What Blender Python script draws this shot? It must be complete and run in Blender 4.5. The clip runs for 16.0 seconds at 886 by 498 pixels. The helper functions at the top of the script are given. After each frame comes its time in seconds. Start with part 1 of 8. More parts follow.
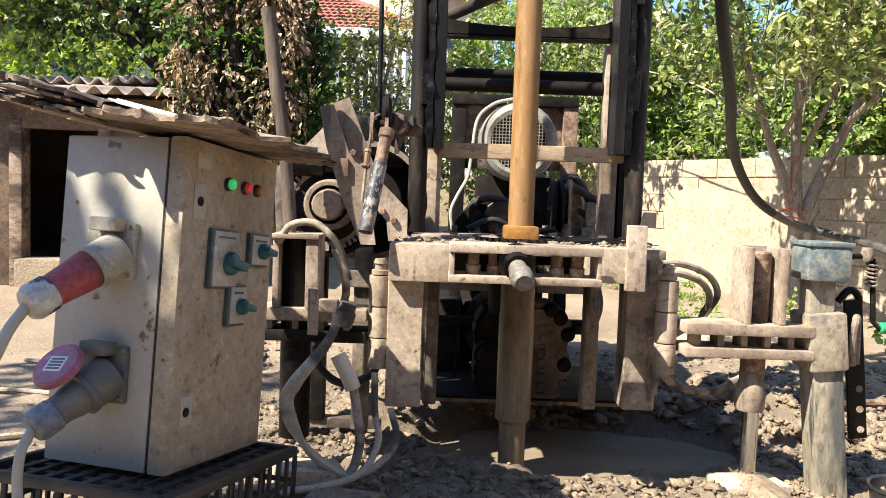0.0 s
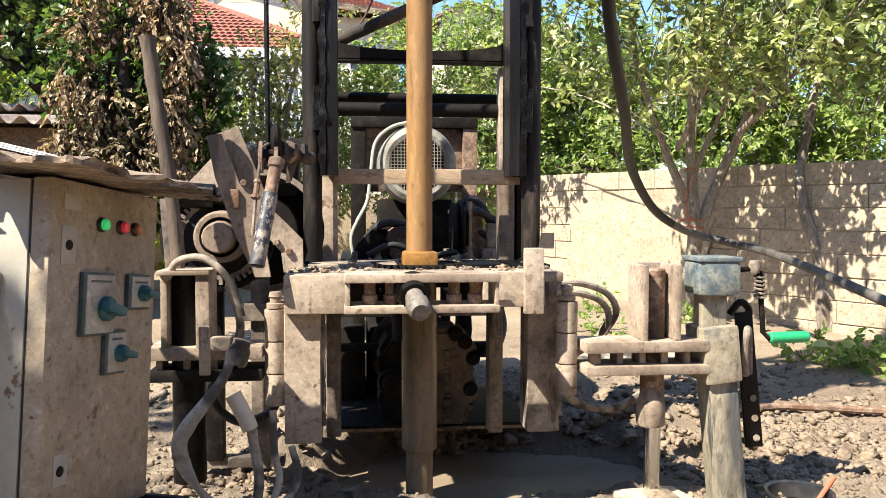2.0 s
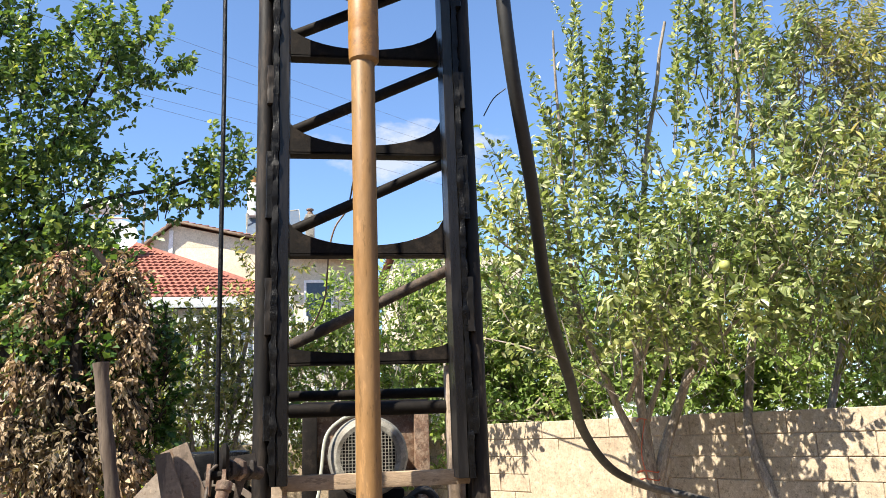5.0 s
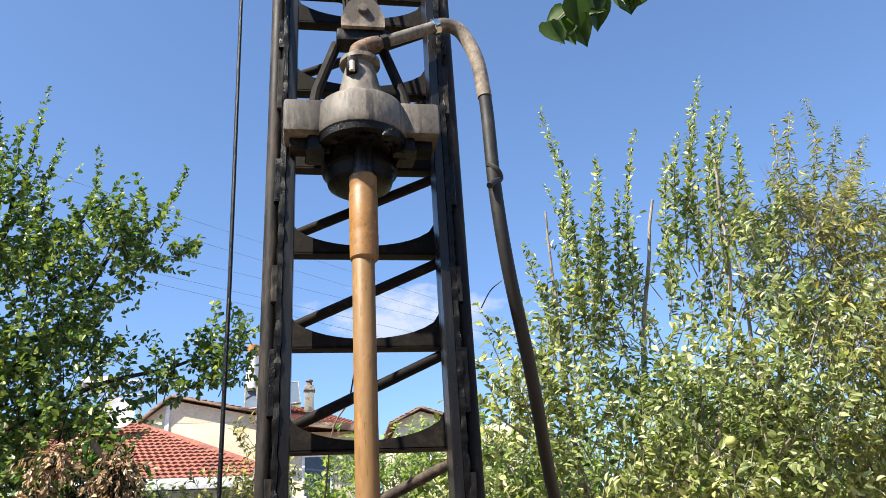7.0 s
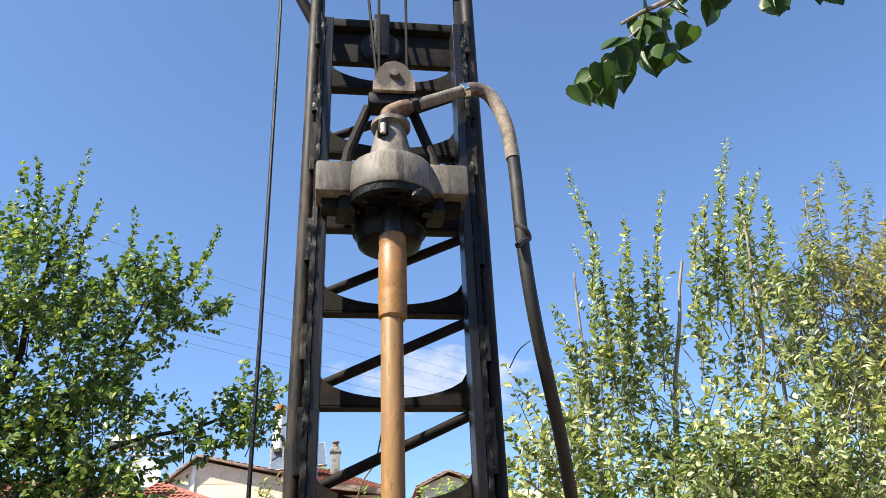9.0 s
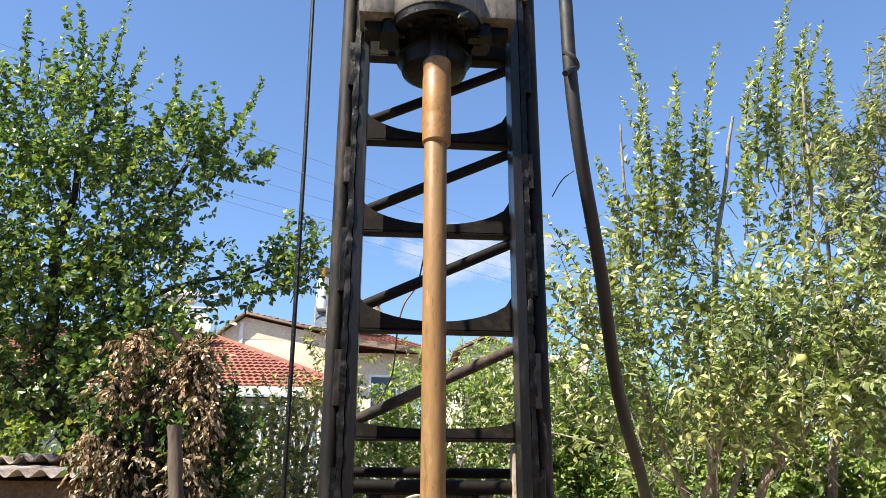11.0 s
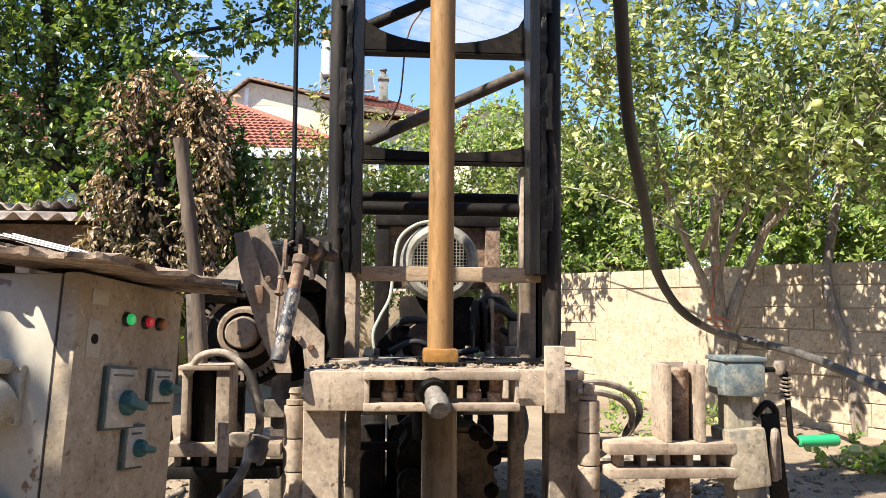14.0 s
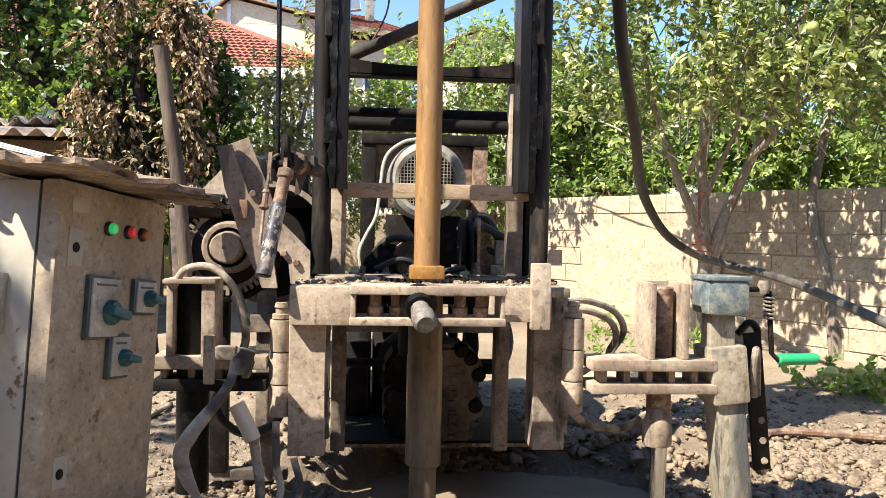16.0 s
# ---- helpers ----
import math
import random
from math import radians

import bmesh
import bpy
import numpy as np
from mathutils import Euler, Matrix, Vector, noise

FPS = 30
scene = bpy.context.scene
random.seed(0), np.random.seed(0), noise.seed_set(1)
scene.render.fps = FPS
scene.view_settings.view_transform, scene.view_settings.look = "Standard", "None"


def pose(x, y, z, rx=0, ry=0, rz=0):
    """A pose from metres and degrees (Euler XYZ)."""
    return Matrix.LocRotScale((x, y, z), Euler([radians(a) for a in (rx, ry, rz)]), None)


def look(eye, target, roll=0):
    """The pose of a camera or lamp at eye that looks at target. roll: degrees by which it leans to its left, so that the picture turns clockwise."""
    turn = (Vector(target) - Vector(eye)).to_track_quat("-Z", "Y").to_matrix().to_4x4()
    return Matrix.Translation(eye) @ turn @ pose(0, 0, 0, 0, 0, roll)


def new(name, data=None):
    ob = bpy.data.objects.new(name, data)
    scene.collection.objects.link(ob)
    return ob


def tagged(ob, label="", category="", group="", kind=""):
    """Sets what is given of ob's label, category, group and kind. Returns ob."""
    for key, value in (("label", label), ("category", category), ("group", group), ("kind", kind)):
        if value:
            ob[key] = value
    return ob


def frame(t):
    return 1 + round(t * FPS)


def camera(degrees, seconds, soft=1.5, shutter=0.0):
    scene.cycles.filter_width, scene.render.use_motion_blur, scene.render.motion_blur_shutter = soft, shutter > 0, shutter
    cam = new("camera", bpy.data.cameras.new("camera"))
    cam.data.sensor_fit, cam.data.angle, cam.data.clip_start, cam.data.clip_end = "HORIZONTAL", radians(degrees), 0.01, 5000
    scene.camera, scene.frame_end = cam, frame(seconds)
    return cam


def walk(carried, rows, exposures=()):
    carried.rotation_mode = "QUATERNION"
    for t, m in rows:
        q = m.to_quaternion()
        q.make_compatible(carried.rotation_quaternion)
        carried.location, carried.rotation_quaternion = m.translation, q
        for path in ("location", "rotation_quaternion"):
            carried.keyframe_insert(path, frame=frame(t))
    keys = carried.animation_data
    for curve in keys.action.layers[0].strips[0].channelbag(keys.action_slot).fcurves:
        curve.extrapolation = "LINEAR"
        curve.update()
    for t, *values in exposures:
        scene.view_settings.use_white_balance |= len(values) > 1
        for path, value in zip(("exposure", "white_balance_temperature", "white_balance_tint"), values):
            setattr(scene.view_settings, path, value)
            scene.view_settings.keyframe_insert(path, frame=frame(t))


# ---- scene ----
cam = camera(57.3, 16.0, soft=0.55)
METRES, EYE, TILT, LEAN, TURN = 1.0, 0.9, -4.0, -2.0, 0.0
ROWS = [
    (0.0, 0.0, 0.0, 0.0, 0.0, 0.0, 0.0),
    (0.5, 0.0125, 0.0119, -0.0001, -1.32, -0.49, 0.52),
    (1.0, 0.0366, 0.0297, 0.011, -3.08, -0.63, 1.33),
    (1.5, 0.0532, 0.0393, 0.0184, -4.66, -0.28, 2.01),
    (2.0, 0.0637, 0.0393, 0.0368, -5.84, 0.98, 2.33),
    (2.5, 0.0727, 0.0183, 0.0759, -6.66, 3.03, 2.32),
    (3.0, 0.081, 0.0009, 0.1136, -7.15, 5.29, 2.32),
    (3.5, 0.0896, -0.0208, 0.1574, -7.45, 7.86, 2.58),
    (4.0, 0.0936, -0.0413, 0.206, -7.98, 10.65, 3.29),
    (6.5, 0.0962, -0.1621, 0.3759, -8.36, 25.19, 5.73),
    (7.0, 0.0917, -0.1774, 0.3808, -8.07, 28.01, 5.8),
    (7.5, 0.0872, -0.1889, 0.3852, -7.61, 30.86, 5.74),
    (8.0, 0.0867, -0.2062, 0.3853, -7.09, 33.11, 5.44),
    (10.5, 0.0881, -0.1224, 0.2562, -5.23, 26.99, 2.81),
    (11.0, 0.08, -0.0955, 0.2012, -4.48, 23.72, 2.12),
    (11.5, 0.0734, -0.0725, 0.158, -4.06, 20.67, 1.91),
    (12.0, 0.0803, -0.0419, 0.1243, -3.8, 17.76, 2.01),
    (12.5, 0.0798, -0.0238, 0.0948, -3.61, 14.99, 1.95),
    (13.0, 0.077, -0.0059, 0.0663, -3.57, 12.38, 1.75),
    (13.5, 0.0777, 0.0039, 0.0492, -3.72, 9.98, 1.67),
    (14.0, 0.0786, 0.0158, 0.0345, -4.03, 7.91, 1.8),
    (14.5, 0.079, 0.0258, 0.0304, -4.33, 6.21, 2.01),
    (15.0, 0.0786, 0.0331, 0.0217, -4.53, 4.87, 2.02),
    (15.5, 0.077, 0.0388, 0.0151, -4.79, 3.75, 1.79),
    (16.0, 0.0746, 0.0432, 0.0069, -5.11, 2.66, 1.22),
]
walk(cam, [(t, pose(0, 0, EYE, TILT, LEAN, TURN) @ pose(METRES * x, METRES * y, METRES * z, 90 + pitch, roll, yaw)) for t, x, y, z, yaw, pitch, roll in ROWS],
     exposures=((0, 1.52), (3, 1.45), (6.5, 1.25), (10.5, 1.25), (13.5, 1.38), (16, 1.46)))

# ---- world and light ----
SUN_AZ, SUN_EL = 238.0, 50.0   # degrees clockwise from +y (north), and above the horizon
world = bpy.data.worlds.new("world")
scene.world = world
world.use_nodes = True
wn = world.node_tree.nodes
wl = world.node_tree.links
wn.clear()
w_out = wn.new("ShaderNodeOutputWorld")
w_bg = wn.new("ShaderNodeBackground")
w_sky = wn.new("ShaderNodeTexSky")
w_sky.sky_type = "NISHITA"
w_sky.sun_disc = False
w_sky.sun_elevation = radians(SUN_EL)
w_sky.sun_rotation = radians(SUN_AZ)
w_sky.altitude = 900
w_sky.air_density = 1.0
w_sky.dust_density = 0.6
w_sky.ozone_density = 5.5
w_bg.inputs["Strength"].default_value = 0.112
wl.new(w_sky.outputs[0], w_bg.inputs["Color"])
wl.new(w_bg.outputs[0], w_out.inputs["Surface"])

sun_data = bpy.data.lights.new("sun", "SUN")
sun_data.energy = 5.0
sun_data.angle = radians(0.55)
sun_data.color = (1.0, 0.915, 0.775)
sun = new("sun", sun_data)
a, e = radians(SUN_AZ), radians(SUN_EL)
to_sun = Vector((math.sin(a) * math.cos(e), math.cos(a) * math.cos(e), math.sin(e)))
sun.matrix_world = look(to_sun * 40, (0, 0, 0))


# ---- materials ----
def nodes_of(name):
    m = bpy.data.materials.new(name)
    m.use_nodes = True
    nt = m.node_tree
    return m, nt, nt.nodes["Principled BSDF"]


def ramp_node(nt, fac, stops):
    r = nt.nodes.new("ShaderNodeValToRGB")
    while len(r.color_ramp.elements) < len(stops):
        r.color_ramp.elements.new(0.5)
    for el, (p, c) in zip(r.color_ramp.elements, stops):
        el.position = p
        el.color = (*c, 1) if len(c) == 3 else c
    nt.links.new(fac, r.inputs["Fac"])
    return r.outputs["Color"]


def noise_node(nt, scale, detail=5, rough=0.6, stretch=(1, 1, 1), shift=0.0):
    tc = nt.nodes.new("ShaderNodeTexCoord")
    mp = nt.nodes.new("ShaderNodeMapping")
    mp.inputs["Scale"].default_value = stretch
    mp.inputs["Location"].default_value = (shift, shift * 0.7, shift * 1.3)
    nt.links.new(tc.outputs["Object"], mp.inputs["Vector"])
    n = nt.nodes.new("ShaderNodeTexNoise")
    n.inputs["Scale"].default_value = scale
    n.inputs["Detail"].default_value = detail
    n.inputs["Roughness"].default_value = rough
    nt.links.new(mp.outputs["Vector"], n.inputs["Vector"])
    return n.outputs["Fac"]


def mix_node(nt, fac, c1, c2, mode="MIX"):
    mx = nt.nodes.new("ShaderNodeMix")
    mx.data_type = "RGBA"
    mx.blend_type = mode
    for sock, v in ((mx.inputs[0], fac), (mx.inputs[6], c1), (mx.inputs[7], c2)):
        if isinstance(v, (int, float)):
            sock.default_value = v
        elif isinstance(v, tuple):
            sock.default_value = (*v, 1)
        else:
            nt.links.new(v, sock)
    return mx.outputs[2]


def bump_node(nt, bsdf, height, strength, distance):
    b = nt.nodes.new("ShaderNodeBump")
    b.inputs["Strength"].default_value = strength
    b.inputs["Distance"].default_value = distance
    nt.links.new(height, b.inputs["Height"])
    nt.links.new(b.outputs["Normal"], bsdf.inputs["Normal"])


def worn(name, base, patch, grime, rough=0.7, metal=0.0, scale=9.0, cover=(0.42, 0.6), dirt=(0.5, 0.72), bump=0.35,
         stretch=(1, 1, 1), vary=0.0, spots=False, streak=None, grit=1.0, gloss=0.5):
    """A surface of a base colour with patches of a second one and grime of a third, at two scales."""
    m, nt, b = nodes_of(name)
    big = noise_node(nt, scale * 0.35, 4, 0.6, stretch, 3.1)
    fine = noise_node(nt, scale * 2.3, 8, 0.72, stretch, 7.7)
    grain = noise_node(nt, scale * 11, 5, 0.7, stretch, 1.3)
    f1 = ramp_node(nt, fine, [(cover[0], (0, 0, 0)), (cover[1], (1, 1, 1))])
    f2 = ramp_node(nt, big, [(dirt[0], (0, 0, 0)), (dirt[1], (1, 1, 1))])
    col = mix_node(nt, f1, base, patch)
    col = mix_node(nt, f2, col, grime)
    g = ramp_node(nt, grain, [(0.30, (1 - 0.42 * grit,) * 3), (0.70, (1 + 0.28 * grit,) * 3)])
    col = mix_node(nt, 1.0, col, g, "MULTIPLY")
    if grit >= 0.4:
        wear = noise_node(nt, 38, 7, 0.68, stretch, 41.0)
        chip = ramp_node(nt, wear, [(0.57, (1, 1, 1)), (0.605, (1 - 0.42 * min(1, grit + 0.25),) * 3)])
        fleck = ramp_node(nt, wear, [(0.375, (1.28, 1.27, 1.25)), (0.41, (1, 1, 1))])
        col = mix_node(nt, 1.0, mix_node(nt, 1.0, col, chip, "MULTIPLY"), fleck, "MULTIPLY")
    if streak:
        st = ramp_node(nt, noise_node(nt, scale * 1.6, 7, 0.7, (1, 1, 0.14), 23.0), [(0.53, (0, 0, 0)), (0.60, (1, 1, 1))])
        ms = ramp_node(nt, noise_node(nt, scale * 0.5, 4, 0.6, (1, 1, 0.6), 31.0), [(0.42, (0, 0, 0)), (0.58, (1, 1, 1))])
        col = mix_node(nt, mix_node(nt, 1.0, st, ms, "MULTIPLY"), col, streak)
    if spots:
        s1 = ramp_node(nt, noise_node(nt, 26, 3, 0.5, (1, 1, 1), 11.0), [(0.66, (0, 0, 0)), (0.72, (1, 1, 1))])
        col = mix_node(nt, s1, col, (0.15, 0.09, 0.05))
        s2 = ramp_node(nt, noise_node(nt, 11, 6, 0.75, (1, 1, 0.4), 17.0), [(0.60, (0, 0, 0)), (0.80, (1, 1, 1))])
        col = mix_node(nt, s2, col, (0.24, 0.17, 0.10))
    if vary:
        oi = nt.nodes.new("ShaderNodeObjectInfo")
        v = ramp_node(nt, oi.outputs["Random"], [(0.0, (1 - vary,) * 3), (1.0, (1 + vary,) * 3)])
        col = mix_node(nt, 1.0, col, v, "MULTIPLY")
    nt.links.new(col, b.inputs["Base Color"])
    r = ramp_node(nt, fine, [(0.3, (rough - 0.12,) * 3), (0.7, (min(1, rough + 0.12),) * 3)])
    nt.links.new(r, b.inputs["Roughness"])
    b.inputs["Metallic"].default_value = metal
    b.inputs["Specular IOR Level"].default_value = gloss
    if bump:
        hh = mix_node(nt, 0.4 * grit, fine, grain)
        bump_node(nt, b, hh, bump, 0.006)
    return m


def leafy(name, dark, mid, light, pale, transl=0.38, gloss=0.9):
    """Foliage: each leaf its own tint, which can carry painted shade and highlights, with some light let through."""
    m, nt, b = nodes_of(name)
    geo = nt.nodes.new("ShaderNodeNewGeometry")
    col = ramp_node(nt, geo.outputs["Random Per Island"], [(0.0, dark), (0.45, mid), (0.85, light), (1.0, pale)])
    patch = noise_node(nt, 1.1, 3, 0.6)
    tint = ramp_node(nt, patch, [(0.35, (0.75, 0.82, 0.75)), (0.68, (1.25, 1.15, 1.0))])
    col = mix_node(nt, 1.0, col, tint, "MULTIPLY")
    nt.links.new(col, b.inputs["Base Color"])
    b.inputs["Roughness"].default_value = 0.40
    b.inputs["Specular IOR Level"].default_value = gloss
    tr = nt.nodes.new("ShaderNodeBsdfTranslucent")
    bright = mix_node(nt, 1.0, col, (1.28, 1.38, 0.72), "MULTIPLY")
    nt.links.new(bright, tr.inputs["Color"])
    ms = nt.nodes.new("ShaderNodeMixShader")
    ms.inputs["Fac"].default_value = transl
    nt.links.new(b.outputs[0], ms.inputs[1])
    nt.links.new(tr.outputs[0], ms.inputs[2])
    nt.links.new(ms.outputs[0], nt.nodes["Material Output"].inputs["Surface"])
    return m


M = {}
M["mud_steel"] = worn("mud_steel", (0.36, 0.282, 0.21), (0.43, 0.35, 0.27), (0.22, 0.165, 0.12), 0.82, 0.0, 6, (0.38, 0.60), (0.50, 0.62), bump=0.45, streak=(0.08, 0.062, 0.048), grit=0.6, spots=True)
M["dusty_steel"] = worn("dusty_steel", (0.23, 0.185, 0.145), (0.36, 0.295, 0.23), (0.075, 0.06, 0.048), 0.75, 0.0, 8, (0.42, 0.60), (0.50, 0.60), bump=0.4, streak=(0.04, 0.033, 0.028), grit=0.6)
M["greasy_black"] = worn("greasy_black", (0.004, 0.0038, 0.0036), (0.011, 0.010, 0.009), (0.003, 0.0028, 0.0026), 0.34, 0.0, 16, (0.5, 0.7), bump=0.7, gloss=0.22)
M["mast_steel"] = worn("mast_steel", (0.013, 0.0105, 0.009), (0.062, 0.047, 0.036), (0.005, 0.0044, 0.004), 0.6, 0.0, 9, (0.48, 0.60), (0.46, 0.60), stretch=(1, 1, 0.2), bump=0.25, grit=0.5, gloss=0.25)
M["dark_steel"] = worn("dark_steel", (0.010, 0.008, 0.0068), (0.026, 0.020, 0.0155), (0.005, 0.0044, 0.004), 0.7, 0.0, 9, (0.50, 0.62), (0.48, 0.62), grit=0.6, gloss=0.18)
M["head_iron"] = worn("head_iron", (0.125, 0.108, 0.087), (0.20, 0.176, 0.146), (0.045, 0.038, 0.032), 0.6, 0.0, 7, (0.44, 0.58), (0.50, 0.66), stretch=(1, 1, 0.4), streak=(0.05, 0.042, 0.036), grit=0.6)
M["rust_steel"] = worn("rust_steel", (0.17, 0.095, 0.058), (0.31, 0.225, 0.16), (0.07, 0.045, 0.032), 0.8, 0.0, 13, (0.45, 0.58), (0.5, 0.62), bump=0.6)
M["pipe_yellow"] = worn("pipe_yellow", (0.275, 0.152, 0.058), (0.305, 0.185, 0.085), (0.165, 0.12, 0.062), 0.5, 0.0, 5, (0.4, 0.75), (0.40, 0.60), stretch=(1, 1, 0.2), bump=0.08, grit=0.45, gloss=0.3)
M["pipe_orange"] = worn("pipe_orange", (0.315, 0.145, 0.026), (0.29, 0.15, 0.045), (0.185, 0.108, 0.05), 0.5, 0.0, 7, (0.4, 0.65), (0.48, 0.66), bump=0.1, grit=0.4)
M["pipe_mud"] = worn("pipe_mud", (0.17, 0.122, 0.075), (0.24, 0.18, 0.115), (0.085, 0.06, 0.038), 0.35, 0.0, 6, stretch=(1, 1, 0.25), bump=0.1, grit=0.4)
M["box_paint"] = worn("box_paint", (0.37, 0.35, 0.295), (0.42, 0.40, 0.345), (0.27, 0.24, 0.185), 0.45, 0.0, 5, (0.4, 0.7), (0.5, 0.8), bump=0.06, spots=True, grit=0.2)
M["box_panel"] = worn("box_panel", (0.325, 0.262, 0.182), (0.395, 0.33, 0.245), (0.21, 0.16, 0.105), 0.62, 0.0, 9, (0.42, 0.62), (0.5, 0.74), bump=0.12, spots=True, grit=0.5)
M["wood_weather"] = worn("wood_weather", (0.225, 0.155, 0.105), (0.34, 0.265, 0.195), (0.075, 0.050, 0.035), 0.88, 0.0, 15, (0.44, 0.56), (0.48, 0.58), stretch=(0.3, 1, 1), bump=1.0)
M["black_plastic"] = worn("black_plastic", (0.02, 0.021, 0.024), (0.05, 0.05, 0.05), (0.10, 0.085, 0.07), 0.4, 0.0, 8, (0.5, 0.8), (0.6, 0.8), bump=0.05, grit=0.4)
M["rubber"] = worn("rubber", (0.016, 0.016, 0.016), (0.035, 0.032, 0.03), (0.07, 0.06, 0.048), 0.6, 0.0, 9, (0.5, 0.8), (0.58, 0.8), bump=0.1, grit=0.4)
M["dusty_hose"] = worn("dusty_hose", (0.30, 0.25, 0.195), (0.40, 0.34, 0.27), (0.055, 0.047, 0.04), 0.8, 0.0, 9, (0.42, 0.62), (0.50, 0.56), grit=0.5, bump=0.3)
M["bark"] = worn("bark", (0.26, 0.215, 0.17), (0.39, 0.34, 0.28), (0.13, 0.10, 0.075), 0.9, 0.0, 14, stretch=(1, 1, 0.3), bump=0.8)
M["bark_dark"] = worn("bark_dark", (0.035, 0.028, 0.023), (0.07, 0.055, 0.043), (0.018, 0.015, 0.012), 0.9, 0.0, 12, stretch=(1, 1, 0.3), bump=0.8, gloss=0.2)
# Wide tint spread of leaf_apple, leaf_dark and leaf_willow also imitates shade and highlights.
M["leaf_apple"] = leafy("leaf_apple", (0.065, 0.092, 0.028), (0.225, 0.27, 0.10), (0.42, 0.46, 0.22), (0.68, 0.68, 0.49), 0.36, 0.6)
M["leaf_dark"] = leafy("leaf_dark", (0.03, 0.06, 0.02), (0.10, 0.165, 0.048), (0.21, 0.285, 0.085), (0.40, 0.42, 0.11), 0.34, 0.55)
M["leaf_mid"] = leafy("leaf_mid", (0.12, 0.19, 0.055), (0.25, 0.345, 0.115), (0.36, 0.45, 0.175), (0.50, 0.54, 0.24), 0.46, 0.35)
M["leaf_willow"] = leafy("leaf_willow", (0.085, 0.10, 0.03), (0.235, 0.25, 0.085), (0.41, 0.39, 0.155), (0.62, 0.49, 0.20), 0.35, 0.5)
M["leaf_dry"] = leafy("leaf_dry", (0.09, 0.06, 0.04), (0.30, 0.21, 0.145), (0.48, 0.36, 0.255), (0.62, 0.50, 0.38), 0.15, 0.2)
M["roof_tile"] = worn("roof_tile", (0.25, 0.082, 0.056), (0.31, 0.125, 0.085), (0.155, 0.06, 0.045), 0.88, 0.0, 3, vary=0.15)
M["house_wall"] = worn("house_wall", (0.60, 0.53, 0.39), (0.66, 0.59, 0.45), (0.48, 0.41, 0.30), 0.85, 0.0, 1.2, bump=0.1, grit=0.4)
M["house_white"] = worn("house_white", (0.74, 0.74, 0.72), (0.8, 0.8, 0.78), (0.6, 0.59, 0.56), 0.85, 0.0, 1.2, bump=0.1, grit=0.4)
M["block"] = worn("block", (0.42, 0.335, 0.238), (0.49, 0.40, 0.295), (0.31, 0.24, 0.168), 0.9, 0.0, 6, (0.42, 0.6), (0.54, 0.72), vary=0.06, bump=0.5, grit=0.6)
M["mortar"] = worn("mortar", (0.40, 0.32, 0.225), (0.47, 0.385, 0.28), (0.30, 0.23, 0.16), 0.9, 0.0, 5, (0.42, 0.6), (0.54, 0.72), bump=0.6, grit=0.6)



def plain(name, base, rough=0.5, metal=0.0, var=0.25, scale=20.0, bump=0.05, emit=None):
    """A plain moulded or coated surface with faint dirt."""
    m, nt, b = nodes_of(name)
    f = noise_node(nt, scale, 6, 0.65)
    dirt = tuple(c * (1 - var) + 0.25 * var * k for c, k in zip(base, (1.0, 0.85, 0.65)))
    col = mix_node(nt, ramp_node(nt, f, [(0.45, (0, 0, 0)), (0.7, (1, 1, 1))]), base, dirt)
    nt.links.new(col, b.inputs["Base Color"])
    b.inputs["Roughness"].default_value = rough
    b.inputs["Metallic"].default_value = metal
    if bump:
        bump_node(nt, b, f, bump, 0.003)
    if emit:
        b.inputs["Emission Color"].default_value = (*emit[0], 1)
        b.inputs["Emission Strength"].default_value = emit[1]
    return m


M["motor_grey"] = worn("motor_grey", (0.24, 0.23, 0.20), (0.33, 0.315, 0.27), (0.13, 0.115, 0.09), 0.6, 0.0, 14, (0.44, 0.58), (0.5, 0.62), grit=0.5)
M["gear_clay"] = worn("gear_clay", (0.17, 0.125, 0.092), (0.25, 0.19, 0.14), (0.07, 0.05, 0.037), 0.8, 0.0, 8, (0.42, 0.6), (0.46, 0.6), bump=0.6, grit=0.7)
M["canvas"] = worn("canvas", (0.43, 0.365, 0.28), (0.50, 0.44, 0.35), (0.10, 0.088, 0.075), 0.85, 0.0, 7, (0.40, 0.62), (0.56, 0.61), grit=0.5, bump=0.3)
M["pole_wood"] = worn("pole_wood", (0.085, 0.06, 0.044), (0.15, 0.115, 0.085), (0.045, 0.032, 0.024), 0.9, 0.0, 10, stretch=(1, 1, 0.12), bump=0.8, grit=0.7)
M["cable_grey"] = plain("cable_grey", (0.40, 0.42, 0.35), 0.6)
M["cable_pale"] = plain("cable_pale", (0.40, 0.375, 0.30), 0.55)
M["pale_sleeve"] = plain("pale_sleeve", (0.62, 0.56, 0.45), 0.6)
M["chrome"] = worn("chrome", (0.62, 0.62, 0.60), (0.55, 0.54, 0.51), (0.34, 0.30, 0.25), 0.17, 1.0, 9, (0.5, 0.8), (0.62, 0.75), bump=0.02, grit=0.1)
M["chipped_tube"] = worn("chipped_tube", (0.33, 0.28, 0.23), (0.03, 0.032, 0.042), (0.06, 0.058, 0.065), 0.5, 0.0, 13, (0.46, 0.50), (0.46, 0.52), bump=0.3, stretch=(1, 1, 0.6))
M["jack_white"] = worn("jack_white", (0.27, 0.235, 0.17), (0.36, 0.325, 0.25), (0.10, 0.10, 0.095), 0.5, 0.0, 9, (0.42, 0.58), (0.46, 0.53), stretch=(1, 1, 0.35), streak=(0.05, 0.055, 0.06), grit=0.6)
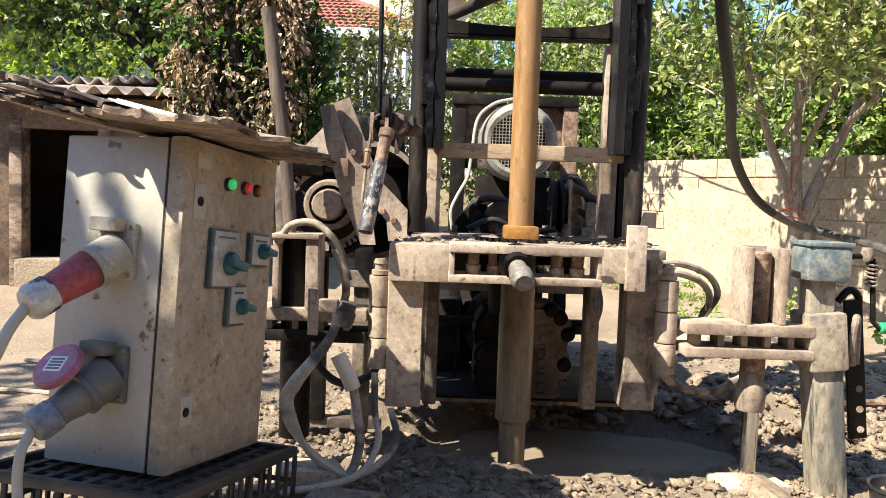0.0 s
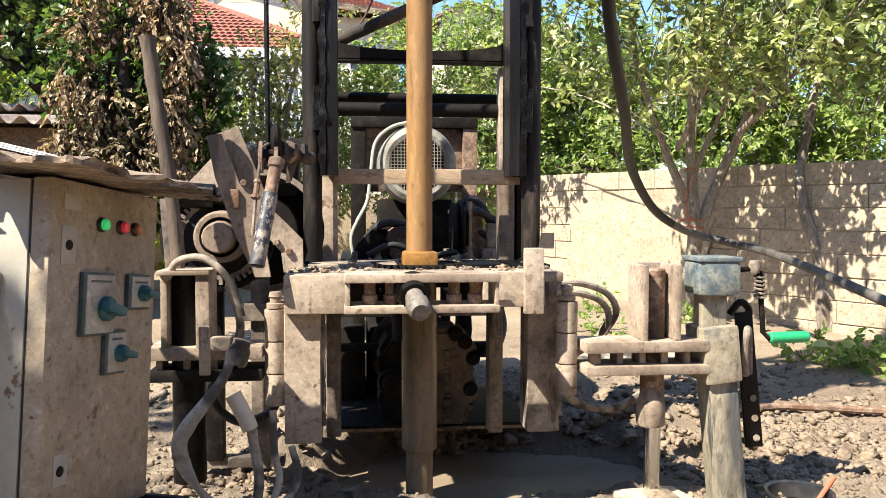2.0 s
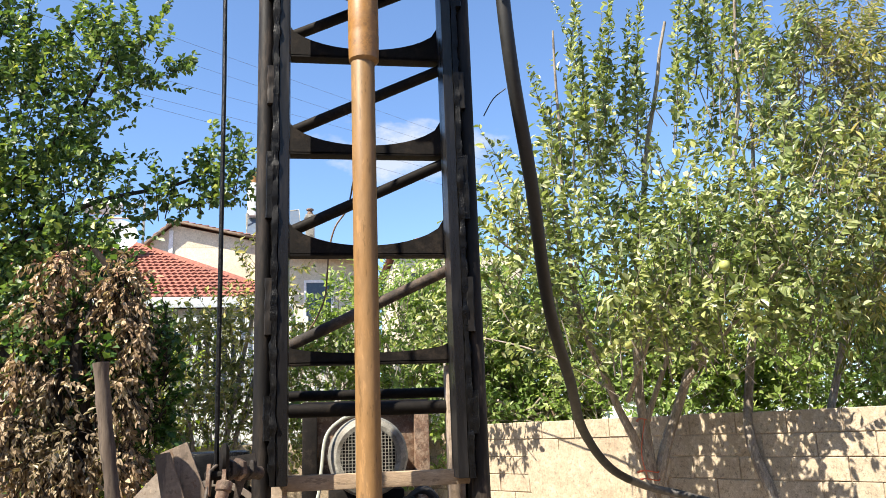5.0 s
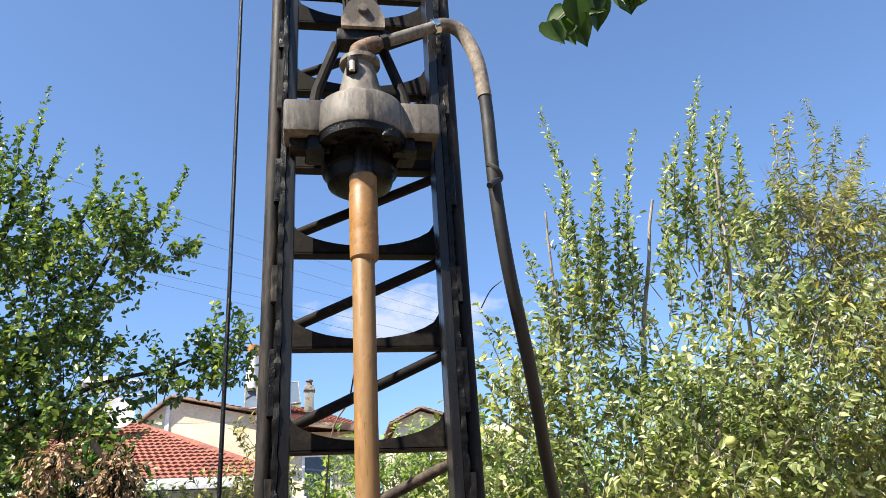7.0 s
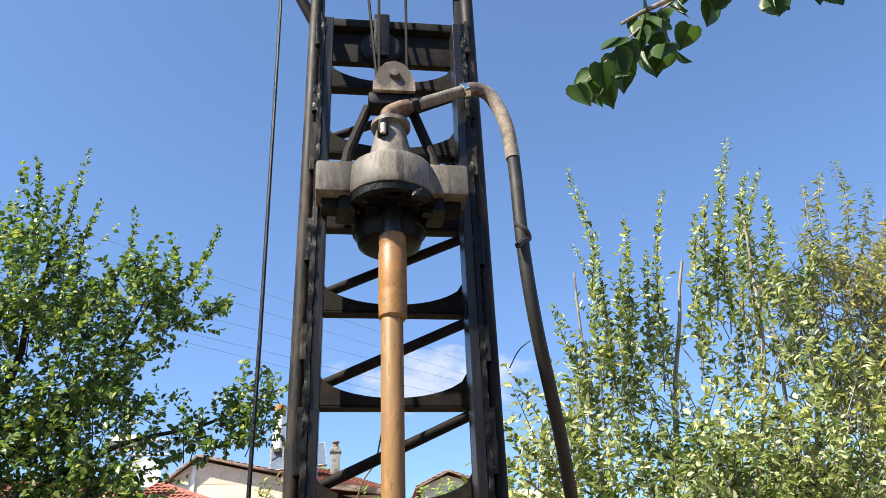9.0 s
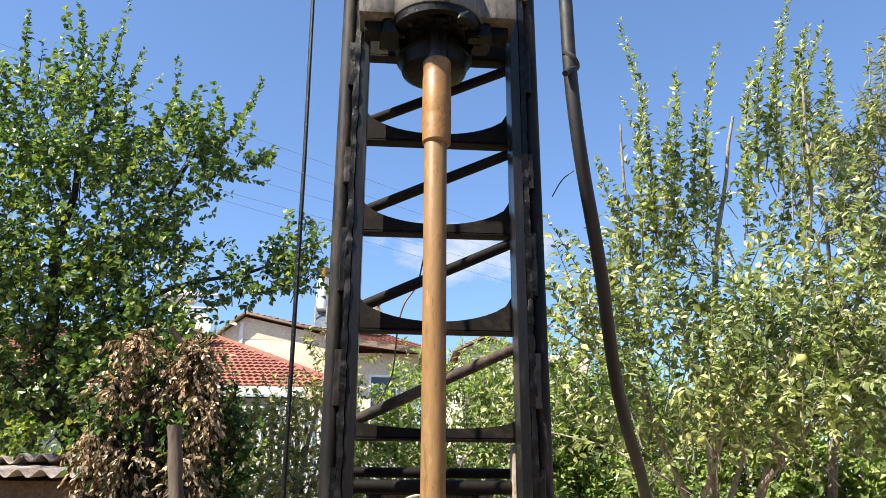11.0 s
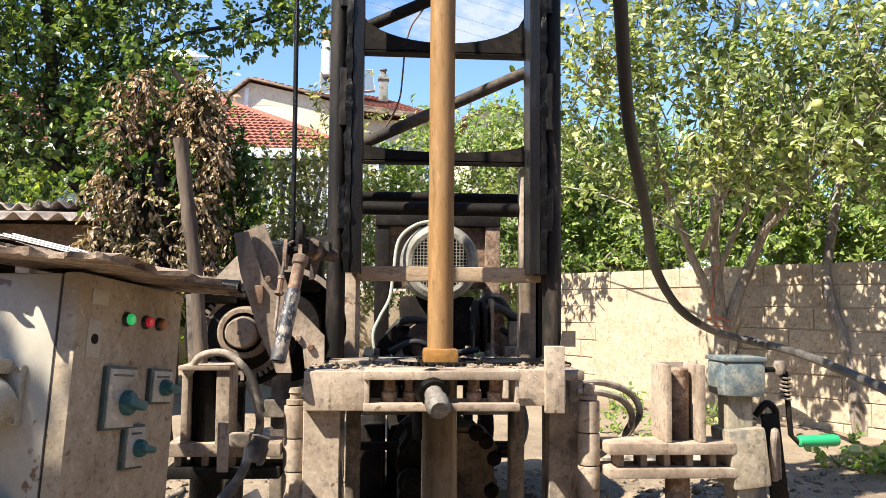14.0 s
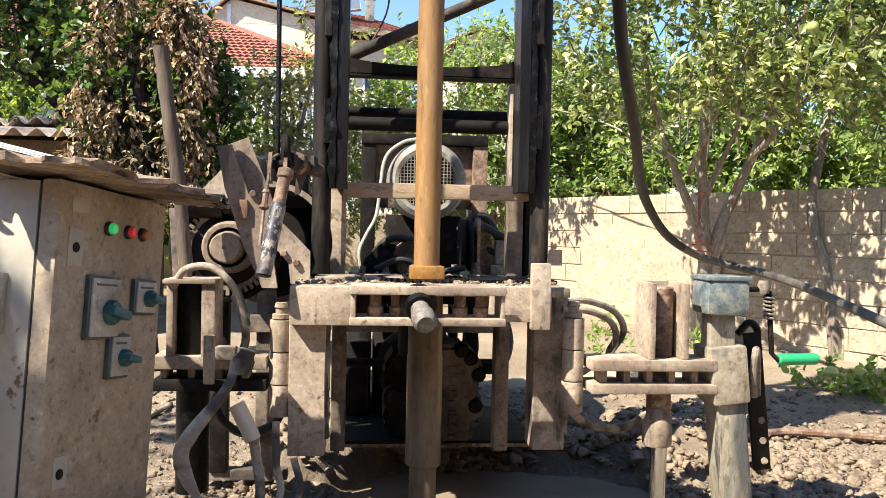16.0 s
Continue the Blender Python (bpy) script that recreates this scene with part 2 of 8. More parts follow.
M["jack_grey"] = worn("jack_grey", (0.29, 0.245, 0.175), (0.37, 0.32, 0.24), (0.105, 0.105, 0.10), 0.55, 0.0, 10, (0.42, 0.58), (0.47, 0.56), streak=(0.07, 0.07, 0.07), grit=0.6)
M["jack_blue"] = worn("jack_blue", (0.115, 0.15, 0.165), (0.24, 0.25, 0.22), (0.30, 0.25, 0.17), 0.5, 0.0, 10, (0.46, 0.58), (0.54, 0.64), grit=0.6)
M["green_plastic"] = plain("green_plastic", (0.02, 0.36, 0.14), 0.35, 0, 0.1)
M["teal"] = plain("teal", (0.015, 0.10, 0.12), 0.4, 0, 0.15)
M["switch_dark"] = plain("switch_dark", (0.03, 0.06, 0.065), 0.45, 0, 0.3)
M["plate_grey"] = worn("plate_grey", (0.37, 0.345, 0.29), (0.44, 0.42, 0.36), (0.26, 0.22, 0.17), 0.5, 0.0, 20, bump=0.05, grit=0.4)
M["lamp_green"] = plain("lamp_green", (0.02, 0.42, 0.11), 0.2, 0, 0.0, emit=((0.05, 0.9, 0.25), 0.12))
M["lamp_red"] = plain("lamp_red", (0.5, 0.03, 0.05), 0.25, 0, 0.05, emit=((0.9, 0.03, 0.06), 0.06))
M["lamp_orange"] = plain("lamp_orange", (0.38, 0.13, 0.04), 0.4, 0, 0.3)
M["plastic_grey"] = worn("plastic_grey", (0.33, 0.31, 0.26), (0.39, 0.37, 0.31), (0.17, 0.15, 0.115), 0.5, 0.0, 16, (0.42, 0.58), (0.5, 0.66), bump=0.1, grit=0.4)
M["plastic_dark"] = plain("plastic_dark", (0.12, 0.12, 0.11), 0.5, 0, 0.5)
M["plastic_dirty"] = worn("plastic_dirty", (0.42, 0.41, 0.37), (0.50, 0.49, 0.45), (0.05, 0.045, 0.042), 0.5, 0.0, 30, (0.42, 0.58), (0.51, 0.55), grit=0.4)
M["plastic_blue"] = worn("plastic_blue", (0.12, 0.145, 0.18), (0.22, 0.24, 0.26), (0.05, 0.05, 0.05), 0.5, 0.0, 20, (0.45, 0.6), (0.48, 0.58), bump=0.1, grit=0.4)
M["rust_dark"] = worn("rust_dark", (0.05, 0.036, 0.027), (0.11, 0.08, 0.058), (0.02, 0.015, 0.012), 0.8, 0.0, 13, (0.45, 0.58), (0.5, 0.62), bump=0.6)
# Plank tone raised to put sunlight into the colour of the cross beam.
M["plank_sunlit"] = worn("plank_sunlit", (0.40, 0.29, 0.185), (0.46, 0.35, 0.24), (0.25, 0.175, 0.115), 0.85, 0.0, 12, (0.42, 0.6), (0.5, 0.7), stretch=(0.3, 1, 1), bump=0.7, grit=0.6)
M["guide_steel"] = worn("guide_steel", (0.011, 0.0105, 0.011), (0.028, 0.026, 0.026), (0.006, 0.0055, 0.005), 0.32, 0.0, 12, (0.5, 0.66), (0.5, 0.66), stretch=(1, 1, 0.1), bump=0.12, grit=0.3, gloss=0.4)
M["hose_grey"] = worn("hose_grey", (0.10, 0.092, 0.085), (0.15, 0.14, 0.125), (0.045, 0.04, 0.036), 0.6, 0.0, 9, (0.42, 0.62), (0.50, 0.62), bump=0.15, grit=0.4)
M["bolt_grey"] = worn("bolt_grey", (0.13, 0.115, 0.098), (0.22, 0.195, 0.165), (0.04, 0.034, 0.029), 0.5, 0.0, 24, (0.42, 0.58), (0.48, 0.6), bump=0.5, grit=0.8)
M["plug_red"] = worn("plug_red", (0.30, 0.045, 0.05), (0.38, 0.10, 0.10), (0.10, 0.04, 0.04), 0.5, 0.0, 16, (0.45, 0.7), (0.47, 0.6), bump=0.1, grit=0.6)
M["lid_pink"] = worn("lid_pink", (0.36, 0.10, 0.16), (0.42, 0.17, 0.22), (0.24, 0.08, 0.11), 0.45, 0.0, 16, bump=0.05, grit=0.4)
M["paper"] = plain("paper", (0.75, 0.75, 0.74), 0.8, 0, 0.05)
M["string_red"] = plain("string_red", (0.55, 0.12, 0.06), 0.6, 0, 0.1)
M["apple_skin"] = plain("apple_skin", (0.44, 0.47, 0.15), 0.35, 0, 0.15)
M["house_blue"] = worn("house_blue", (0.42, 0.50, 0.62), (0.48, 0.55, 0.66), (0.36, 0.42, 0.5), 0.85, 0.0, 1.5, bump=0.1)
M["solar_glass"] = plain("solar_glass", (0.10, 0.13, 0.17), 0.12, 0, 0.2, bump=0)
M["pane"] = plain("pane", (0.03, 0.04, 0.055), 0.08, 0, 0.1, bump=0)
M["wood_dark"] = worn("wood_dark", (0.13, 0.085, 0.055), (0.20, 0.14, 0.09), (0.06, 0.04, 0.03), 0.85, 0.0, 8, bump=0.5)
M["corrugated"] = worn("corrugated", (0.46, 0.40, 0.355), (0.56, 0.47, 0.41), (0.28, 0.19, 0.15), 0.75, 0.0, 5, bump=0.2)
# Lime leaves brightened to imitate sun on trees shaded by the plum.
M["leaf_lime_sunlit"] = leafy("leaf_lime_sunlit", (0.18, 0.27, 0.04), (0.34, 0.44, 0.07), (0.48, 0.55, 0.10), (0.60, 0.62, 0.14), 0.45, 0.3)
M["leaf_ivy"] = leafy("leaf_ivy", (0.025, 0.06, 0.018), (0.05, 0.11, 0.03), (0.10, 0.18, 0.05), (0.18, 0.27, 0.07), 0.36, 0.3)
M["leaf_deep"] = leafy("leaf_deep", (0.03, 0.065, 0.02), (0.05, 0.10, 0.028), (0.07, 0.135, 0.035), (0.10, 0.16, 0.045), 0.34, 0.3)


# ---- mesh helpers ----
ORIGIN = {}


def thing(name, at, label, category, group="", kind=""):
    ob = new(name)
    ob.empty_display_size = 0.1
    ob.location = at
    ORIGIN[ob.name] = Vector(at)
    return tagged(ob, label, category, group, kind)


def finish(bm, name, material, origin, smooth=True):
    me = bpy.data.meshes.new(name)
    bmesh.ops.translate(bm, verts=bm.verts[:], vec=-origin)
    if smooth:
        for f in bm.faces:
            f.smooth = True
        for ed in bm.edges:
            if len(ed.link_faces) == 2 and ed.calc_face_angle(0.0) > 0.6:
                ed.smooth = False
    bm.to_mesh(me)
    bm.free()
    me.materials.append(M[material] if isinstance(material, str) else material)
    return me


def part(name, bm, material, parent, label=""):
    """Links a bmesh, in world coordinates, as one mesh under a thing or a part."""
    o = ORIGIN[parent.name]
    ob = new(name, finish(bm, name, material, o))
    ob.parent = parent
    ORIGIN[ob.name] = o
    return tagged(ob, label)


def solo(name, bm, material, at, label, category="", group="", kind=""):
    """A thing that is one mesh."""
    ob = new(name, finish(bm, name, material, Vector(at)))
    ob.location = at
    ORIGIN[ob.name] = Vector(at)
    return tagged(ob, label, category, group, kind)


def add_box(bm, lo, hi, bevel=0.004, turn=None, jitter=0.0):
    c = (Vector(lo) + Vector(hi)) / 2
    s = Vector(hi) - Vector(lo)
    m = Matrix.Translation(c) @ (turn.to_4x4() if turn else Matrix()) @ Matrix.Diagonal((*s, 1))
    made = bmesh.ops.create_cube(bm, size=1, matrix=m)["verts"]
    if jitter:
        for v in made:
            v.co += Vector((random.uniform(-1, 1), random.uniform(-1, 1), random.uniform(-1, 1))) * jitter
    if bevel:
        bmesh.ops.bevel(bm, geom=list({ed for v in made for ed in v.link_edges}), offset=min(bevel, min(abs(x) for x in s) * 0.3),
                        segments=2, affect="EDGES", profile=0.6)
    return bm


def boxes(*items, bevel=0.004):
    bm = bmesh.new()
    for lo, hi in items:
        add_box(bm, lo, hi, bevel)
    return bm


def add_beam(bm, p, q, w, d, bevel=0.003, up=(0, 0, 1)):
    """A square bar of section w by d from p to q."""
    p, q = Vector(p), Vector(q)
    z = (q - p).normalized()
    x = Vector(up).cross(z)
    if x.length < 1e-3:
        x = Vector((1, 0, 0)).cross(z)
    x.normalize()
    y = z.cross(x)
    m = Matrix((x, y, z)).transposed()
    c = (p + q) / 2
    h = Vector((w, d, (q - p).length)) / 2
    return add_box(bm, c - h, c + h, bevel, m)


def add_tube(bm, points, radius, sides=12, caps=True, radii=None):
    """A round bar or hose along points."""
    pts = [Vector(p) for p in points]
    rings = []
    ref = Vector((0.31, 0.53, 0.79))
    for i, p in enumerate(pts):
        t = (pts[min(i + 1, len(pts) - 1)] - pts[max(i - 1, 0)]).normalized()
        n = ref - t * ref.dot(t)
        if n.length < 1e-3:
            n = t.orthogonal()
        n.normalize()
        ref = n
        b = t.cross(n)
        r = radii[i] if radii else radius
        rings.append([bm.verts.new(p + (n * math.cos(2 * math.pi * k / sides) + b * math.sin(2 * math.pi * k / sides)) * r) for k in range(sides)])
    for r0, r1 in zip(rings, rings[1:]):
        for k in range(sides):
            bm.faces.new((r0[k], r0[(k + 1) % sides], r1[(k + 1) % sides], r1[k]))
    if caps:
        bm.faces.new(rings[0][::-1])
        bm.faces.new(rings[-1])
    return bm


def tube(points, radius, sides=12, caps=True, radii=None):
    return add_tube(bmesh.new(), points, radius, sides, caps, radii)


def smooth_path(points, n=8):
    """A Catmull-Rom line through the points."""
    p = [Vector(q) for q in points]
    p = [p[0] * 2 - p[1]] + p + [p[-1] * 2 - p[-2]]
    out = []
    for i in range(1, len(p) - 2):
        a0, a1, a2, a3 = p[i - 1:i + 3]
        for k in range(n):
            t = k / n
            out.append(0.5 * ((2 * a1) + (a2 - a0) * t + (2 * a0 - 5 * a1 + 4 * a2 - a3) * t * t + (3 * a1 - a0 - 3 * a2 + a3) * t ** 3))
    out.append(p[-2])
    return out


def add_lathe(bm, base, axis, profile, sides=24, caps=True):
    """A turned body: (distance along the axis, radius) pairs."""
    base, axis = Vector(base), Vector(axis).normalized()
    pts = [base + axis * d for d, r in profile]
    n = axis.orthogonal().normalized()
    b = axis.cross(n)
    rings = [[bm.verts.new(p + (n * math.cos(2 * math.pi * k / sides) + b * math.sin(2 * math.pi * k / sides)) * max(r, 1e-4)) for k in range(sides)]
             for p, (d, r) in zip(pts, profile)]
    for r0, r1 in zip(rings, rings[1:]):
        for k in range(sides):
            bm.faces.new((r0[k], r0[(k + 1) % sides], r1[(k + 1) % sides], r1[k]))
    if caps:
        bm.faces.new(rings[0][::-1])
        bm.faces.new(rings[-1])
    return bm


def lathe(base, axis, profile, sides=24, caps=True):
    return add_lathe(bmesh.new(), base, axis, profile, sides, caps)


def add_prism(bm, outline, depth, place):
    """A flat outline in (u, v), extruded by depth along w; place is the matrix of u, v, w."""
    lo = [bm.verts.new(place @ Vector((u, v, 0))) for u, v in outline]
    hi = [bm.verts.new(place @ Vector((u, v, depth))) for u, v in outline]
    n = len(outline)
    bm.faces.new(lo[::-1])
    bm.faces.new(hi)
    for i in range(n):
        bm.faces.new((lo[i], lo[(i + 1) % n], hi[(i + 1) % n], hi[i]))
    bmesh.ops.recalc_face_normals(bm, faces=bm.faces[:])
    return bm


def lumpy_bar(lo, hi, amp, step=0.02, scale=14.0, bevel=0.25):
    """An upright bar caked with grease: an eight-sided section, roughened all along."""
    bm = bmesh.new()
    cx, cy = (lo[0] + hi[0]) / 2, (lo[1] + hi[1]) / 2
    hx, hy = (hi[0] - lo[0]) / 2, (hi[1] - lo[1]) / 2
    k = 1 - bevel
    sec = [(1, -k), (1, 0), (1, k), (k, 1), (0, 1), (-k, 1), (-1, k), (-1, 0), (-1, -k), (-k, -1), (0, -1), (k, -1)]
    n = max(2, int((hi[2] - lo[2]) / step))
    rings = []
    for i in range(n + 1):
        z = lo[2] + (hi[2] - lo[2]) * i / n
        ring = []
        for a0, b0 in sec:
            p = Vector((cx + a0 * hx, cy + b0 * hy, z))
            d = amp * (noise.fractal(p * scale, 0.8, 2.0, 4) + 0.6 * abs(noise.noise(p * scale * 2.3)))
            ring.append(bm.verts.new((p.x + a0 * d, p.y + b0 * d, z)))
        rings.append(ring)
    for r0, r1 in zip(rings, rings[1:]):
        for q in range(12):
            bm.faces.new((r0[q], r0[(q + 1) % 12], r1[(q + 1) % 12], r1[q]))
    bm.faces.new(rings[0][::-1])
    bm.faces.new(rings[-1])
    return bm


def facing(y):
    """u, v, w for a plate that stands across the y axis: u = x, v = z, w = y."""
    return Matrix(((1, 0, 0, 0), (0, 0, 1, y), (0, 1, 0, 0), (0, 0, 0, 1)))


def plate(outline, y, depth):
    return add_prism(bmesh.new(), outline, depth, facing(y))


def add_bolt(bm, at, axis, r=0.012, h=0.01):
    return add_lathe(bm, at, axis, [(0, r), (h * 0.8, r), (h, r * 0.8)], 6)


# ---- ground ----
def soil(name):
    m, nt, b = nodes_of(name)
    big = noise_node(nt, 0.9, 5, 0.6)
    mid = noise_node(nt, 6, 8, 0.7, (1, 1, 1), 2.0)
    fine = noise_node(nt, 60, 6, 0.7, (1, 1, 1), 5.0)
    col = mix_node(nt, ramp_node(nt, mid, [(0.35, (0, 0, 0)), (0.65, (1, 1, 1))]), (0.17, 0.125, 0.085), (0.30, 0.232, 0.162))
    col = mix_node(nt, ramp_node(nt, big, [(0.4, (0, 0, 0)), (0.62, (1, 1, 1))]), col, (0.34, 0.268, 0.188))
    tc = nt.nodes.new("ShaderNodeTexCoord")
    mp = nt.nodes.new("ShaderNodeMapping")
    mp.inputs["Location"].default_value = (-0.6, -3.1, 0)
    nt.links.new(tc.outputs["Object"], mp.inputs["Vector"])
    ln = nt.nodes.new("ShaderNodeVectorMath")
    ln.operation = "LENGTH"
    nt.links.new(mp.outputs["Vector"], ln.inputs[0])
    ad = nt.nodes.new("ShaderNodeMath")
    ad.operation = "MULTIPLY_ADD"
    nt.links.new(big, ad.inputs[0])
    ad.inputs[1].default_value = 1.6
    nt.links.new(ln.outputs["Value"], ad.inputs[2])
    wet = ramp_node(nt, ad.outputs[0], [(0.30, (1, 1, 1)), (0.62, (0, 0, 0))])
    div = nt.nodes.new("ShaderNodeMath")
    div.operation = "DIVIDE"
    nt.links.new(ad.outputs[0], div.inputs[0])
    div.inputs[1].default_value = 4.4
    nt.links.new(div.outputs[0], wet.node.inputs["Fac"])
    mudc = mix_node(nt, ramp_node(nt, mid, [(0.35, (0, 0, 0)), (0.65, (1, 1, 1))]), (0.11, 0.083, 0.058), (0.24, 0.188, 0.135))
    col = mix_node(nt, wet, col, mudc)
    col = mix_node(nt, 1.0, col, ramp_node(nt, fine, [(0.3, (0.7, 0.7, 0.7)), (0.7, (1.2, 1.2, 1.2))]), "MULTIPLY")
    nt.links.new(col, b.inputs["Base Color"])
    nt.links.new(ramp_node(nt, mid, [(0.35, (0.55, 0.55, 0.55)), (0.6, (0.95, 0.95, 0.95))]), b.inputs["Roughness"])
    bump_node(nt, b, mix_node(nt, 0.45, fine, mid), 0.85, 0.03)
    return m


M["soil"] = soil("soil")
M["mud_clod"] = worn("mud_clod", (0.20, 0.15, 0.10), (0.31, 0.24, 0.17), (0.11, 0.08, 0.055), 0.85, 0.0, 20, bump=0.6, vary=0.2)
PIT = (0.59, 3.02)      # the mud pit round the pipe


def ground_z(x, y):
    z = -0.02 + 0.036 * max(0.0, min(y, 8.0) - 3.2)
    far = max(0.0, 1 - math.hypot(x - 0.3, y - 3) / 9)
    z += far * 0.03 * noise.fractal(Vector((x * 1.3, y * 1.3, 0.3)), 1.0, 2.0, 4)
    near = math.exp(-(((x - 0.6) / 1.9) ** 2 + ((y - 3.1) / 1.3) ** 2))
    z += near * 0.030 * noise.fractal(Vector((x * 5.5, y * 5.5, 4.0)), 0.8, 2.1, 5)
    z += near * 0.044 * abs(noise.fractal(Vector((x * 15, y * 15, 9.0)), 0.8, 2.0, 4))
    rough = math.exp(-(((x - 1.9) / 1.0) ** 2 + ((y - 3.5) / 0.9) ** 2))
    z += rough * (0.05 * abs(noise.noise(Vector((x * 4.2, y * 4.2, 5.0)))) + 0.030 * abs(noise.fractal(Vector((x * 12, y * 12, 1.0)), 0.8, 2.0, 4)))
    ax = (x - PIT[0]) / (0.57 + 0.14 * noise.noise(Vector((x * 3, y * 3, 7))))
    ay = (y - PIT[1]) / (0.36 + 0.12 * noise.noise(Vector((x * 3, y * 3, 2))))
    d = math.hypot(ax, ay)
    z -= 0.14 * max(0.0, min(1.0, (1.15 - d) / 0.30))
    z += (0.10 if y > PIT[1] else 0.0) * math.exp(-((d - 1.45) / 0.28) ** 2) * (1 + 0.5 * noise.noise(Vector((x * 7, y * 7, 3))))
    return z


def grid_lines(lo, hi, fine_lo, fine_hi, coarse, fine):
    out, v = [], lo
    while v < hi:
        out.append(v)
        if fine_lo <= v < fine_hi:
            v += fine
        else:
            gap = fine_lo - v if v < fine_lo else v - fine_hi
            v += min(coarse, max(fine, gap * 0.35 + fine))
            if out[-1] < fine_lo < v:
                v = fine_lo
    out.append(hi)
    return out


xs = grid_lines(-400, 400, -1.6, 3.0, 80, 0.018)
ys = grid_lines(-400, 500, 1.9, 4.6, 80, 0.018)
verts = [(x, y, ground_z(x, y)) for y in ys for x in xs]
w = len(xs)
faces = [(j * w + i, j * w + i + 1, (j + 1) * w + i + 1, (j + 1) * w + i) for j in range(len(ys) - 1) for i in range(w - 1)]
me = bpy.data.meshes.new("ground")
me.from_pydata(verts, [], faces)
me.shade_smooth()
me.materials.append(M["soil"])
ground = tagged(new("ground", me), "dry trampled earth with wet mud round the drill", "ground", kind="structure")

m, nt, b = nodes_of("muddy_water")
swirl = noise_node(nt, 2.2, 4, 0.6, (1, 2.2, 1))
nt.links.new(ramp_node(nt, swirl, [(0.3, (0.21, 0.165, 0.115)), (0.7, (0.30, 0.24, 0.172))]), b.inputs["Base Color"])
b.inputs["Roughness"].default_value = 0.07
b.inputs["Specular IOR Level"].default_value = 0.6
bump_node(nt, b, noise_node(nt, 9, 2, 0.5), 0.12, 0.004)
M["water"] = m
bm = bmesh.new()
ring = [bm.verts.new((PIT[0] + 0.85 * math.cos(k * math.pi / 24), PIT[1] + 0.52 * math.sin(k * math.pi / 24), -0.075)) for k in range(48)]
bm.faces.new(ring)
solo("water", bm, "water", (PIT[0], PIT[1], -0.075), "puddle of still brown drilling mud", "water", kind="structure")

# ---- garden wall of blocks ----
W0, W1 = Vector((1.2, 9.37, 0)), Vector((5.4, 2.035, 0))
WALL_TOP = 1.28
wdir = (W1 - W0).normalized()
wnor = Vector((wdir.y, -wdir.x, 0))
if wnor.x > 0:
    wnor = -wnor
wlen = (W1 - W0).length
wall_frame = Matrix(((wdir.x, 0, -wnor.x, W0.x), (wdir.y, 0, -wnor.y, W0.y), (0, 1, 0, 0), (0, 0, 0, 1)))   # u along, v up, w into the wall
bm = bmesh.new()
add_prism(bm, [(0, -0.2), (wlen, -0.2), (wlen, WALL_TOP - 0.01), (0, WALL_TOP - 0.01)], 0.16, wall_frame @ Matrix.Translation((0, 0, 0.012)))
garden_wall = tagged(solo("wall_garden", bm, "mortar", W0, "whitewashed block garden wall with crumbling render", "wall"), kind="structure")

# ---- trees ----
RNG = np.random.default_rng(7)


def leaf_mesh(name, pos, axis, size, width, material, flat=0.35, full=True, outline=((0.33, 0.46), (0.7, 0.36))):
    """Many small folded leaves: positions, growing directions, lengths."""
    n = len(pos)
    up = np.tile(np.array(to_sun) * 0.9 + np.array([0.0, 0.0, 0.15]), (n, 1)) + RNG.normal(0, 0.48, (n, 3))   # leaves turn to the sun
    axis = axis / np.linalg.norm(axis, axis=1, keepdims=True)
    side = np.cross(axis, up)
    side /= np.linalg.norm(side, axis=1, keepdims=True) + 1e-9
    nrm = np.cross(side, axis)
    L, Wd = size[:, None], (size * width)[:, None]
    droop = -nrm * L * 0.12
    if full:
        rim = [pos + axis * L * f + side * Wd * w + nrm * Wd * flat * w * 0.85 for f, w in outline]
        rim += [pos + axis * L + droop]
        rim += [pos + axis * L * f - side * Wd * w + nrm * Wd * flat * w * 0.85 for f, w in reversed(outline)]
        v = np.stack([pos] + rim, 1).reshape(-1, 3)
        k = len(outline)
        i = np.arange(n)[:, None] * (2 * k + 2)
        half1, half2 = i + np.arange(k + 2)[None], i + np.array([[0] + list(range(k + 1, 2 * k + 2))])
        f = np.concatenate([half1, half2], 1).reshape(-1, k + 2)
    else:
        v = np.stack([pos, pos + axis * L * 0.45 + side * Wd * 0.5 + nrm * Wd * flat * 0.4, pos + axis * L + droop,
                      pos + axis * L * 0.45 - side * Wd * 0.5 + nrm * Wd * flat * 0.4], 1).reshape(-1, 3)
        i = np.arange(n)[:, None] * 4
        f = np.concatenate([i + np.array([[0, 1, 2]]), i + np.array([[0, 2, 3]])], 1).reshape(-1, 3)
    me = bpy.data.meshes.new(name)
    me.from_pydata(v.tolist(), [], f.tolist())
    me.materials.append(M[material])
    return me


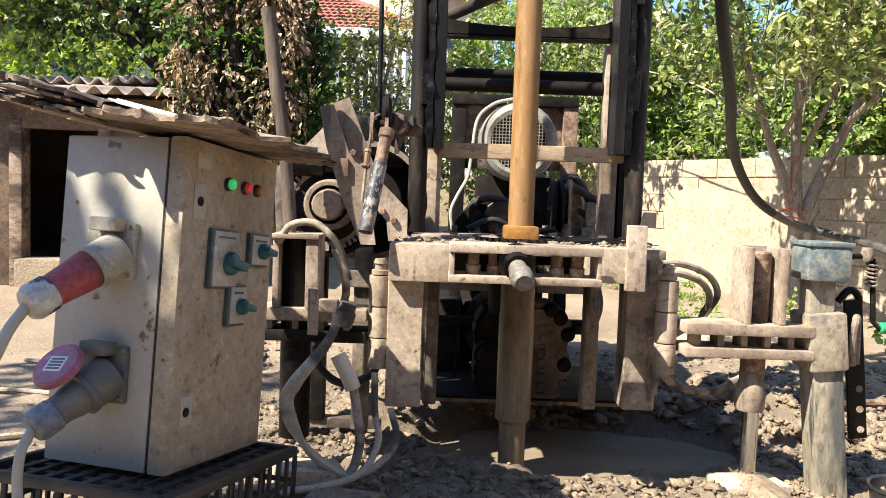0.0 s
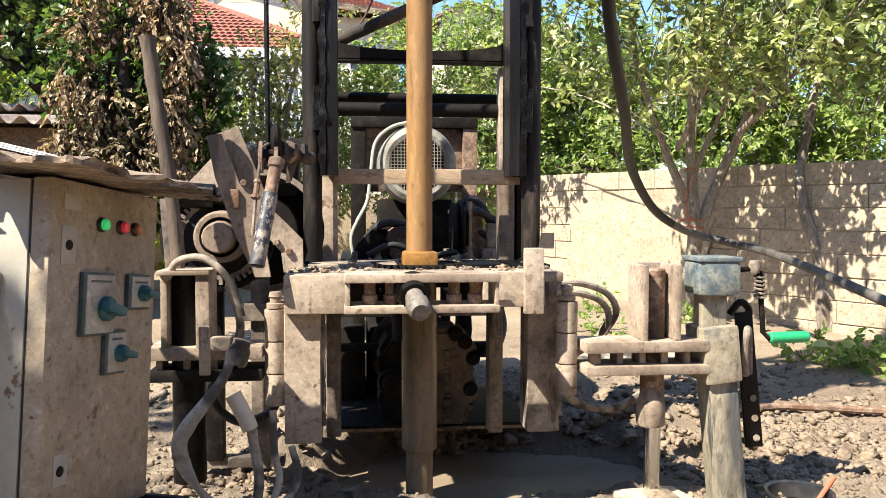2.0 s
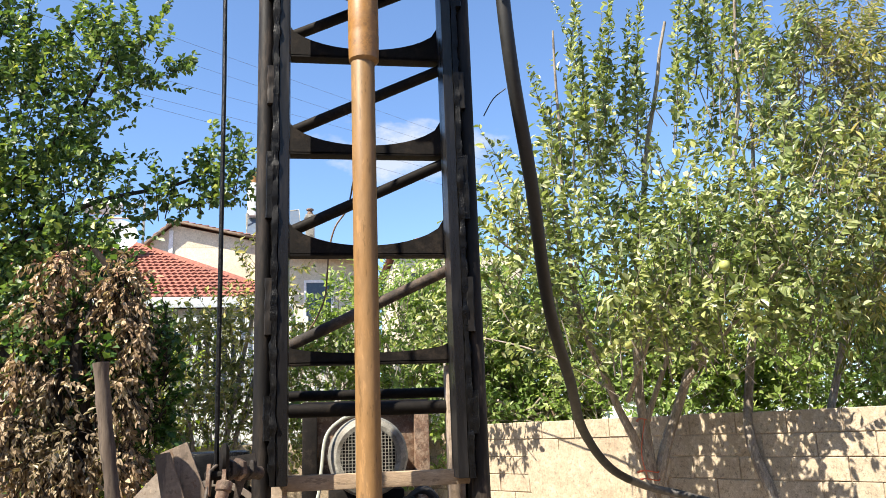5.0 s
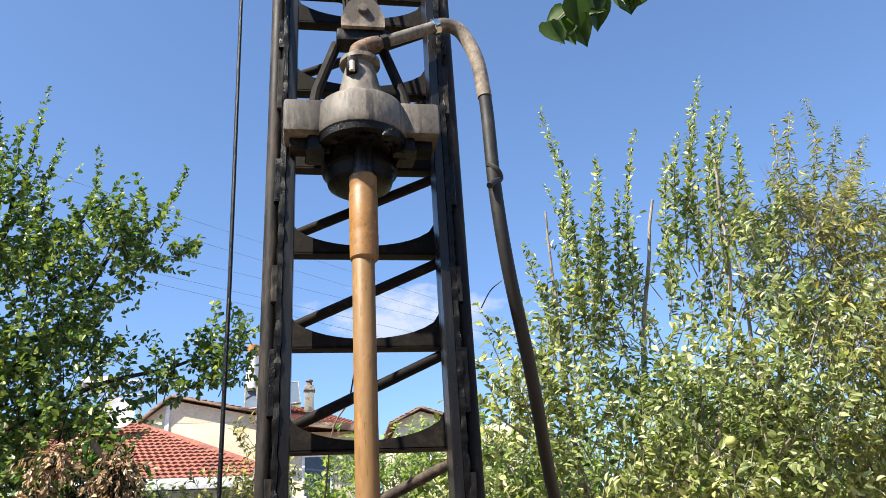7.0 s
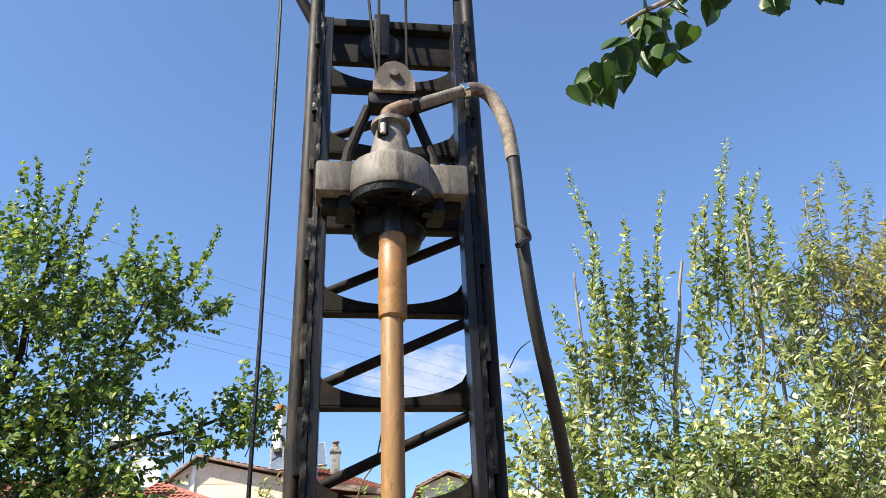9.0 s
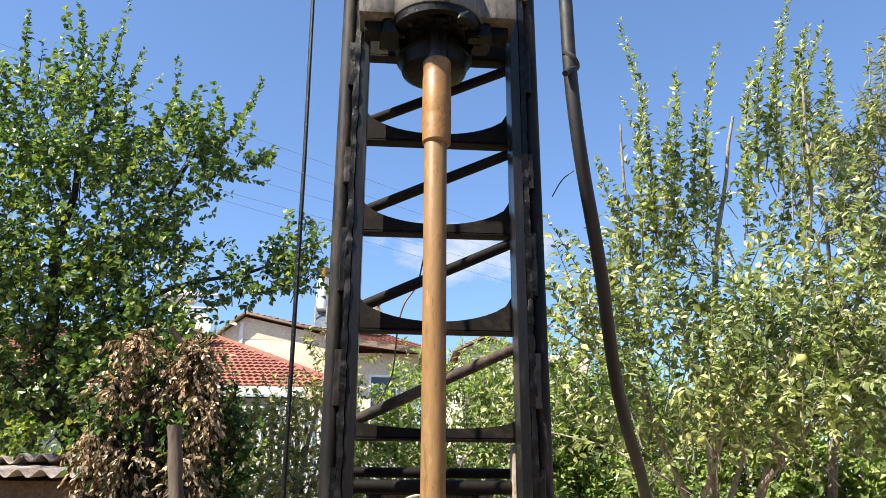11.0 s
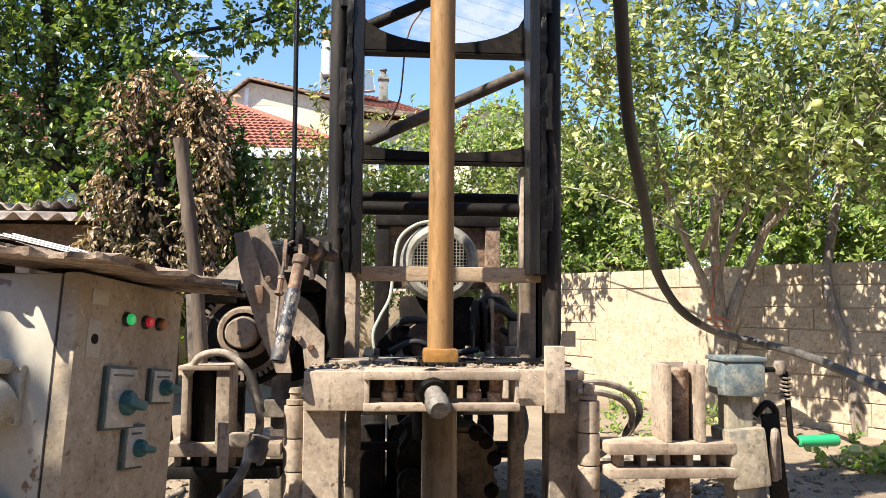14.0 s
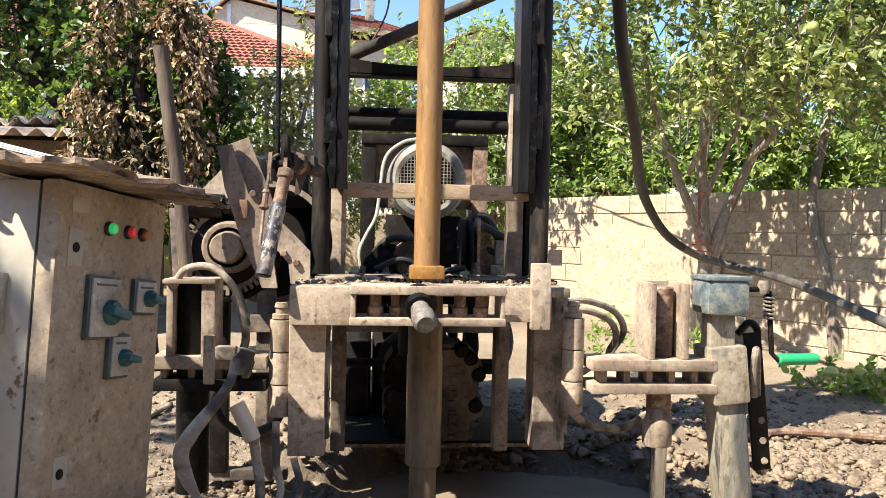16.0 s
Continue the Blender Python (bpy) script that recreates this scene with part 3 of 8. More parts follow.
def grow(blobs, shoots, per, shoot_len, leaf, droop=0.0, spread=0.7, upward=0.5):
    """Shoots set out in and round the blobs of a crown; leaves along each. Gives positions, directions, sizes and the shoots."""
    vol = np.array([rx * ry * rz for _, (rx, ry, rz), *_ in blobs]) ** 0.72
    weight = np.array([bl[2] if len(bl) > 2 else 1.0 for bl in blobs])
    share = vol * weight / (vol * weight).sum()
    P, A, S, stems = [], [], [], []
    for (c, r, *_), k in zip(blobs, (share * shoots).astype(int)):
        d = RNG.normal(0, 1, (k, 3))
        d /= np.linalg.norm(d, axis=1, keepdims=True)
        rad = RNG.uniform(0.25, 1.0, (k, 1)) ** 0.55
        lump = 1 + 0.22 * np.sin(d[:, :1] * 5.1 + c[0]) * np.cos(d[:, 1:2] * 4.3 + c[2]) + RNG.normal(0, 0.07, (k, 1))
        p0 = np.array(c) + d * np.array(r) * rad * lump
        g = d * spread + np.array([0, 0, upward - droop]) + RNG.normal(0, 0.35, (k, 3))
        g /= np.linalg.norm(g, axis=1, keepdims=True)
        ln = shoot_len * RNG.uniform(0.5, 1.4, (k, 1))
        stems += [(a, a + b * l) for a, b, l in zip(p0, g, ln)]
        for j in range(per):
            f = (j + RNG.uniform(0, 1, (k, 1))) / per
            q = p0 + g * ln * f + np.array([0, 0, -droop]) * ln * f * f * 0.5
            out = RNG.normal(0, 1, (k, 3))
            out -= g * (out * g).sum(1, keepdims=True)
            out /= np.linalg.norm(out, axis=1, keepdims=True) + 1e-9
            ax = out + g * 0.7 + np.array([0, 0, -0.15 - droop])
            P.append(q)
            A.append(ax)
            S.append(leaf * RNG.uniform(0.65, 1.25, k))
    return np.concatenate(P), np.concatenate(A), np.concatenate(S), stems


def tree(name, base, label, limbs, blobs, leaf_mat, bark, shoots, per, shoot_len, leaf, width=0.5, droop=0.0, full=True,
         spread=0.7, upward=0.5, group="", stem_every=1, category="tree", leaders=(), pace=40):
    T = thing(name, base, label, category, group)
    bm = bmesh.new()
    for pts, r0, r1 in limbs:
        path = smooth_path(pts, 5)
        n = len(path)
        path = [p + Vector((noise.noise(p * 2.5), noise.noise(p * 2.5 + Vector((9, 0, 0))), 0)) * r0 * 0.5 for p in path]
        add_tube(bm, path, r0, 9, True, [r0 + (r1 - r0) * (i / (n - 1)) ** 0.8 for i in range(n)])
    part("trunk", bm, bark, T)
    P, A, S, stems = grow(blobs, shoots, per, shoot_len, leaf, droop, spread, upward)
    for foot_, top_ in leaders:
        foot_, top_ = np.array(foot_), np.array(top_)
        run = top_ - foot_
        n = int(np.linalg.norm(run) * pace)
        f = (np.arange(n)[:, None] + RNG.uniform(0, 1, (n, 1))) / n
        bow = RNG.normal(0, 0.06, 3)
        q = foot_ + run * f + bow * np.sin(f * 3.14) + RNG.normal(0, 0.012, (n, 3))
        out = RNG.normal(0, 1, (n, 3)) * np.array([1, 1, 0.3])
        out /= np.linalg.norm(out, axis=1, keepdims=True)
        P = np.concatenate([P, q])
        A = np.concatenate([A, out + np.array([0, 0, 0.75 - 1.5 * droop])])
        S = np.concatenate([S, leaf * RNG.uniform(0.7, 1.2, n) * (1.0 - 0.45 * f[:, 0] ** 3)])
        stems = list(stems) + [(foot_ + run * (k / 6) + bow * math.sin(k / 6 * 3.14), foot_ + run * ((k + 1) / 6) + bow * math.sin((k + 1) / 6 * 3.14)) for k in range(6)] * stem_every
    me = leaf_mesh("crown", P - np.array(base), A, S, width, leaf_mat, full=full)
    crown = new("crown", me)
    crown.parent = T
    sv, sf = [], []
    for a0, b0 in stems[::stem_every]:
        t = 0.004
        i = len(sv)
        back = a0 - (b0 - a0) * 0.6
        for q, rr in ((back, t * 1.6), (b0, t * 0.4)):
            sv += [(q[0] - base[0] + rr, q[1] - base[1], q[2] - base[2]), (q[0] - base[0] - rr * 0.5, q[1] - base[1] + rr, q[2] - base[2]),
                   (q[0] - base[0] - rr * 0.5, q[1] - base[1] - rr, q[2] - base[2])]
        sf += [(i, i + 1, i + 4, i + 3), (i + 1, i + 2, i + 5, i + 4), (i + 2, i, i + 3, i + 5)]
    me = bpy.data.meshes.new("twig")
    me.from_pydata(sv, [], sf)
    me.materials.append(M[bark])
    tw = tagged(new("twig", me), kind="stuff")
    tw.parent = T
    return T


def limb(pts, r0, r1):
    return (pts, r0, r1)


APPLE_SHOOTS = [((2.15, 5.6, 3.4), (1.98, 5.5, 5.2)), ((2.3, 5.5, 3.6), (2.42, 5.5, 4.75)), ((2.6, 5.6, 3.6), (2.8, 5.5, 5.0)), ((3.2, 5.5, 3.8), (3.53, 5.5, 5.6)), ((3.4, 5.5, 3.9), (3.83, 5.6, 5.36)),
                ((2.0, 5.6, 2.9), (1.70, 5.5, 3.95)), ((1.9, 5.6, 2.5), (1.43, 5.5, 3.3)), ((2.05, 5.5, 3.4), (2.12, 5.4, 4.55)), ((3.0, 5.5, 3.8), (3.2, 5.5, 5.0)), ((3.1, 5.5, 4.0), (3.38, 5.5, 5.3)),
                ((2.5, 5.6, 3.5), (2.62, 5.6, 4.5)), ((3.3, 5.4, 3.7), (3.68, 5.4, 4.95)), ((2.1, 5.4, 3.2), (1.88, 5.3, 4.35)), ((2.85, 5.4, 3.7), (3.02, 5.4, 4.75)), ((3.5, 5.4, 3.4), (4.0, 5.3, 4.5)),
                ((1.7, 5.6, 2.6), (1.28, 5.5, 2.95)), ((2.4, 5.5, 3.3), (2.3, 5.4, 4.2)), ((3.2, 5.3, 3.9), (3.5, 5.3, 5.1))]
apple = tree("apple_tree", (2.72, 6.2, 0.12), "leafy apple tree with pale grey trunks, hose tied to it",
     [limb([(2.72, 6.2, 0.0), (2.70, 6.2, 0.55), (2.66, 6.15, 0.9), (2.62, 6.1, 1.3), (2.60, 6.0, 2.0), (2.7, 5.8, 3.2), (2.9, 5.6, 4.4)], 0.075, 0.012),
      limb([(2.66, 6.16, 0.85), (2.52, 6.1, 1.15), (2.36, 6.05, 1.5), (2.1, 5.9, 2.1), (1.95, 5.6, 3.0), (1.9, 5.45, 4.2)], 0.045, 0.008),
      limb([(2.70, 6.18, 0.7), (2.84, 6.1, 1.15), (3.0, 6.0, 1.6), (3.15, 5.8, 2.3), (3.35, 5.5, 3.4), (3.45, 5.4, 4.8)], 0.055, 0.010),
      limb([(2.63, 6.1, 1.2), (2.78, 6.0, 1.6), (2.9, 5.7, 2.2)], 0.03, 0.01),
      limb([(3.1, 5.8, 2.2), (3.6, 5.4, 2.6), (4.0, 5.2, 3.2)], 0.03, 0.008),
      limb([(2.1, 5.9, 2.1), (1.7, 5.7, 2.4), (1.4, 5.6, 2.6)], 0.02, 0.006),
      limb([(2.36, 6.05, 1.5), (1.95, 6.6, 1.85), (1.5, 7.4, 2.1)], 0.012, 0.005),
      limb([(2.9, 5.9, 1.5), (3.0, 5.3, 1.85), (3.1, 4.7, 2.2)], 0.025, 0.007),
      limb([(2.5, 6.05, 1.4), (2.45, 5.4, 1.8), (2.4, 4.9, 2.1)], 0.022, 0.006)],
     [((2.10, 5.45, 2.1), (0.68, 0.45, 0.62)), ((2.75, 5.2, 2.1), (0.66, 0.42, 0.60), 1.2), ((3.3, 5.05, 2.3), (0.58, 0.40, 0.65)), ((2.1, 5.8, 2.95), (0.55, 0.40, 0.55), 0.8), ((2.8, 5.8, 3.2), (0.75, 0.40, 0.60), 0.7),
      ((3.5, 5.6, 3.85), (0.38, 0.35, 0.55), 0.6), ((2.3, 5.7, 3.7), (0.30, 0.28, 0.40), 0.6), ((3.7, 5.1, 2.8), (0.55, 0.40, 0.65), 0.7), ((3.0, 5.0, 1.75), (0.75, 0.25, 0.18), 0.5), ((2.2, 5.2, 1.72), (0.50, 0.25, 0.18), 0.5),
      ((1.55, 5.6, 2.55), (0.32, 0.35, 0.42), 0.8), ((1.45, 7.5, 2.12), (0.32, 0.36, 0.36), 0.7)],
     "leaf_apple", "bark", 780, 15, 0.40, 0.070, 0.54, spread=0.55, upward=0.75, stem_every=2, pace=125, leaders=APPLE_SHOOTS)

willow = tree("peach_tree", (3.5, 5.5, 0.1), "tall tree with narrow yellowing drooping leaves behind the wall",
     [limb([(3.42, 5.55, 0.0), (3.38, 5.6, 0.6), (3.3, 5.7, 1.2), (3.6, 5.9, 2.2), (4.1, 6.0, 3.4), (4.4, 6.0, 4.8)], 0.06, 0.012),
      limb([(3.42, 5.55, 0.0), (3.6, 5.5, 0.6), (3.85, 5.5, 1.3), (4.3, 5.6, 2.4), (4.7, 5.8, 3.8)], 0.055, 0.01),
      limb([(3.6, 5.9, 2.2), (3.9, 6.2, 3.4), (3.95, 6.2, 4.6)], 0.03, 0.008)],
     [((4.45, 6.0, 4.0), (0.48, 0.42, 0.75), 0.8), ((5.1, 6.0, 3.9), (0.50, 0.45, 0.85), 0.8), ((4.15, 5.4, 2.65), (0.6, 0.5, 0.75), 0.5), ((4.8, 5.3, 2.5), (0.7, 0.55, 0.95), 0.45), ((4.0, 6.2, 4.4), (0.25, 0.25, 0.40), 0.5)],
     "leaf_willow", "bark", 680, 16, 0.42, 0.092, 0.25, droop=0.60, upward=0.75, pace=115,
     leaders=[((4.6, 6.0, 4.6), (4.92, 6.0, 5.82)), ((4.9, 6.0, 4.4), (5.47, 6.0, 5.4)), ((4.3, 6.0, 4.4), (4.5, 6.0, 5.5)), ((4.5, 6.0, 4.6), (4.72, 6.0, 5.65)), ((4.8, 6.0, 4.5), (5.2, 6.0, 5.55)), ((4.1, 6.1, 4.3), (4.2, 6.2, 5.2))])

plum = tree("plum_tree", (-2.1, 7.0, 0.1), "large dark green plum tree with a leaning trunk",
     [limb([(-2.0, 7.0, 0.0), (-2.2, 7.0, 1.2), (-2.45, 7.0, 1.9), (-2.75, 7.1, 2.5), (-2.9, 7.2, 3.6), (-2.8, 7.3, 5.2)], 0.14, 0.02),
      limb([(-2.4, 7.0, 1.8), (-2.9, 6.9, 2.3), (-3.5, 6.9, 2.9)], 0.06, 0.015),
      limb([(-2.8, 7.2, 3.2), (-2.2, 7.3, 3.9), (-1.7, 7.3, 4.9)], 0.05, 0.01),
      limb([(-2.6, 7.1, 2.8), (-1.9, 7.4, 3.35), (-1.2, 7.6, 3.6), (-0.6, 7.7, 3.95), (-0.3, 7.7, 4.1)], 0.03, 0.006)],
     [((-3.1, 7.2, 2.9), (1.1, 0.8, 0.8)), ((-2.9, 6.8, 2.15), (0.9, 0.35, 0.4), 1.0), ((-1.95, 6.9, 2.6), (0.4, 0.35, 0.5), 1.2), ((-3.9, 7.0, 3.3), (0.9, 0.8, 1.3)), ((-2.55, 7.2, 4.0), (0.8, 0.65, 0.8)), ((-3.2, 7.3, 4.9), (0.7, 0.6, 0.7), 0.9), ((-1.9, 7.2, 4.5), (0.45, 0.4, 0.5), 0.9),
      ((-1.4, 7.2, 4.75), (0.28, 0.28, 0.35), 0.8), ((-2.0, 7.3, 3.3), (0.45, 0.5, 0.5), 0.7), ((-0.95, 7.3, 3.38), (0.30, 0.20, 0.18), 1.7), ((-0.72, 7.3, 3.58), (0.22, 0.16, 0.14), 1.8), ((-1.25, 7.3, 3.32), (0.16, 0.14, 0.12), 1.4), ((-0.52, 7.4, 3.84), (0.13, 0.10, 0.07), 1.8), ((-0.95, 7.3, 3.80), (0.14, 0.10, 0.06), 1.6)],
     "leaf_dark", "bark_dark", 2000, 15, 0.34, 0.064, 0.78, spread=0.6, upward=0.6, stem_every=4, pace=125,
     leaders=[((-3.1, 7.3, 5.2), (-3.13, 7.2, 6.36)), ((-2.75, 7.3, 5.0), (-2.62, 7.2, 6.45)), ((-2.3, 7.3, 4.8), (-2.05, 7.2, 5.75)), ((-1.5, 7.2, 4.8), (-1.19, 7.2, 5.54)), ((-3.5, 7.3, 5.2), (-3.6, 7.2, 6.2)),
              ((-2.5, 7.2, 4.9), (-2.4, 7.2, 5.8)), ((-1.7, 7.2, 4.6), (-1.6, 7.2, 5.2)), ((-1.6, 7.2, 4.4), (-1.04, 7.2, 4.62)), ((-3.0, 7.2, 5.0), (-2.85, 7.2, 5.95))])

dry = tree("withered_tree", (-1.25, 5.0, 0.05), "withered small tree hung with dry brown leaves",
     [limb([(-1.22, 5.0, 0.0), (-1.25, 5.0, 0.9), (-1.24, 4.96, 1.4), (-1.30, 4.96, 1.72), (-1.22, 4.96, 1.95), (-1.10, 4.96, 2.18), (-1.20, 4.96, 2.36)], 0.06, 0.018),
      limb([(-1.25, 5.0, 0.9), (-1.45, 5.0, 1.5), (-1.5, 5.0, 2.0)], 0.035, 0.008),
      limb([(-1.24, 4.98, 1.0), (-1.36, 4.92, 1.5), (-1.33, 4.9, 1.95)], 0.022, 0.006),
      limb([(-1.2, 5.0, 1.1), (-0.98, 5.0, 1.6), (-1.0, 5.0, 1.95)], 0.025, 0.008)],
     [((-1.40, 4.95, 2.24), (0.10, 0.10, 0.07)), ((-1.04, 4.9, 2.12), (0.11, 0.12, 0.16), 1.2), ((-1.50, 5.0, 1.98), (0.09, 0.12, 0.12)), ((-0.95, 4.9, 1.84), (0.08, 0.12, 0.16), 1.1), ((-1.26, 4.98, 2.02), (0.12, 0.08, 0.12), 0.7),
      ((-1.54, 4.95, 1.64), (0.10, 0.14, 0.12), 0.9), ((-1.34, 4.9, 1.55), (0.10, 0.12, 0.12), 0.8), ((-1.0, 4.9, 1.48), (0.09, 0.14, 0.15)), ((-1.56, 4.9, 1.28), (0.12, 0.16, 0.12)), ((-1.22, 4.85, 1.20), (0.14, 0.16, 0.12)), ((-0.98, 4.9, 1.12), (0.10, 0.16, 0.14)), ((-1.40, 4.85, 1.02), (0.16, 0.16, 0.12))],
     "leaf_dry", "bark_dark", 820, 10, 0.14, 0.043, 0.55, droop=0.75, upward=0.15, stem_every=2)
tree("ivy", (-0.95, 5.25, 0.05), "dark green ivy climbing through the withered tree",
     [limb([(-0.95, 5.25, 0.0), (-0.9, 5.25, 0.9), (-0.95, 5.25, 1.7)], 0.02, 0.006)],
     [((-0.84, 5.1, 1.55), (0.09, 0.15, 0.42), 1.4), ((-1.25, 5.2, 1.3), (0.38, 0.12, 0.55)), ((-1.2, 5.2, 1.95), (0.24, 0.12, 0.32)), ((-1.62, 5.1, 1.75), (0.08, 0.12, 0.35)), ((-1.42, 4.95, 1.8), (0.10, 0.08, 0.10), 0.7), ((-1.15, 4.9, 1.65), (0.09, 0.08, 0.14), 0.7)],
     "leaf_ivy", "bark_dark", 560, 7, 0.14, 0.055, 0.8, full=False, category="plant")

for nm, at, lab, bl, mat_, n in (
        ("garden_tree", (1.2, 9.2, 0.1), "rounded green fruit tree behind the drill rig",
         [((0.9, 9.2, 2.3), (0.9, 0.7, 0.85)), ((1.9, 9.4, 2.5), (0.8, 0.7, 0.9)), ((0.2, 9.4, 1.7), (0.8, 0.6, 0.8)), ((1.3, 9.0, 1.3), (1.0, 0.6, 0.7)), ((2.6, 9.6, 2.0), (0.7, 0.6, 1.0))], "leaf_mid", 2100),
        ("garden_tree", (-1.0, 8.9, 0.1), "pale green young fruit tree before a fence",
         [((-1.3, 8.9, 1.9), (0.6, 0.5, 0.7)), ((-0.5, 9.1, 2.1), (0.6, 0.5, 0.8)), ((-0.9, 8.7, 1.1), (0.9, 0.5, 0.7)), ((-0.5, 9.0, 3.0), (0.35, 0.3, 0.45), 0.6)], "leaf_willow", 620),
        ("garden_tree", (-4.2, 10.5, 0.1), "green trees beyond the shed",
         [((-4.4, 10.5, 1.8), (1.5, 0.8, 1.1)), ((-2.4, 10.5, 1.6), (1.2, 0.7, 1.2)), ((-6.2, 10.5, 2.6), (1.4, 0.8, 1.8))], "leaf_lime_sunlit", 2600),
        ("garden_tree", (4.5, 9.0, 0.1), "green trees beyond the garden wall",
         [((3.4, 9.3, 2.0), (1.1, 0.8, 1.2)), ((5.0, 8.6, 2.2), (1.3, 0.9, 1.4)), ((6.6, 7.4, 2.2), (1.2, 0.9, 1.5)), ((4.0, 8.6, 1.35), (1.7, 0.5, 0.6), 1.3), ((2.4, 9.4, 1.3), (0.8, 0.5, 0.6), 1.0), ((3.0, 9.3, 2.0), (1.0, 0.5, 0.9), 1.2), ((4.6, 8.4, 2.4), (1.2, 0.6, 1.0), 1.2), ((5.6, 7.6, 1.6), (1.0, 0.5, 0.7), 1.2)], "leaf_mid", 5600)):
    x, y, z = at
    limbs = [limb([(x, y, 0)] + [((x + c[0]) / 2, (y + c[1]) / 2, c[2] * 0.55), c], 0.05, 0.012) for c, r, *_ in bl]
    tree(nm, at, lab, limbs, bl, mat_, "bark", n, 9, 0.26, 0.085, 0.5, full=False, group="trees behind the rig")




# ---- drill rig: mast ----
MX0, MX1 = -0.122, 0.698     # outer sides of the two rails
mast = thing("drill_mast", (0.285, 2.85, 0.74), "tall black greasy steel drilling mast with curved cross plates", "mast")
for x0, x1, side in ((MX0, MX0 + 0.062, 1), (MX1 - 0.062, MX1, -1)):
    xc = (x0 + x1) / 2
    rail = part("rail", tube([(xc, 2.85, 0.74), (xc, 2.85, 2.6), (xc, 2.85, 4.9)], 0.033, 16), "mast_steel", mast)
    gx0, gx1 = (x1 - 0.006, x1 + 0.020) if side > 0 else (x0 - 0.020, x0 + 0.006)
    part("grease_band", lumpy_bar((gx0, 2.795, 1.05), (gx1, 2.90, 4.2), 0.006, 0.014, 22), "greasy_black", mast, "thick band of black grease")
    fx0, fx1 = (x1 + 0.018, x1 + 0.056) if side > 0 else (x0 - 0.056, x0 - 0.018)
    bm = add_prism(bmesh.new(), [(fx0, 2.80), (fx1, 2.80), (fx1, 2.93), (fx1 - 0.008, 2.93), (fx1 - 0.008, 2.812), (fx0 + 0.008, 2.812), (fx0 + 0.008, 2.93), (fx0, 2.93)], 3.15, Matrix.Translation((0, 0, 1.05)))
    bmesh.ops.bevel(bm, geom=bm.edges[:], offset=0.002, segments=1, affect="EDGES")
    part("guide", bm, "guide_steel", mast, "smooth dark guide channel polished by the head")
    for k, z in enumerate((1.20, 1.56, 1.98, 2.42, 2.85, 3.3, 3.62, 4.02)):
        xx = (x1 - 0.012) if side > 0 else (x0 + 0.012)
        part("wear_pad", lumpy_bar((xx - 0.013, 2.796, z), (xx + 0.013, 2.83, z + 0.15 + 0.05 * (k % 3)), 0.003, 0.012, 26), "mast_steel" if k % 2 else "greasy_black", mast)
    part("back_rail", boxes(((x0, 3.02, 0.74), (x1, 3.08, 4.9)), bevel=0.006), "dark_steel", mast)
for k, z in enumerate((1.475, 1.89, 2.30, 2.715, 3.13, 3.54, 3.94)):
    hgt = 0.075 if k == 0 else 0.17
    outline = [(-0.075, z), (0.65, z)]
    for i in range(17):
        s = i / 16
        arc = abs(2 * s - 1)
        outline.append((0.61 - 0.645 * s, z + 0.035 + (hgt - 0.035) * (1 - math.sqrt(max(0, 1 - min(1, arc) ** 2)))))
    outline.insert(2, (0.65, z + hgt))
    outline.append((-0.075, z + hgt))
    bm = plate(outline, 3.00, 0.012)
    add_box(bm, (-0.06, 3.0, z - 0.006), (0.64, 3.06, z + 0.006), 0.002)
    part("cross_plate", bm, "dark_steel", mast)
    if k < 6:
        dz = -0.027 if k == 0 else 0.0
        part("brace", tube([(-0.05, 3.03, z + 0.075 + dz), (0.63, 3.03, z + 0.395 + dz)], 0.022, 12), "rust_dark" if k == 0 else "dark_steel", mast)
for z, r in ((1.305, 0.026), (1.365, 0.02)):
    part("cross_bar", tube([(-0.03, 3.06 + (z - 1.3) * 2, z), (0.62, 3.06 + (z - 1.3) * 2, z)], r, 12), "dark_steel", mast)
for lo, hi in (((-0.1, 2.98, 4.32), (0.68, 3.12, 4.37)), ((-0.05, 3.02, 4.115), (0.63, 3.06, 4.31)), ((-0.12, 2.95, 4.74), (0.70, 3.1, 4.80))):
    part("crown_beam", boxes((lo, hi)), "dark_steel", mast)
bm = lathe((0.24, 2.98, 4.2), (0, 1, 0), [(0, 0.09), (0.015, 0.11), (0.03, 0.08), (0.05, 0.08), (0.065, 0.11), (0.08, 0.09)], 24)
add_box(bm, (0.2, 2.96, 4.12), (0.28, 2.98, 4.4), 0.01)
part("crown_pulley", bm, "greasy_black", mast)
part("cable_arm", tube([(-0.10, 2.87, 4.22), (-0.30, 2.80, 4.60), (-0.42, 2.76, 4.86)], 0.028, 10), "dark_steel", mast)

# drill string
pipe = thing("drill_pipe", (0.267, 2.75, -0.2), "ochre-stained drill pipe running down into the mud pit", "pipe")
part("upper_pipe", lathe((0.267, 2.75, 0.74), (0, 0, 1), [(0, 0.043), (0.1, 0.0435), (0.6, 0.043), (1.2, 0.0435), (1.84, 0.044), (1.85, 0.04)], 32), "pipe_yellow", pipe)
part("tool_joint", lathe((0.271, 2.75, 2.565), (0, 0, 1), [(0, 0.045), (0.012, 0.056), (0.11, 0.058), (0.122, 0.0565), (0.13, 0.0575), (0.30, 0.0575), (0.306, 0.055), (0.335, 0.055), (0.342, 0.057), (0.372, 0.0565), (0.38, 0.05)], 32), "pipe_orange", pipe, "orange painted threaded joint")
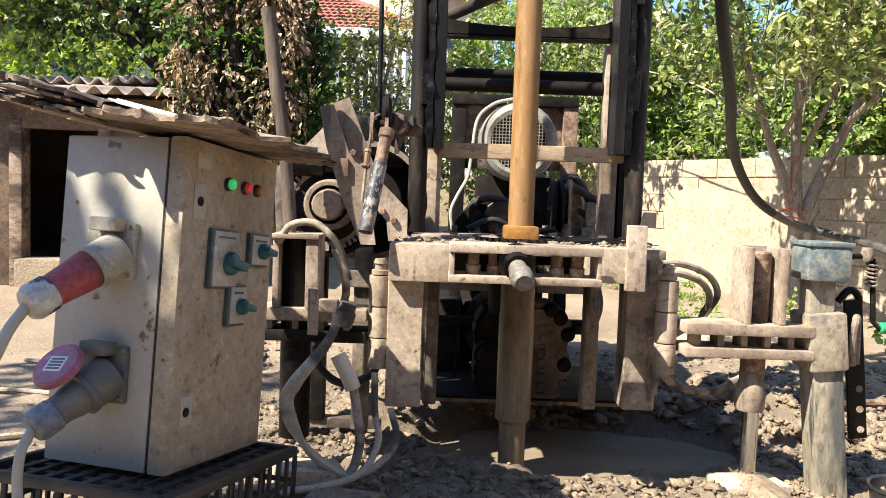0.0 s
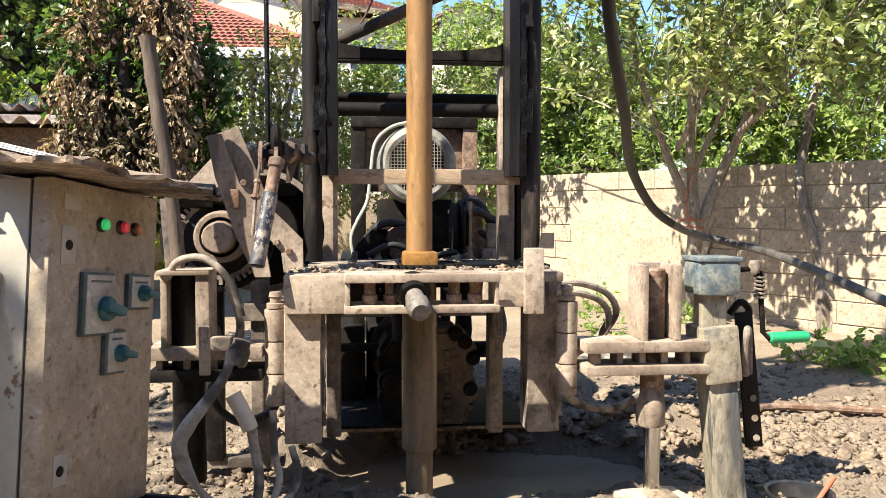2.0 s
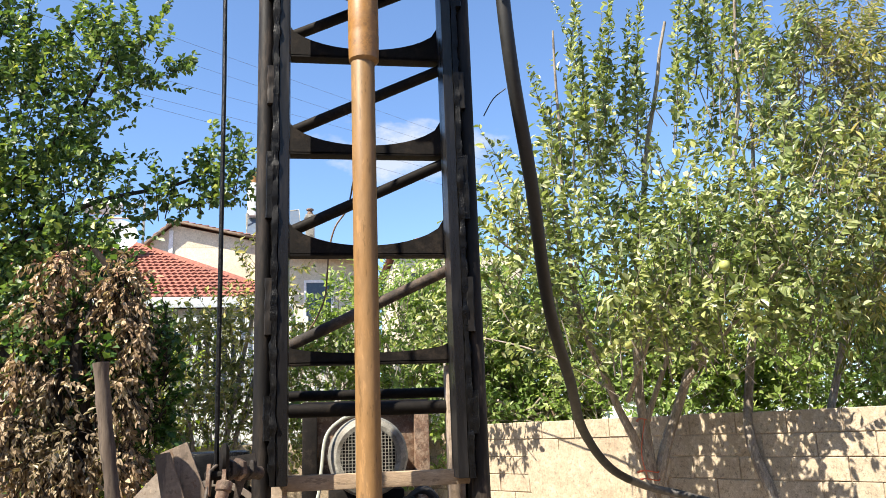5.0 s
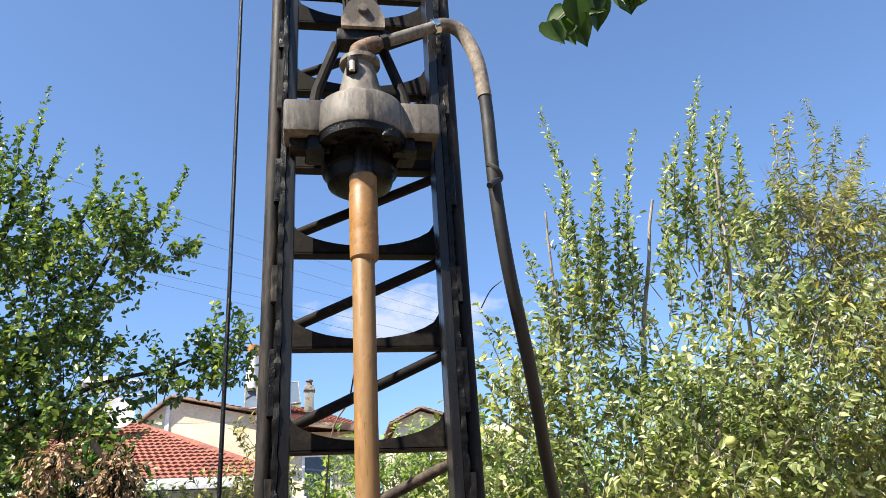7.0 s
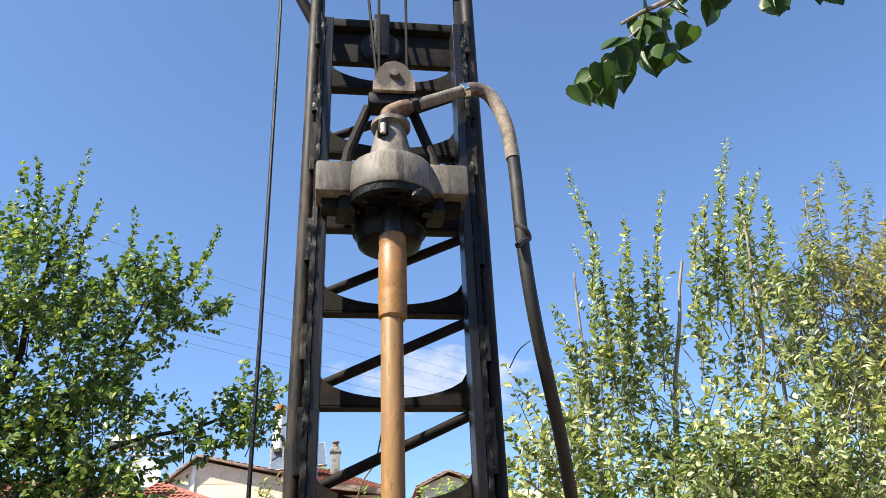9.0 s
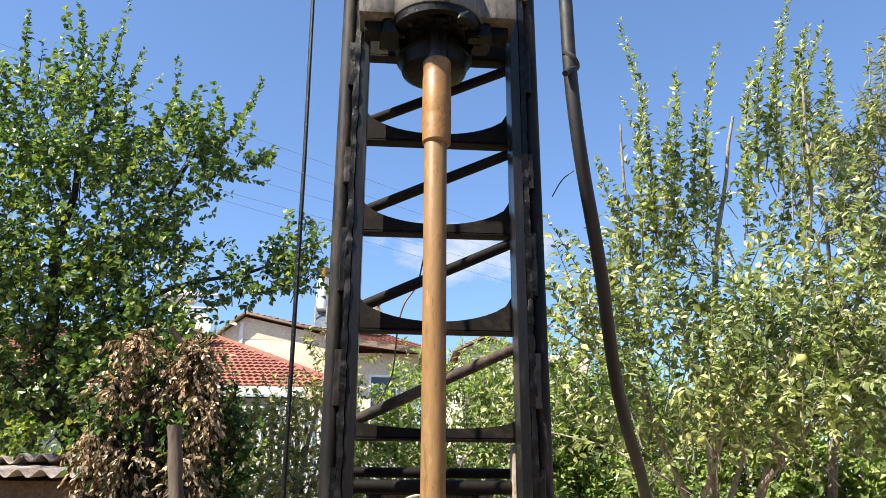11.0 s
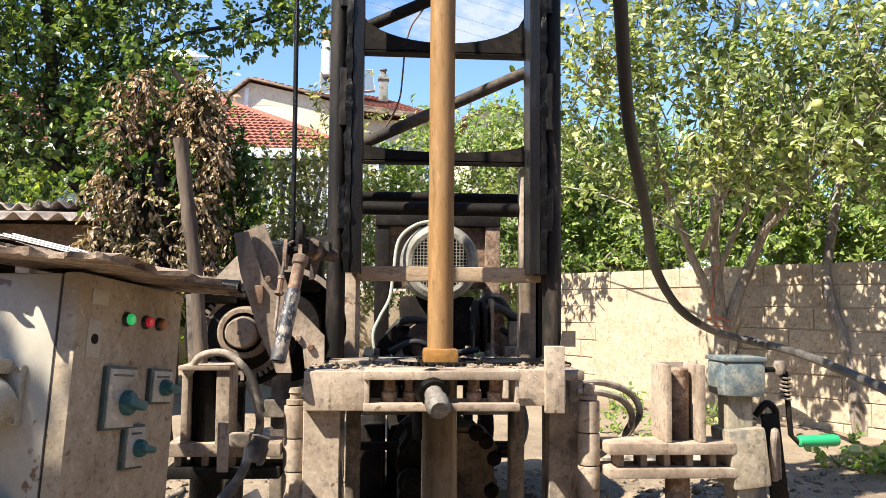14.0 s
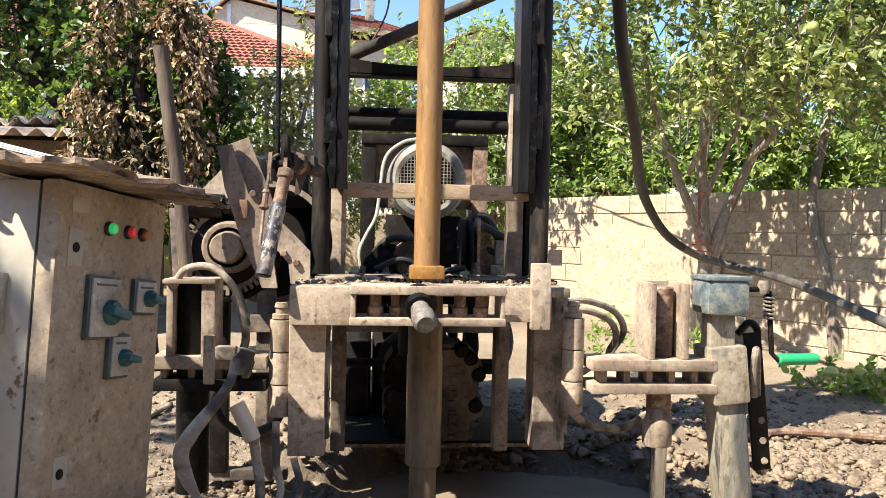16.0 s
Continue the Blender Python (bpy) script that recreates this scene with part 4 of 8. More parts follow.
part("spindle_end", lathe((0.271, 2.75, 2.935), (0, 0, 1), [(0, 0.050), (0.03, 0.0495), (0.034, 0.045), (0.15, 0.045)], 24), "guide_steel", pipe, "wet black spindle above the joint")
part("lower_joint", lathe((0.267, 2.75, 0.12), (0, 0, 1), [(0, 0.048), (0.012, 0.06), (0.37, 0.06), (0.38, 0.0575), (0.58, 0.0575), (0.64, 0.05)], 32), "pipe_mud", pipe, "mud-coated lower joint")
part("lower_pipe", lathe((0.267, 2.75, -0.25), (0, 0, 1), [(0, 0.046), (0.38, 0.046)], 32), "pipe_mud", pipe)
part("slip_bushing", boxes(((0.21, 2.69, 0.735), (0.325, 2.81, 0.797)), bevel=0.012), "pipe_orange", pipe, "orange bushing round the pipe")

# rotary head with its bail, block and cables
head = thing("rotary_head", (0.267, 2.75, 2.98), "grey cast rotary swivel head riding on the mast guides", "swivel")
part("gear_case", lathe((0.267, 2.75, 2.97), (0, 0, 1), [(0.125, 0.178), (0.13, 0.192), (0.15, 0.198), (0.262, 0.192), (0.285, 0.180), (0.298, 0.150)], 40), "head_iron", head)
part("lower_case", lathe((0.267, 2.75, 2.97), (0, 0, 1), [(0.105, 0.05), (0.095, 0.075), (0.093, 0.120), (0.105, 0.125), (0.107, 0.150), (0.094, 0.155), (0.096, 0.182), (0.13, 0.188)], 40), "greasy_black", head, "oily black lower gear case")
part("lower_bowl", lathe((0.267, 2.885, 2.955), (0, 0, 1), [(0, 0.05), (0.004, 0.11), (0.02, 0.135), (0.07, 0.150), (0.075, 0.160), (0.13, 0.165)], 36), "greasy_black", head)
part("bearing_cap", lathe((0.267, 2.75, 3.265), (0, 0, 1), [(0, 0.15), (0.015, 0.142), (0.02, 0.115), (0.06, 0.098), (0.225, 0.062), (0.23, 0.088), (0.25, 0.088), (0.255, 0.05)], 28), "head_iron", head)
for sgn in (-1, 1):
    xa, xb = (-0.052, 0.12) if sgn < 0 else (0.414, 0.588)
    part("guide_shoe", boxes(((xa, 2.66, 3.105), (xb, 2.84, 3.255)), bevel=0.015), "head_iron", head)
    part("bail_leg", tube([(0.267 + sgn * 0.20, 2.75, 3.27), (0.267 + sgn * 0.185, 2.78, 3.38), (0.267 + sgn * 0.10, 2.79, 3.64)], 0.024, 10), "dark_steel", head)
# Solid black block stands in for the shaded opening of the cap.
part("cap_opening_shade", boxes(((0.205, 2.648, 3.40), (0.252, 2.71, 3.475)), bevel=0.01), "greasy_black", head)
part("inner_sleeve", lathe((0.228, 2.655, 3.40), (0, 0, 1), [(0, 0.013), (0.045, 0.014), (0.05, 0.010)], 14), "pale_sleeve", head)
for sgn in (-1, 1):
    part("shoe_web", boxes((tuple(sorted((0.267 + sgn * 0.19, 0.267 + sgn * 0.30)))[:1] + (2.72, 3.11), tuple(sorted((0.267 + sgn * 0.19, 0.267 + sgn * 0.30)))[1:] + (2.84, 3.13)), bevel=0.004), "greasy_black", head)
    part("lower_lobe", lumpy_bar((0.267 + sgn * 0.19 - 0.035, 2.70, 3.045), (0.267 + sgn * 0.19 + 0.035, 2.84, 3.115), 0.008, 0.012, 18), "greasy_black", head)
    part("shoe_foot", boxes(((0.267 + sgn * 0.245 - 0.05, 2.72, 3.06), (0.267 + sgn * 0.245 + 0.05, 2.80, 3.106)), bevel=0.006), "dark_steel", head)
for k in range(10):
    an = k * math.pi / 5
    bm = bmesh.new()
    add_bolt(bm, (0.267 + 0.138 * math.cos(an), 2.75 + 0.138 * math.sin(an), 3.075), (0, 0, -1), 0.014, 0.022)
    part("flange_bolt", bm, "dark_steel", head)
rnd = random.Random(77)
for k in range(16):
    an, rr = rnd.uniform(0, 2 * math.pi), rnd.uniform(0.07, 0.18)
    c = Vector((0.267 + rr * math.cos(an), 2.75 + rr * math.sin(an), 3.0))
    w_, h_ = rnd.uniform(0.010, 0.026), rnd.uniform(0.015, 0.04)
    part("grease_lump", lumpy_bar((c.x - w_, c.y - w_, 3.06 - h_ * 0.5), (c.x + w_, c.y + w_, 3.075), 0.006, 0.01, 30), "greasy_black", head)
bm = tube(smooth_path([(0.25, 2.72, 3.52), (0.26, 2.72, 3.56), (0.31, 2.72, 3.59), (0.35, 2.72, 3.60)], 5), 0.036, 14)
part("elbow", bm, "rust_steel", head, "rusty pipe elbow")
part("gooseneck", tube([(0.34, 2.72, 3.597), (0.61, 2.73, 3.72)], 0.027, 14), "head_iron", head)
part("coupling", lathe((0.36, 2.72, 3.605), (0.27, 0.01, 0.123), [(0, 0.034), (0.03, 0.036), (0.032, 0.028)], 8), "mast_steel", head)
block = thing("travelling_block", (0.28, 2.75, 3.64), "greasy steel pulley block hung on three cables", "pulley block")
part("cheek", plate([(0.185, 3.66), (0.375, 3.66), (0.375, 3.71), (0.362, 3.75), (0.345, 3.79), (0.318, 3.82), (0.28, 3.833), (0.242, 3.82), (0.215, 3.79), (0.198, 3.75), (0.185, 3.71)], 2.68, 0.03), "dusty_steel", block)
part("cheek", plate([(0.185, 3.66), (0.375, 3.66), (0.375, 3.71), (0.362, 3.75), (0.345, 3.79), (0.318, 3.82), (0.28, 3.833), (0.242, 3.82), (0.215, 3.79), (0.198, 3.75), (0.185, 3.71)], 2.79, 0.03), "dusty_steel", block)
part("yoke", boxes(((0.165, 2.70, 3.60), (0.395, 2.80, 3.665)), bevel=0.012), "greasy_black", block)
part("sheave", lathe((0.28, 2.705, 3.75), (0, 1, 0), [(0, 0.07), (0.02, 0.085), (0.04, 0.06), (0.06, 0.085), (0.08, 0.07)], 24), "greasy_black", block)
part("pin", lathe((0.28, 2.66, 3.75), (0, 1, 0), [(0, 0.02), (0.02, 0.026), (0.17, 0.026), (0.18, 0.018)], 12), "dusty_steel", block)
for x0, x1 in ((0.205, 0.13), (0.215, 0.22), (0.345, 0.36)):
    part("cable", tube([(x0, 2.75, 3.78), (x1, 2.9, 4.9)], 0.007, 6), "dark_steel", block)

hoist = solo("hoist_cable", tube([(-0.207, 2.55, 1.08), (-0.216, 2.58, 2.4), (-0.241, 2.65, 3.74), (-0.262, 2.70, 4.8)], 0.0075, 8), "greasy_black", (-0.24, 2.55, 1.1), "thin twisted steel hoist cable hanging beside the mast", "cable")

hose_pts = [(0.60, 2.73, 3.715), (0.66, 2.735, 3.735), (0.73, 2.74, 3.70), (0.79, 2.74, 3.55), (0.815, 2.75, 3.32), (0.825, 2.77, 2.92), (0.87, 2.85, 2.58), (0.985, 3.08, 2.2), (1.15, 3.5, 1.76),
            (1.42, 4.1, 1.44), (1.72, 4.85, 1.19), (2.08, 5.4, 0.93), (2.50, 5.82, 0.77), (2.76, 5.75, 0.70), (2.83, 5.2, 0.64), (2.78, 4.3, 0.52), (2.85, 3.2, 0.30), (2.9, 2.2, 0.1)]
hose = thing("mud_hose", hose_pts[0], "thick black rubber mud hose looping from the swivel to a tree", "hose")
hose_line = smooth_path(hose_pts, 8)
part("hose_body", tube(hose_line[:93], 0.029, 14), "rubber", hose)
part("lower_hose", tube(hose_line[92:], 0.0285, 14), "hose_grey", hose, "dusty grey lower run of the hose")
part("patched_end", tube(smooth_path(hose_pts[:4] + [(0.812, 2.748, 3.36)], 6), 0.0325, 14), "dusty_steel", hose, "grey taped upper end of the hose")

# ---- drill rig: table and frame ----
frame_ = thing("rig_frame", (0.27, 2.8, 0.1), "mud-caked steel table and leg frame of the drill rig", "rig frame")
part("table_top", boxes(((-0.155, 2.47, 0.715), (0.69, 3.15, 0.745)), bevel=0.006), "dusty_steel", frame_)
part("table_cheek", boxes(((-0.157, 2.46, 0.625), (0.03, 2.60, 0.742)), bevel=0.006), "mud_steel", frame_)
part("table_cheek", boxes(((0.44, 2.46, 0.64), (0.63, 2.60, 0.748)), bevel=0.006), "mud_steel", frame_)
for x0, x1, z0, fy in ((-0.16, -0.05, 0.225, 2.50), (0.610, 0.716, 0.208, 2.62)):
    bm = add_prism(bmesh.new(), [(x0, fy + 0.12), (x0, fy), (x1, fy), (x1, fy + 0.12), (x1 - 0.014, fy + 0.12), (x1 - 0.014, fy + 0.014), (x0 + 0.014, fy + 0.014), (x0 + 0.014, fy + 0.12)], 0.715 - z0, Matrix.Translation((0, 0, z0)))
    bmesh.ops.bevel(bm, geom=bm.edges[:], offset=0.003, segments=1, affect="EDGES")
    leg = part("leg", bm, "mud_steel" if x0 < 0 else "dusty_steel", frame_)
    part("weld_strip", lumpy_bar((x1 - 0.002, fy + 0.008, z0 + 0.05), (x1 + 0.012, fy + 0.03, 0.70), 0.003, 0.015, 30), "dusty_steel", leg)
for x0 in (-0.05, 0.53):
    part("inner_post", boxes(((x0, 2.9, 0.13), (x0 + 0.05, 2.98, 0.715)), bevel=0.006), "dusty_steel", frame_)
part("sill_beam", boxes(((-0.06, 3.1, 0.09), (0.72, 3.2, 0.135)), bevel=0.005), "mud_steel", frame_)
part("strut", boxes(((0.563, 2.44, 0.62), (0.622, 2.47, 0.82)), bevel=0.004), "mud_steel", frame_)
# Beam lies in shade here; its pale colour imitates the sun on it.
part("cross_beam", boxes(((-0.02, 2.90, 1.025), (0.64, 2.95, 1.078)), bevel=0.007), "plank_sunlit", frame_)
part("post", boxes(((-0.07, 2.93, 0.74), (-0.01, 2.99, 1.07)), bevel=0.004), "mud_steel", frame_)
part("post", boxes(((0.585, 3.02, 0.74), (0.655, 3.09, 1.46)), bevel=0.004), "mud_steel", frame_)
part("hose_clamp", lathe((0.595, 2.73, 3.712), (0.27, 0.01, 0.123), [(0, 0.034), (0.003, 0.037), (0.028, 0.037), (0.03, 0.034)], 20), "chrome", hose)
part("tape_knot", tube(smooth_path([(0.80, 2.75, 3.02), (0.83, 2.74, 2.99), (0.85, 2.76, 2.96), (0.815, 2.74, 2.93), (0.79, 2.72, 2.90)], 4), 0.014, 8), "rubber", hose)
part("loose_wire", tube(smooth_path([[0.244, 3.1, 2.217], [0.219, 3.1, 2.103], [0.17, 3.1, 2.025], [0.146, 3.1, 1.935], [0.136, 3.1, 1.818], [0.124, 3.1, 1.726], [0.079, 3.1, 1.63], [0.021, 3.1, 1.555]], 5), 0.0035, 6), "rust_steel", mast)
part("tie_wire", tube(smooth_path([[0.84, 2.86, 2.534], [0.788, 2.86, 2.489], [0.745, 2.86, 2.415]], 4), 0.0025, 5), "rubber", hose)
part("clamp_plate", boxes(((0.023, 2.28, 0.732), (0.46, 2.42, 0.757)), bevel=0.006), "mud_steel", frame_)
part("clamp_plate", boxes(((0.023, 2.28, 0.646), (0.46, 2.42, 0.668)), bevel=0.006), "mud_steel", frame_)
for x0, x1 in ((0.026, 0.04), (0.447, 0.458)):
    part("clamp_end", boxes(((x0, 2.29, 0.665), (x1, 2.42, 0.735)), bevel=0.003), "mud_steel", frame_)
for x in (0.095, 0.155, 0.335, 0.395):
    part("spacer", lathe((x, 2.335, 0.664), (0, 0, 1), [(0, 0.022), (0.03, 0.022), (0.034, 0.017), (0.072, 0.017)], 14), "rust_steel", frame_)
part("clamp_collar", lathe((0.212, 2.33, 0.715), (0.12, -1, -0.38), [(0, 0.052), (0.03, 0.052), (0.034, 0.042), (0.06, 0.040)], 22), "greasy_black", frame_, "black greasy collar")
part("clamp_bolt", lathe((0.212, 2.32, 0.712), (0.12, -1, -0.38), [(0, 0.030), (0.045, 0.030), (0.05, 0.027), (0.09, 0.028), (0.095, 0.034), (0.13, 0.033), (0.145, 0.024)], 12), "bolt_grey", frame_, "worn clamp bolt with a rounded head")
for x in (-0.1, 0.06, 0.42, 0.56):
    part("deck_plate", boxes(((x, 2.62 + 0.1 * random.random(), 0.745), (x + 0.13, 2.9, 0.757)), bevel=0.003), "greasy_black" if x > 0.3 else "dusty_steel", frame_)
bm = bmesh.new()
for k in range(36):
    an = 2 * math.pi * k / 36
    c = Vector((0.257 + 0.145 * math.cos(an), 2.75 + 0.145 * math.sin(an), 0.742))
    add_box(bm, c - Vector((0.009, 0.006, 0.016)), c + Vector((0.009, 0.006, 0.016)), 0, Matrix.Rotation(an, 3, "Z"))
add_lathe(bm, (0.257, 2.75, 0.722), (0, 0, 1), [(0, 0.14), (0.03, 0.14), (0.032, 0.09)], 36)
part("ring_gear", bm, "dark_steel", frame_, "toothed rotary table ring")
part("lug", plate([(0.69, 0.80), (0.745, 0.80), (0.745, 0.855), (0.70, 0.855)], 2.82, 0.012), "dusty_steel", frame_)
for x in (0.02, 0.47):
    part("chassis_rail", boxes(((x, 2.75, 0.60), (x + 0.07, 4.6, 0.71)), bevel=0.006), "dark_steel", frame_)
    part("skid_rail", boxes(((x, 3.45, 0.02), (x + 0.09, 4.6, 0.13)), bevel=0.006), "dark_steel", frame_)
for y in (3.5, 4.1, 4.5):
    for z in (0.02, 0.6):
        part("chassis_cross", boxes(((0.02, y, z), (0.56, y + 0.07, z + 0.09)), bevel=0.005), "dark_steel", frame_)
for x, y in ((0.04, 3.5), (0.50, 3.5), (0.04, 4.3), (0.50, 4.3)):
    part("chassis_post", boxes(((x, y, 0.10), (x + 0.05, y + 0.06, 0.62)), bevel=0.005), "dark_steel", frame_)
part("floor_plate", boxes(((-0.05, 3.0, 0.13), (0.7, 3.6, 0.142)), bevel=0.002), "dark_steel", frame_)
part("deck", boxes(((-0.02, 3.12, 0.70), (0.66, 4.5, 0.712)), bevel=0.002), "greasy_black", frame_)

# ---- gearbox under the table ----
gear = thing("gearbox", (0.33, 3.0, 0.12), "clay-coloured cast gearbox under the rotary table", "gearbox")
body = [(0.29, 0.13), (0.36, 0.12), (0.43, 0.10), (0.465, 0.13), (0.475, 0.20), (0.50, 0.21), (0.51, 0.27), (0.485, 0.30), (0.49, 0.37), (0.51, 0.40), (0.49, 0.45), (0.45, 0.49), (0.29, 0.50)]
bm = plate(body, 3.0, 0.25)
bmesh.ops.bevel(bm, geom=bm.edges[:], offset=0.018, segments=2, affect="EDGES")
part("casting", bm, "gear_clay", gear)
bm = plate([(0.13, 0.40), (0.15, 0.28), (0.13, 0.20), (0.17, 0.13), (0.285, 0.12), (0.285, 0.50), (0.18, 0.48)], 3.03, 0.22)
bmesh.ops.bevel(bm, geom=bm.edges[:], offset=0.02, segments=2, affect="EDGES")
# Side casting is much darker than the clay-coloured main casting.
part("side_casting", bm, "dark_steel", gear, "near-black side of the casting")
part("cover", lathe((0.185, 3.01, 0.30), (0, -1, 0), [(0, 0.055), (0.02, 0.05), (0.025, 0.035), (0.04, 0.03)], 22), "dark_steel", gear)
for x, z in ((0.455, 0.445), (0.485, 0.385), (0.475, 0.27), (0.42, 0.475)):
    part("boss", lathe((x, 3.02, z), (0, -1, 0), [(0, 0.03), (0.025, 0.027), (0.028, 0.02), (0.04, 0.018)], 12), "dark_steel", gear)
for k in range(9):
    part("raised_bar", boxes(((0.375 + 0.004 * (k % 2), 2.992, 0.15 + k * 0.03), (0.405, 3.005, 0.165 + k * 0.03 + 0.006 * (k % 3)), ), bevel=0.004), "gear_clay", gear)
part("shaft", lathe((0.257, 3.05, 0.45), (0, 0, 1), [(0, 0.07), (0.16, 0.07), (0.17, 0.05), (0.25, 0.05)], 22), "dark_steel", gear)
part("pipe_stub", tube(smooth_path([(0.5, 3.05, 0.40), (0.56, 3.0, 0.42), (0.6, 3.05, 0.5), (0.6, 3.2, 0.6)], 5), 0.022, 10), "rubber", gear)

# ---- electric motor and machinery on the deck ----
motor = thing("electric_motor", (0.34, 3.4, 0.72), "grey electric motor with a round mesh fan cover", "motor")
MC = (0.31, 3.40, 1.122)
part("fan_cover", lathe((MC[0], MC[1] + 0.09, MC[2]), (0, -1, 0), [(-0.02, 0.168), (0.05, 0.166), (0.075, 0.155), (0.085, 0.135), (0.082, 0.118), (0.05, 0.118)], 40, False), "motor_grey", motor)
part("fan_backing", lathe((MC[0], MC[1] + 0.06, MC[2]), (0, -1, 0), [(0, 0.12), (0.01, 0.118)], 32), "greasy_black", motor)
bm = bmesh.new()
for k in range(-8, 9):
    o = k * 0.0138
    h = math.sqrt(max(0, 0.118 ** 2 - o * o))
    if h > 0.01:
        add_box(bm, (MC[0] + o - 0.0016, MC[1] + 0.008, MC[2] - h), (MC[0] + o + 0.0016, MC[1] + 0.012, MC[2] + h), 0)
        add_box(bm, (MC[0] - h, MC[1] + 0.011, MC[2] + o - 0.0016), (MC[0] + h, MC[1] + 0.015, MC[2] + o + 0.0016), 0)
part("grille", bm, "motor_grey", motor, "square wire mesh")
bm = lathe((MC[0], MC[1] + 0.10, MC[2]), (0, 1, 0), [(0, 0.14), (0.4, 0.14), (0.42, 0.10)], 36)
for k in range(28):
    an = 2 * math.pi * k / 28
    c = Vector((MC[0] + 0.15 * math.cos(an), MC[1] + 0.30, MC[2] + 0.15 * math.sin(an)))
    add_box(bm, c - Vector((0.014, 0.19, 0.002)), c + Vector((0.014, 0.19, 0.002)), 0, Matrix.Rotation(-an, 3, "Y"))
part("finned_body", bm, "motor_grey", motor)
part("eye_lug", boxes(((MC[0] - 0.05, MC[1] + 0.04, MC[2] + 0.155), (MC[0] + 0.02, MC[1] + 0.10, MC[2] + 0.185)), bevel=0.008), "motor_grey", motor)
part("foot", boxes(((MC[0] - 0.16, MC[1] + 0.15, 0.712), (MC[0] + 0.16, MC[1] + 0.45, 0.98)), bevel=0.01), "dark_steel", motor)
part("power_cable", tube(smooth_path([(0.28, 3.44, 1.30), (0.20, 3.42, 1.275), (0.135, 3.40, 1.21), (0.115, 3.38, 1.08), (0.10, 3.37, 0.97), (0.06, 3.35, 0.89), (0.035, 3.34, 0.82), (0.05, 3.34, 0.715)], 6), 0.0075, 8), "cable_grey", motor, "pale grey power cable")
rack = thing("motor_rack", (0.3, 3.9, 0.71), "brown rusted steel frame with a sheet panel behind the motor", "frame")
for x in (0.03, 0.56):
    part("upright", boxes(((x, 3.88, 0.712), (x + 0.07, 3.95, 1.36)), bevel=0.006), "rust_steel" if x > 0.3 else "dark_steel", rack)
part("top_rail", boxes(((0.03, 3.87, 1.32), (0.63, 3.96, 1.37)), bevel=0.006), "dark_steel", rack)
part("sheet_panel", boxes(((0.10, 3.92, 1.02), (0.56, 3.93, 1.32)), bevel=0.002), "rust_steel", rack)
mach = thing("drive_unit", (0.3, 3.3, 0.71), "oily dark belt drive and hydraulic valves on the rig deck", "machine")
for x in (0.435, 0.465):
    part("pulley_disc", lathe((x, 3.28, 0.86), (1, 0, 0), [(0, 0.10), (0.004, 0.105), (0.012, 0.105), (0.016, 0.10)], 28), "dark_steel", mach)
part("gusset", add_prism(bmesh.new(), [(3.22, 0.712), (3.36, 0.712), (3.36, 0.76), (3.27, 0.97), (3.22, 0.97)], 0.012, Matrix(((0, 0, 1, 0.50), (1, 0, 0, 0), (0, 1, 0, 0), (0, 0, 0, 1)))), "mud_steel", mach)
part("bent_plate", plate([(0.495, 0.712), (0.60, 0.712), (0.585, 0.78), (0.55, 0.95), (0.50, 0.97)], 3.3, 0.012), "rust_steel", mach)
part("valve_body", boxes(((0.10, 3.25, 0.712), (0.26, 3.4, 0.80)), ((0.13, 3.27, 0.80), (0.18, 3.36, 0.86)), bevel=0.01), "dark_steel", mach)
part("valve_body", boxes(((0.56, 3.25, 0.712), (0.70, 3.4, 0.78)), ((0.58, 3.27, 0.78), (0.62, 3.33, 0.88)), bevel=0.01), "dusty_steel", mach)
part("cowl", lathe((0.24, 3.24, 0.80), (0, 1, 0), [(0, 0.07), (0.05, 0.075), (0.10, 0.075), (0.12, 0.05)], 20), "rust_steel", mach)
part("belt_guard", plate([(0.02, 0.712), (0.17, 0.712), (0.19, 0.80), (0.12, 0.86), (0.06, 0.80)], 3.22, 0.03), "dark_steel", mach)
for pts, r in (([(0.44, 3.3, 0.84), (0.52, 3.28, 0.93), (0.60, 3.3, 0.90), (0.68, 3.3, 0.86)], 0.016), ([(0.45, 3.45, 0.92), (0.54, 3.4, 0.98), (0.62, 3.42, 0.88), (0.66, 3.5, 0.80)], 0.018),
               ([(0.08, 3.3, 0.80), (0.16, 3.25, 0.88), (0.28, 3.3, 0.86), (0.34, 3.4, 0.80)], 0.016),
               ([(0.50, 3.35, 0.90), (0.58, 3.3, 0.83), (0.66, 3.32, 0.84)], 0.014), ([(0.1, 3.2, 0.76), (0.2, 3.18, 0.80), (0.32, 3.2, 0.755), (0.45, 3.2, 0.77)], 0.012)):
    part("hydraulic_hose", tube(smooth_path(pts, 6), r, 10), "rubber", mach)
for k in range(7):
    x, z = 0.05 + 0.09 * k, 0.712
    part("fitting", lathe((x, 3.2 + 0.02 * (k % 3), z), (0, 0, 1), [(0, 0.02), (0.02 + 0.012 * (k % 3), 0.02), (0.03 + 0.012 * (k % 3), 0.012), (0.06 + 0.01 * k % 0.03, 0.012)], 8), "dusty_steel", mach)

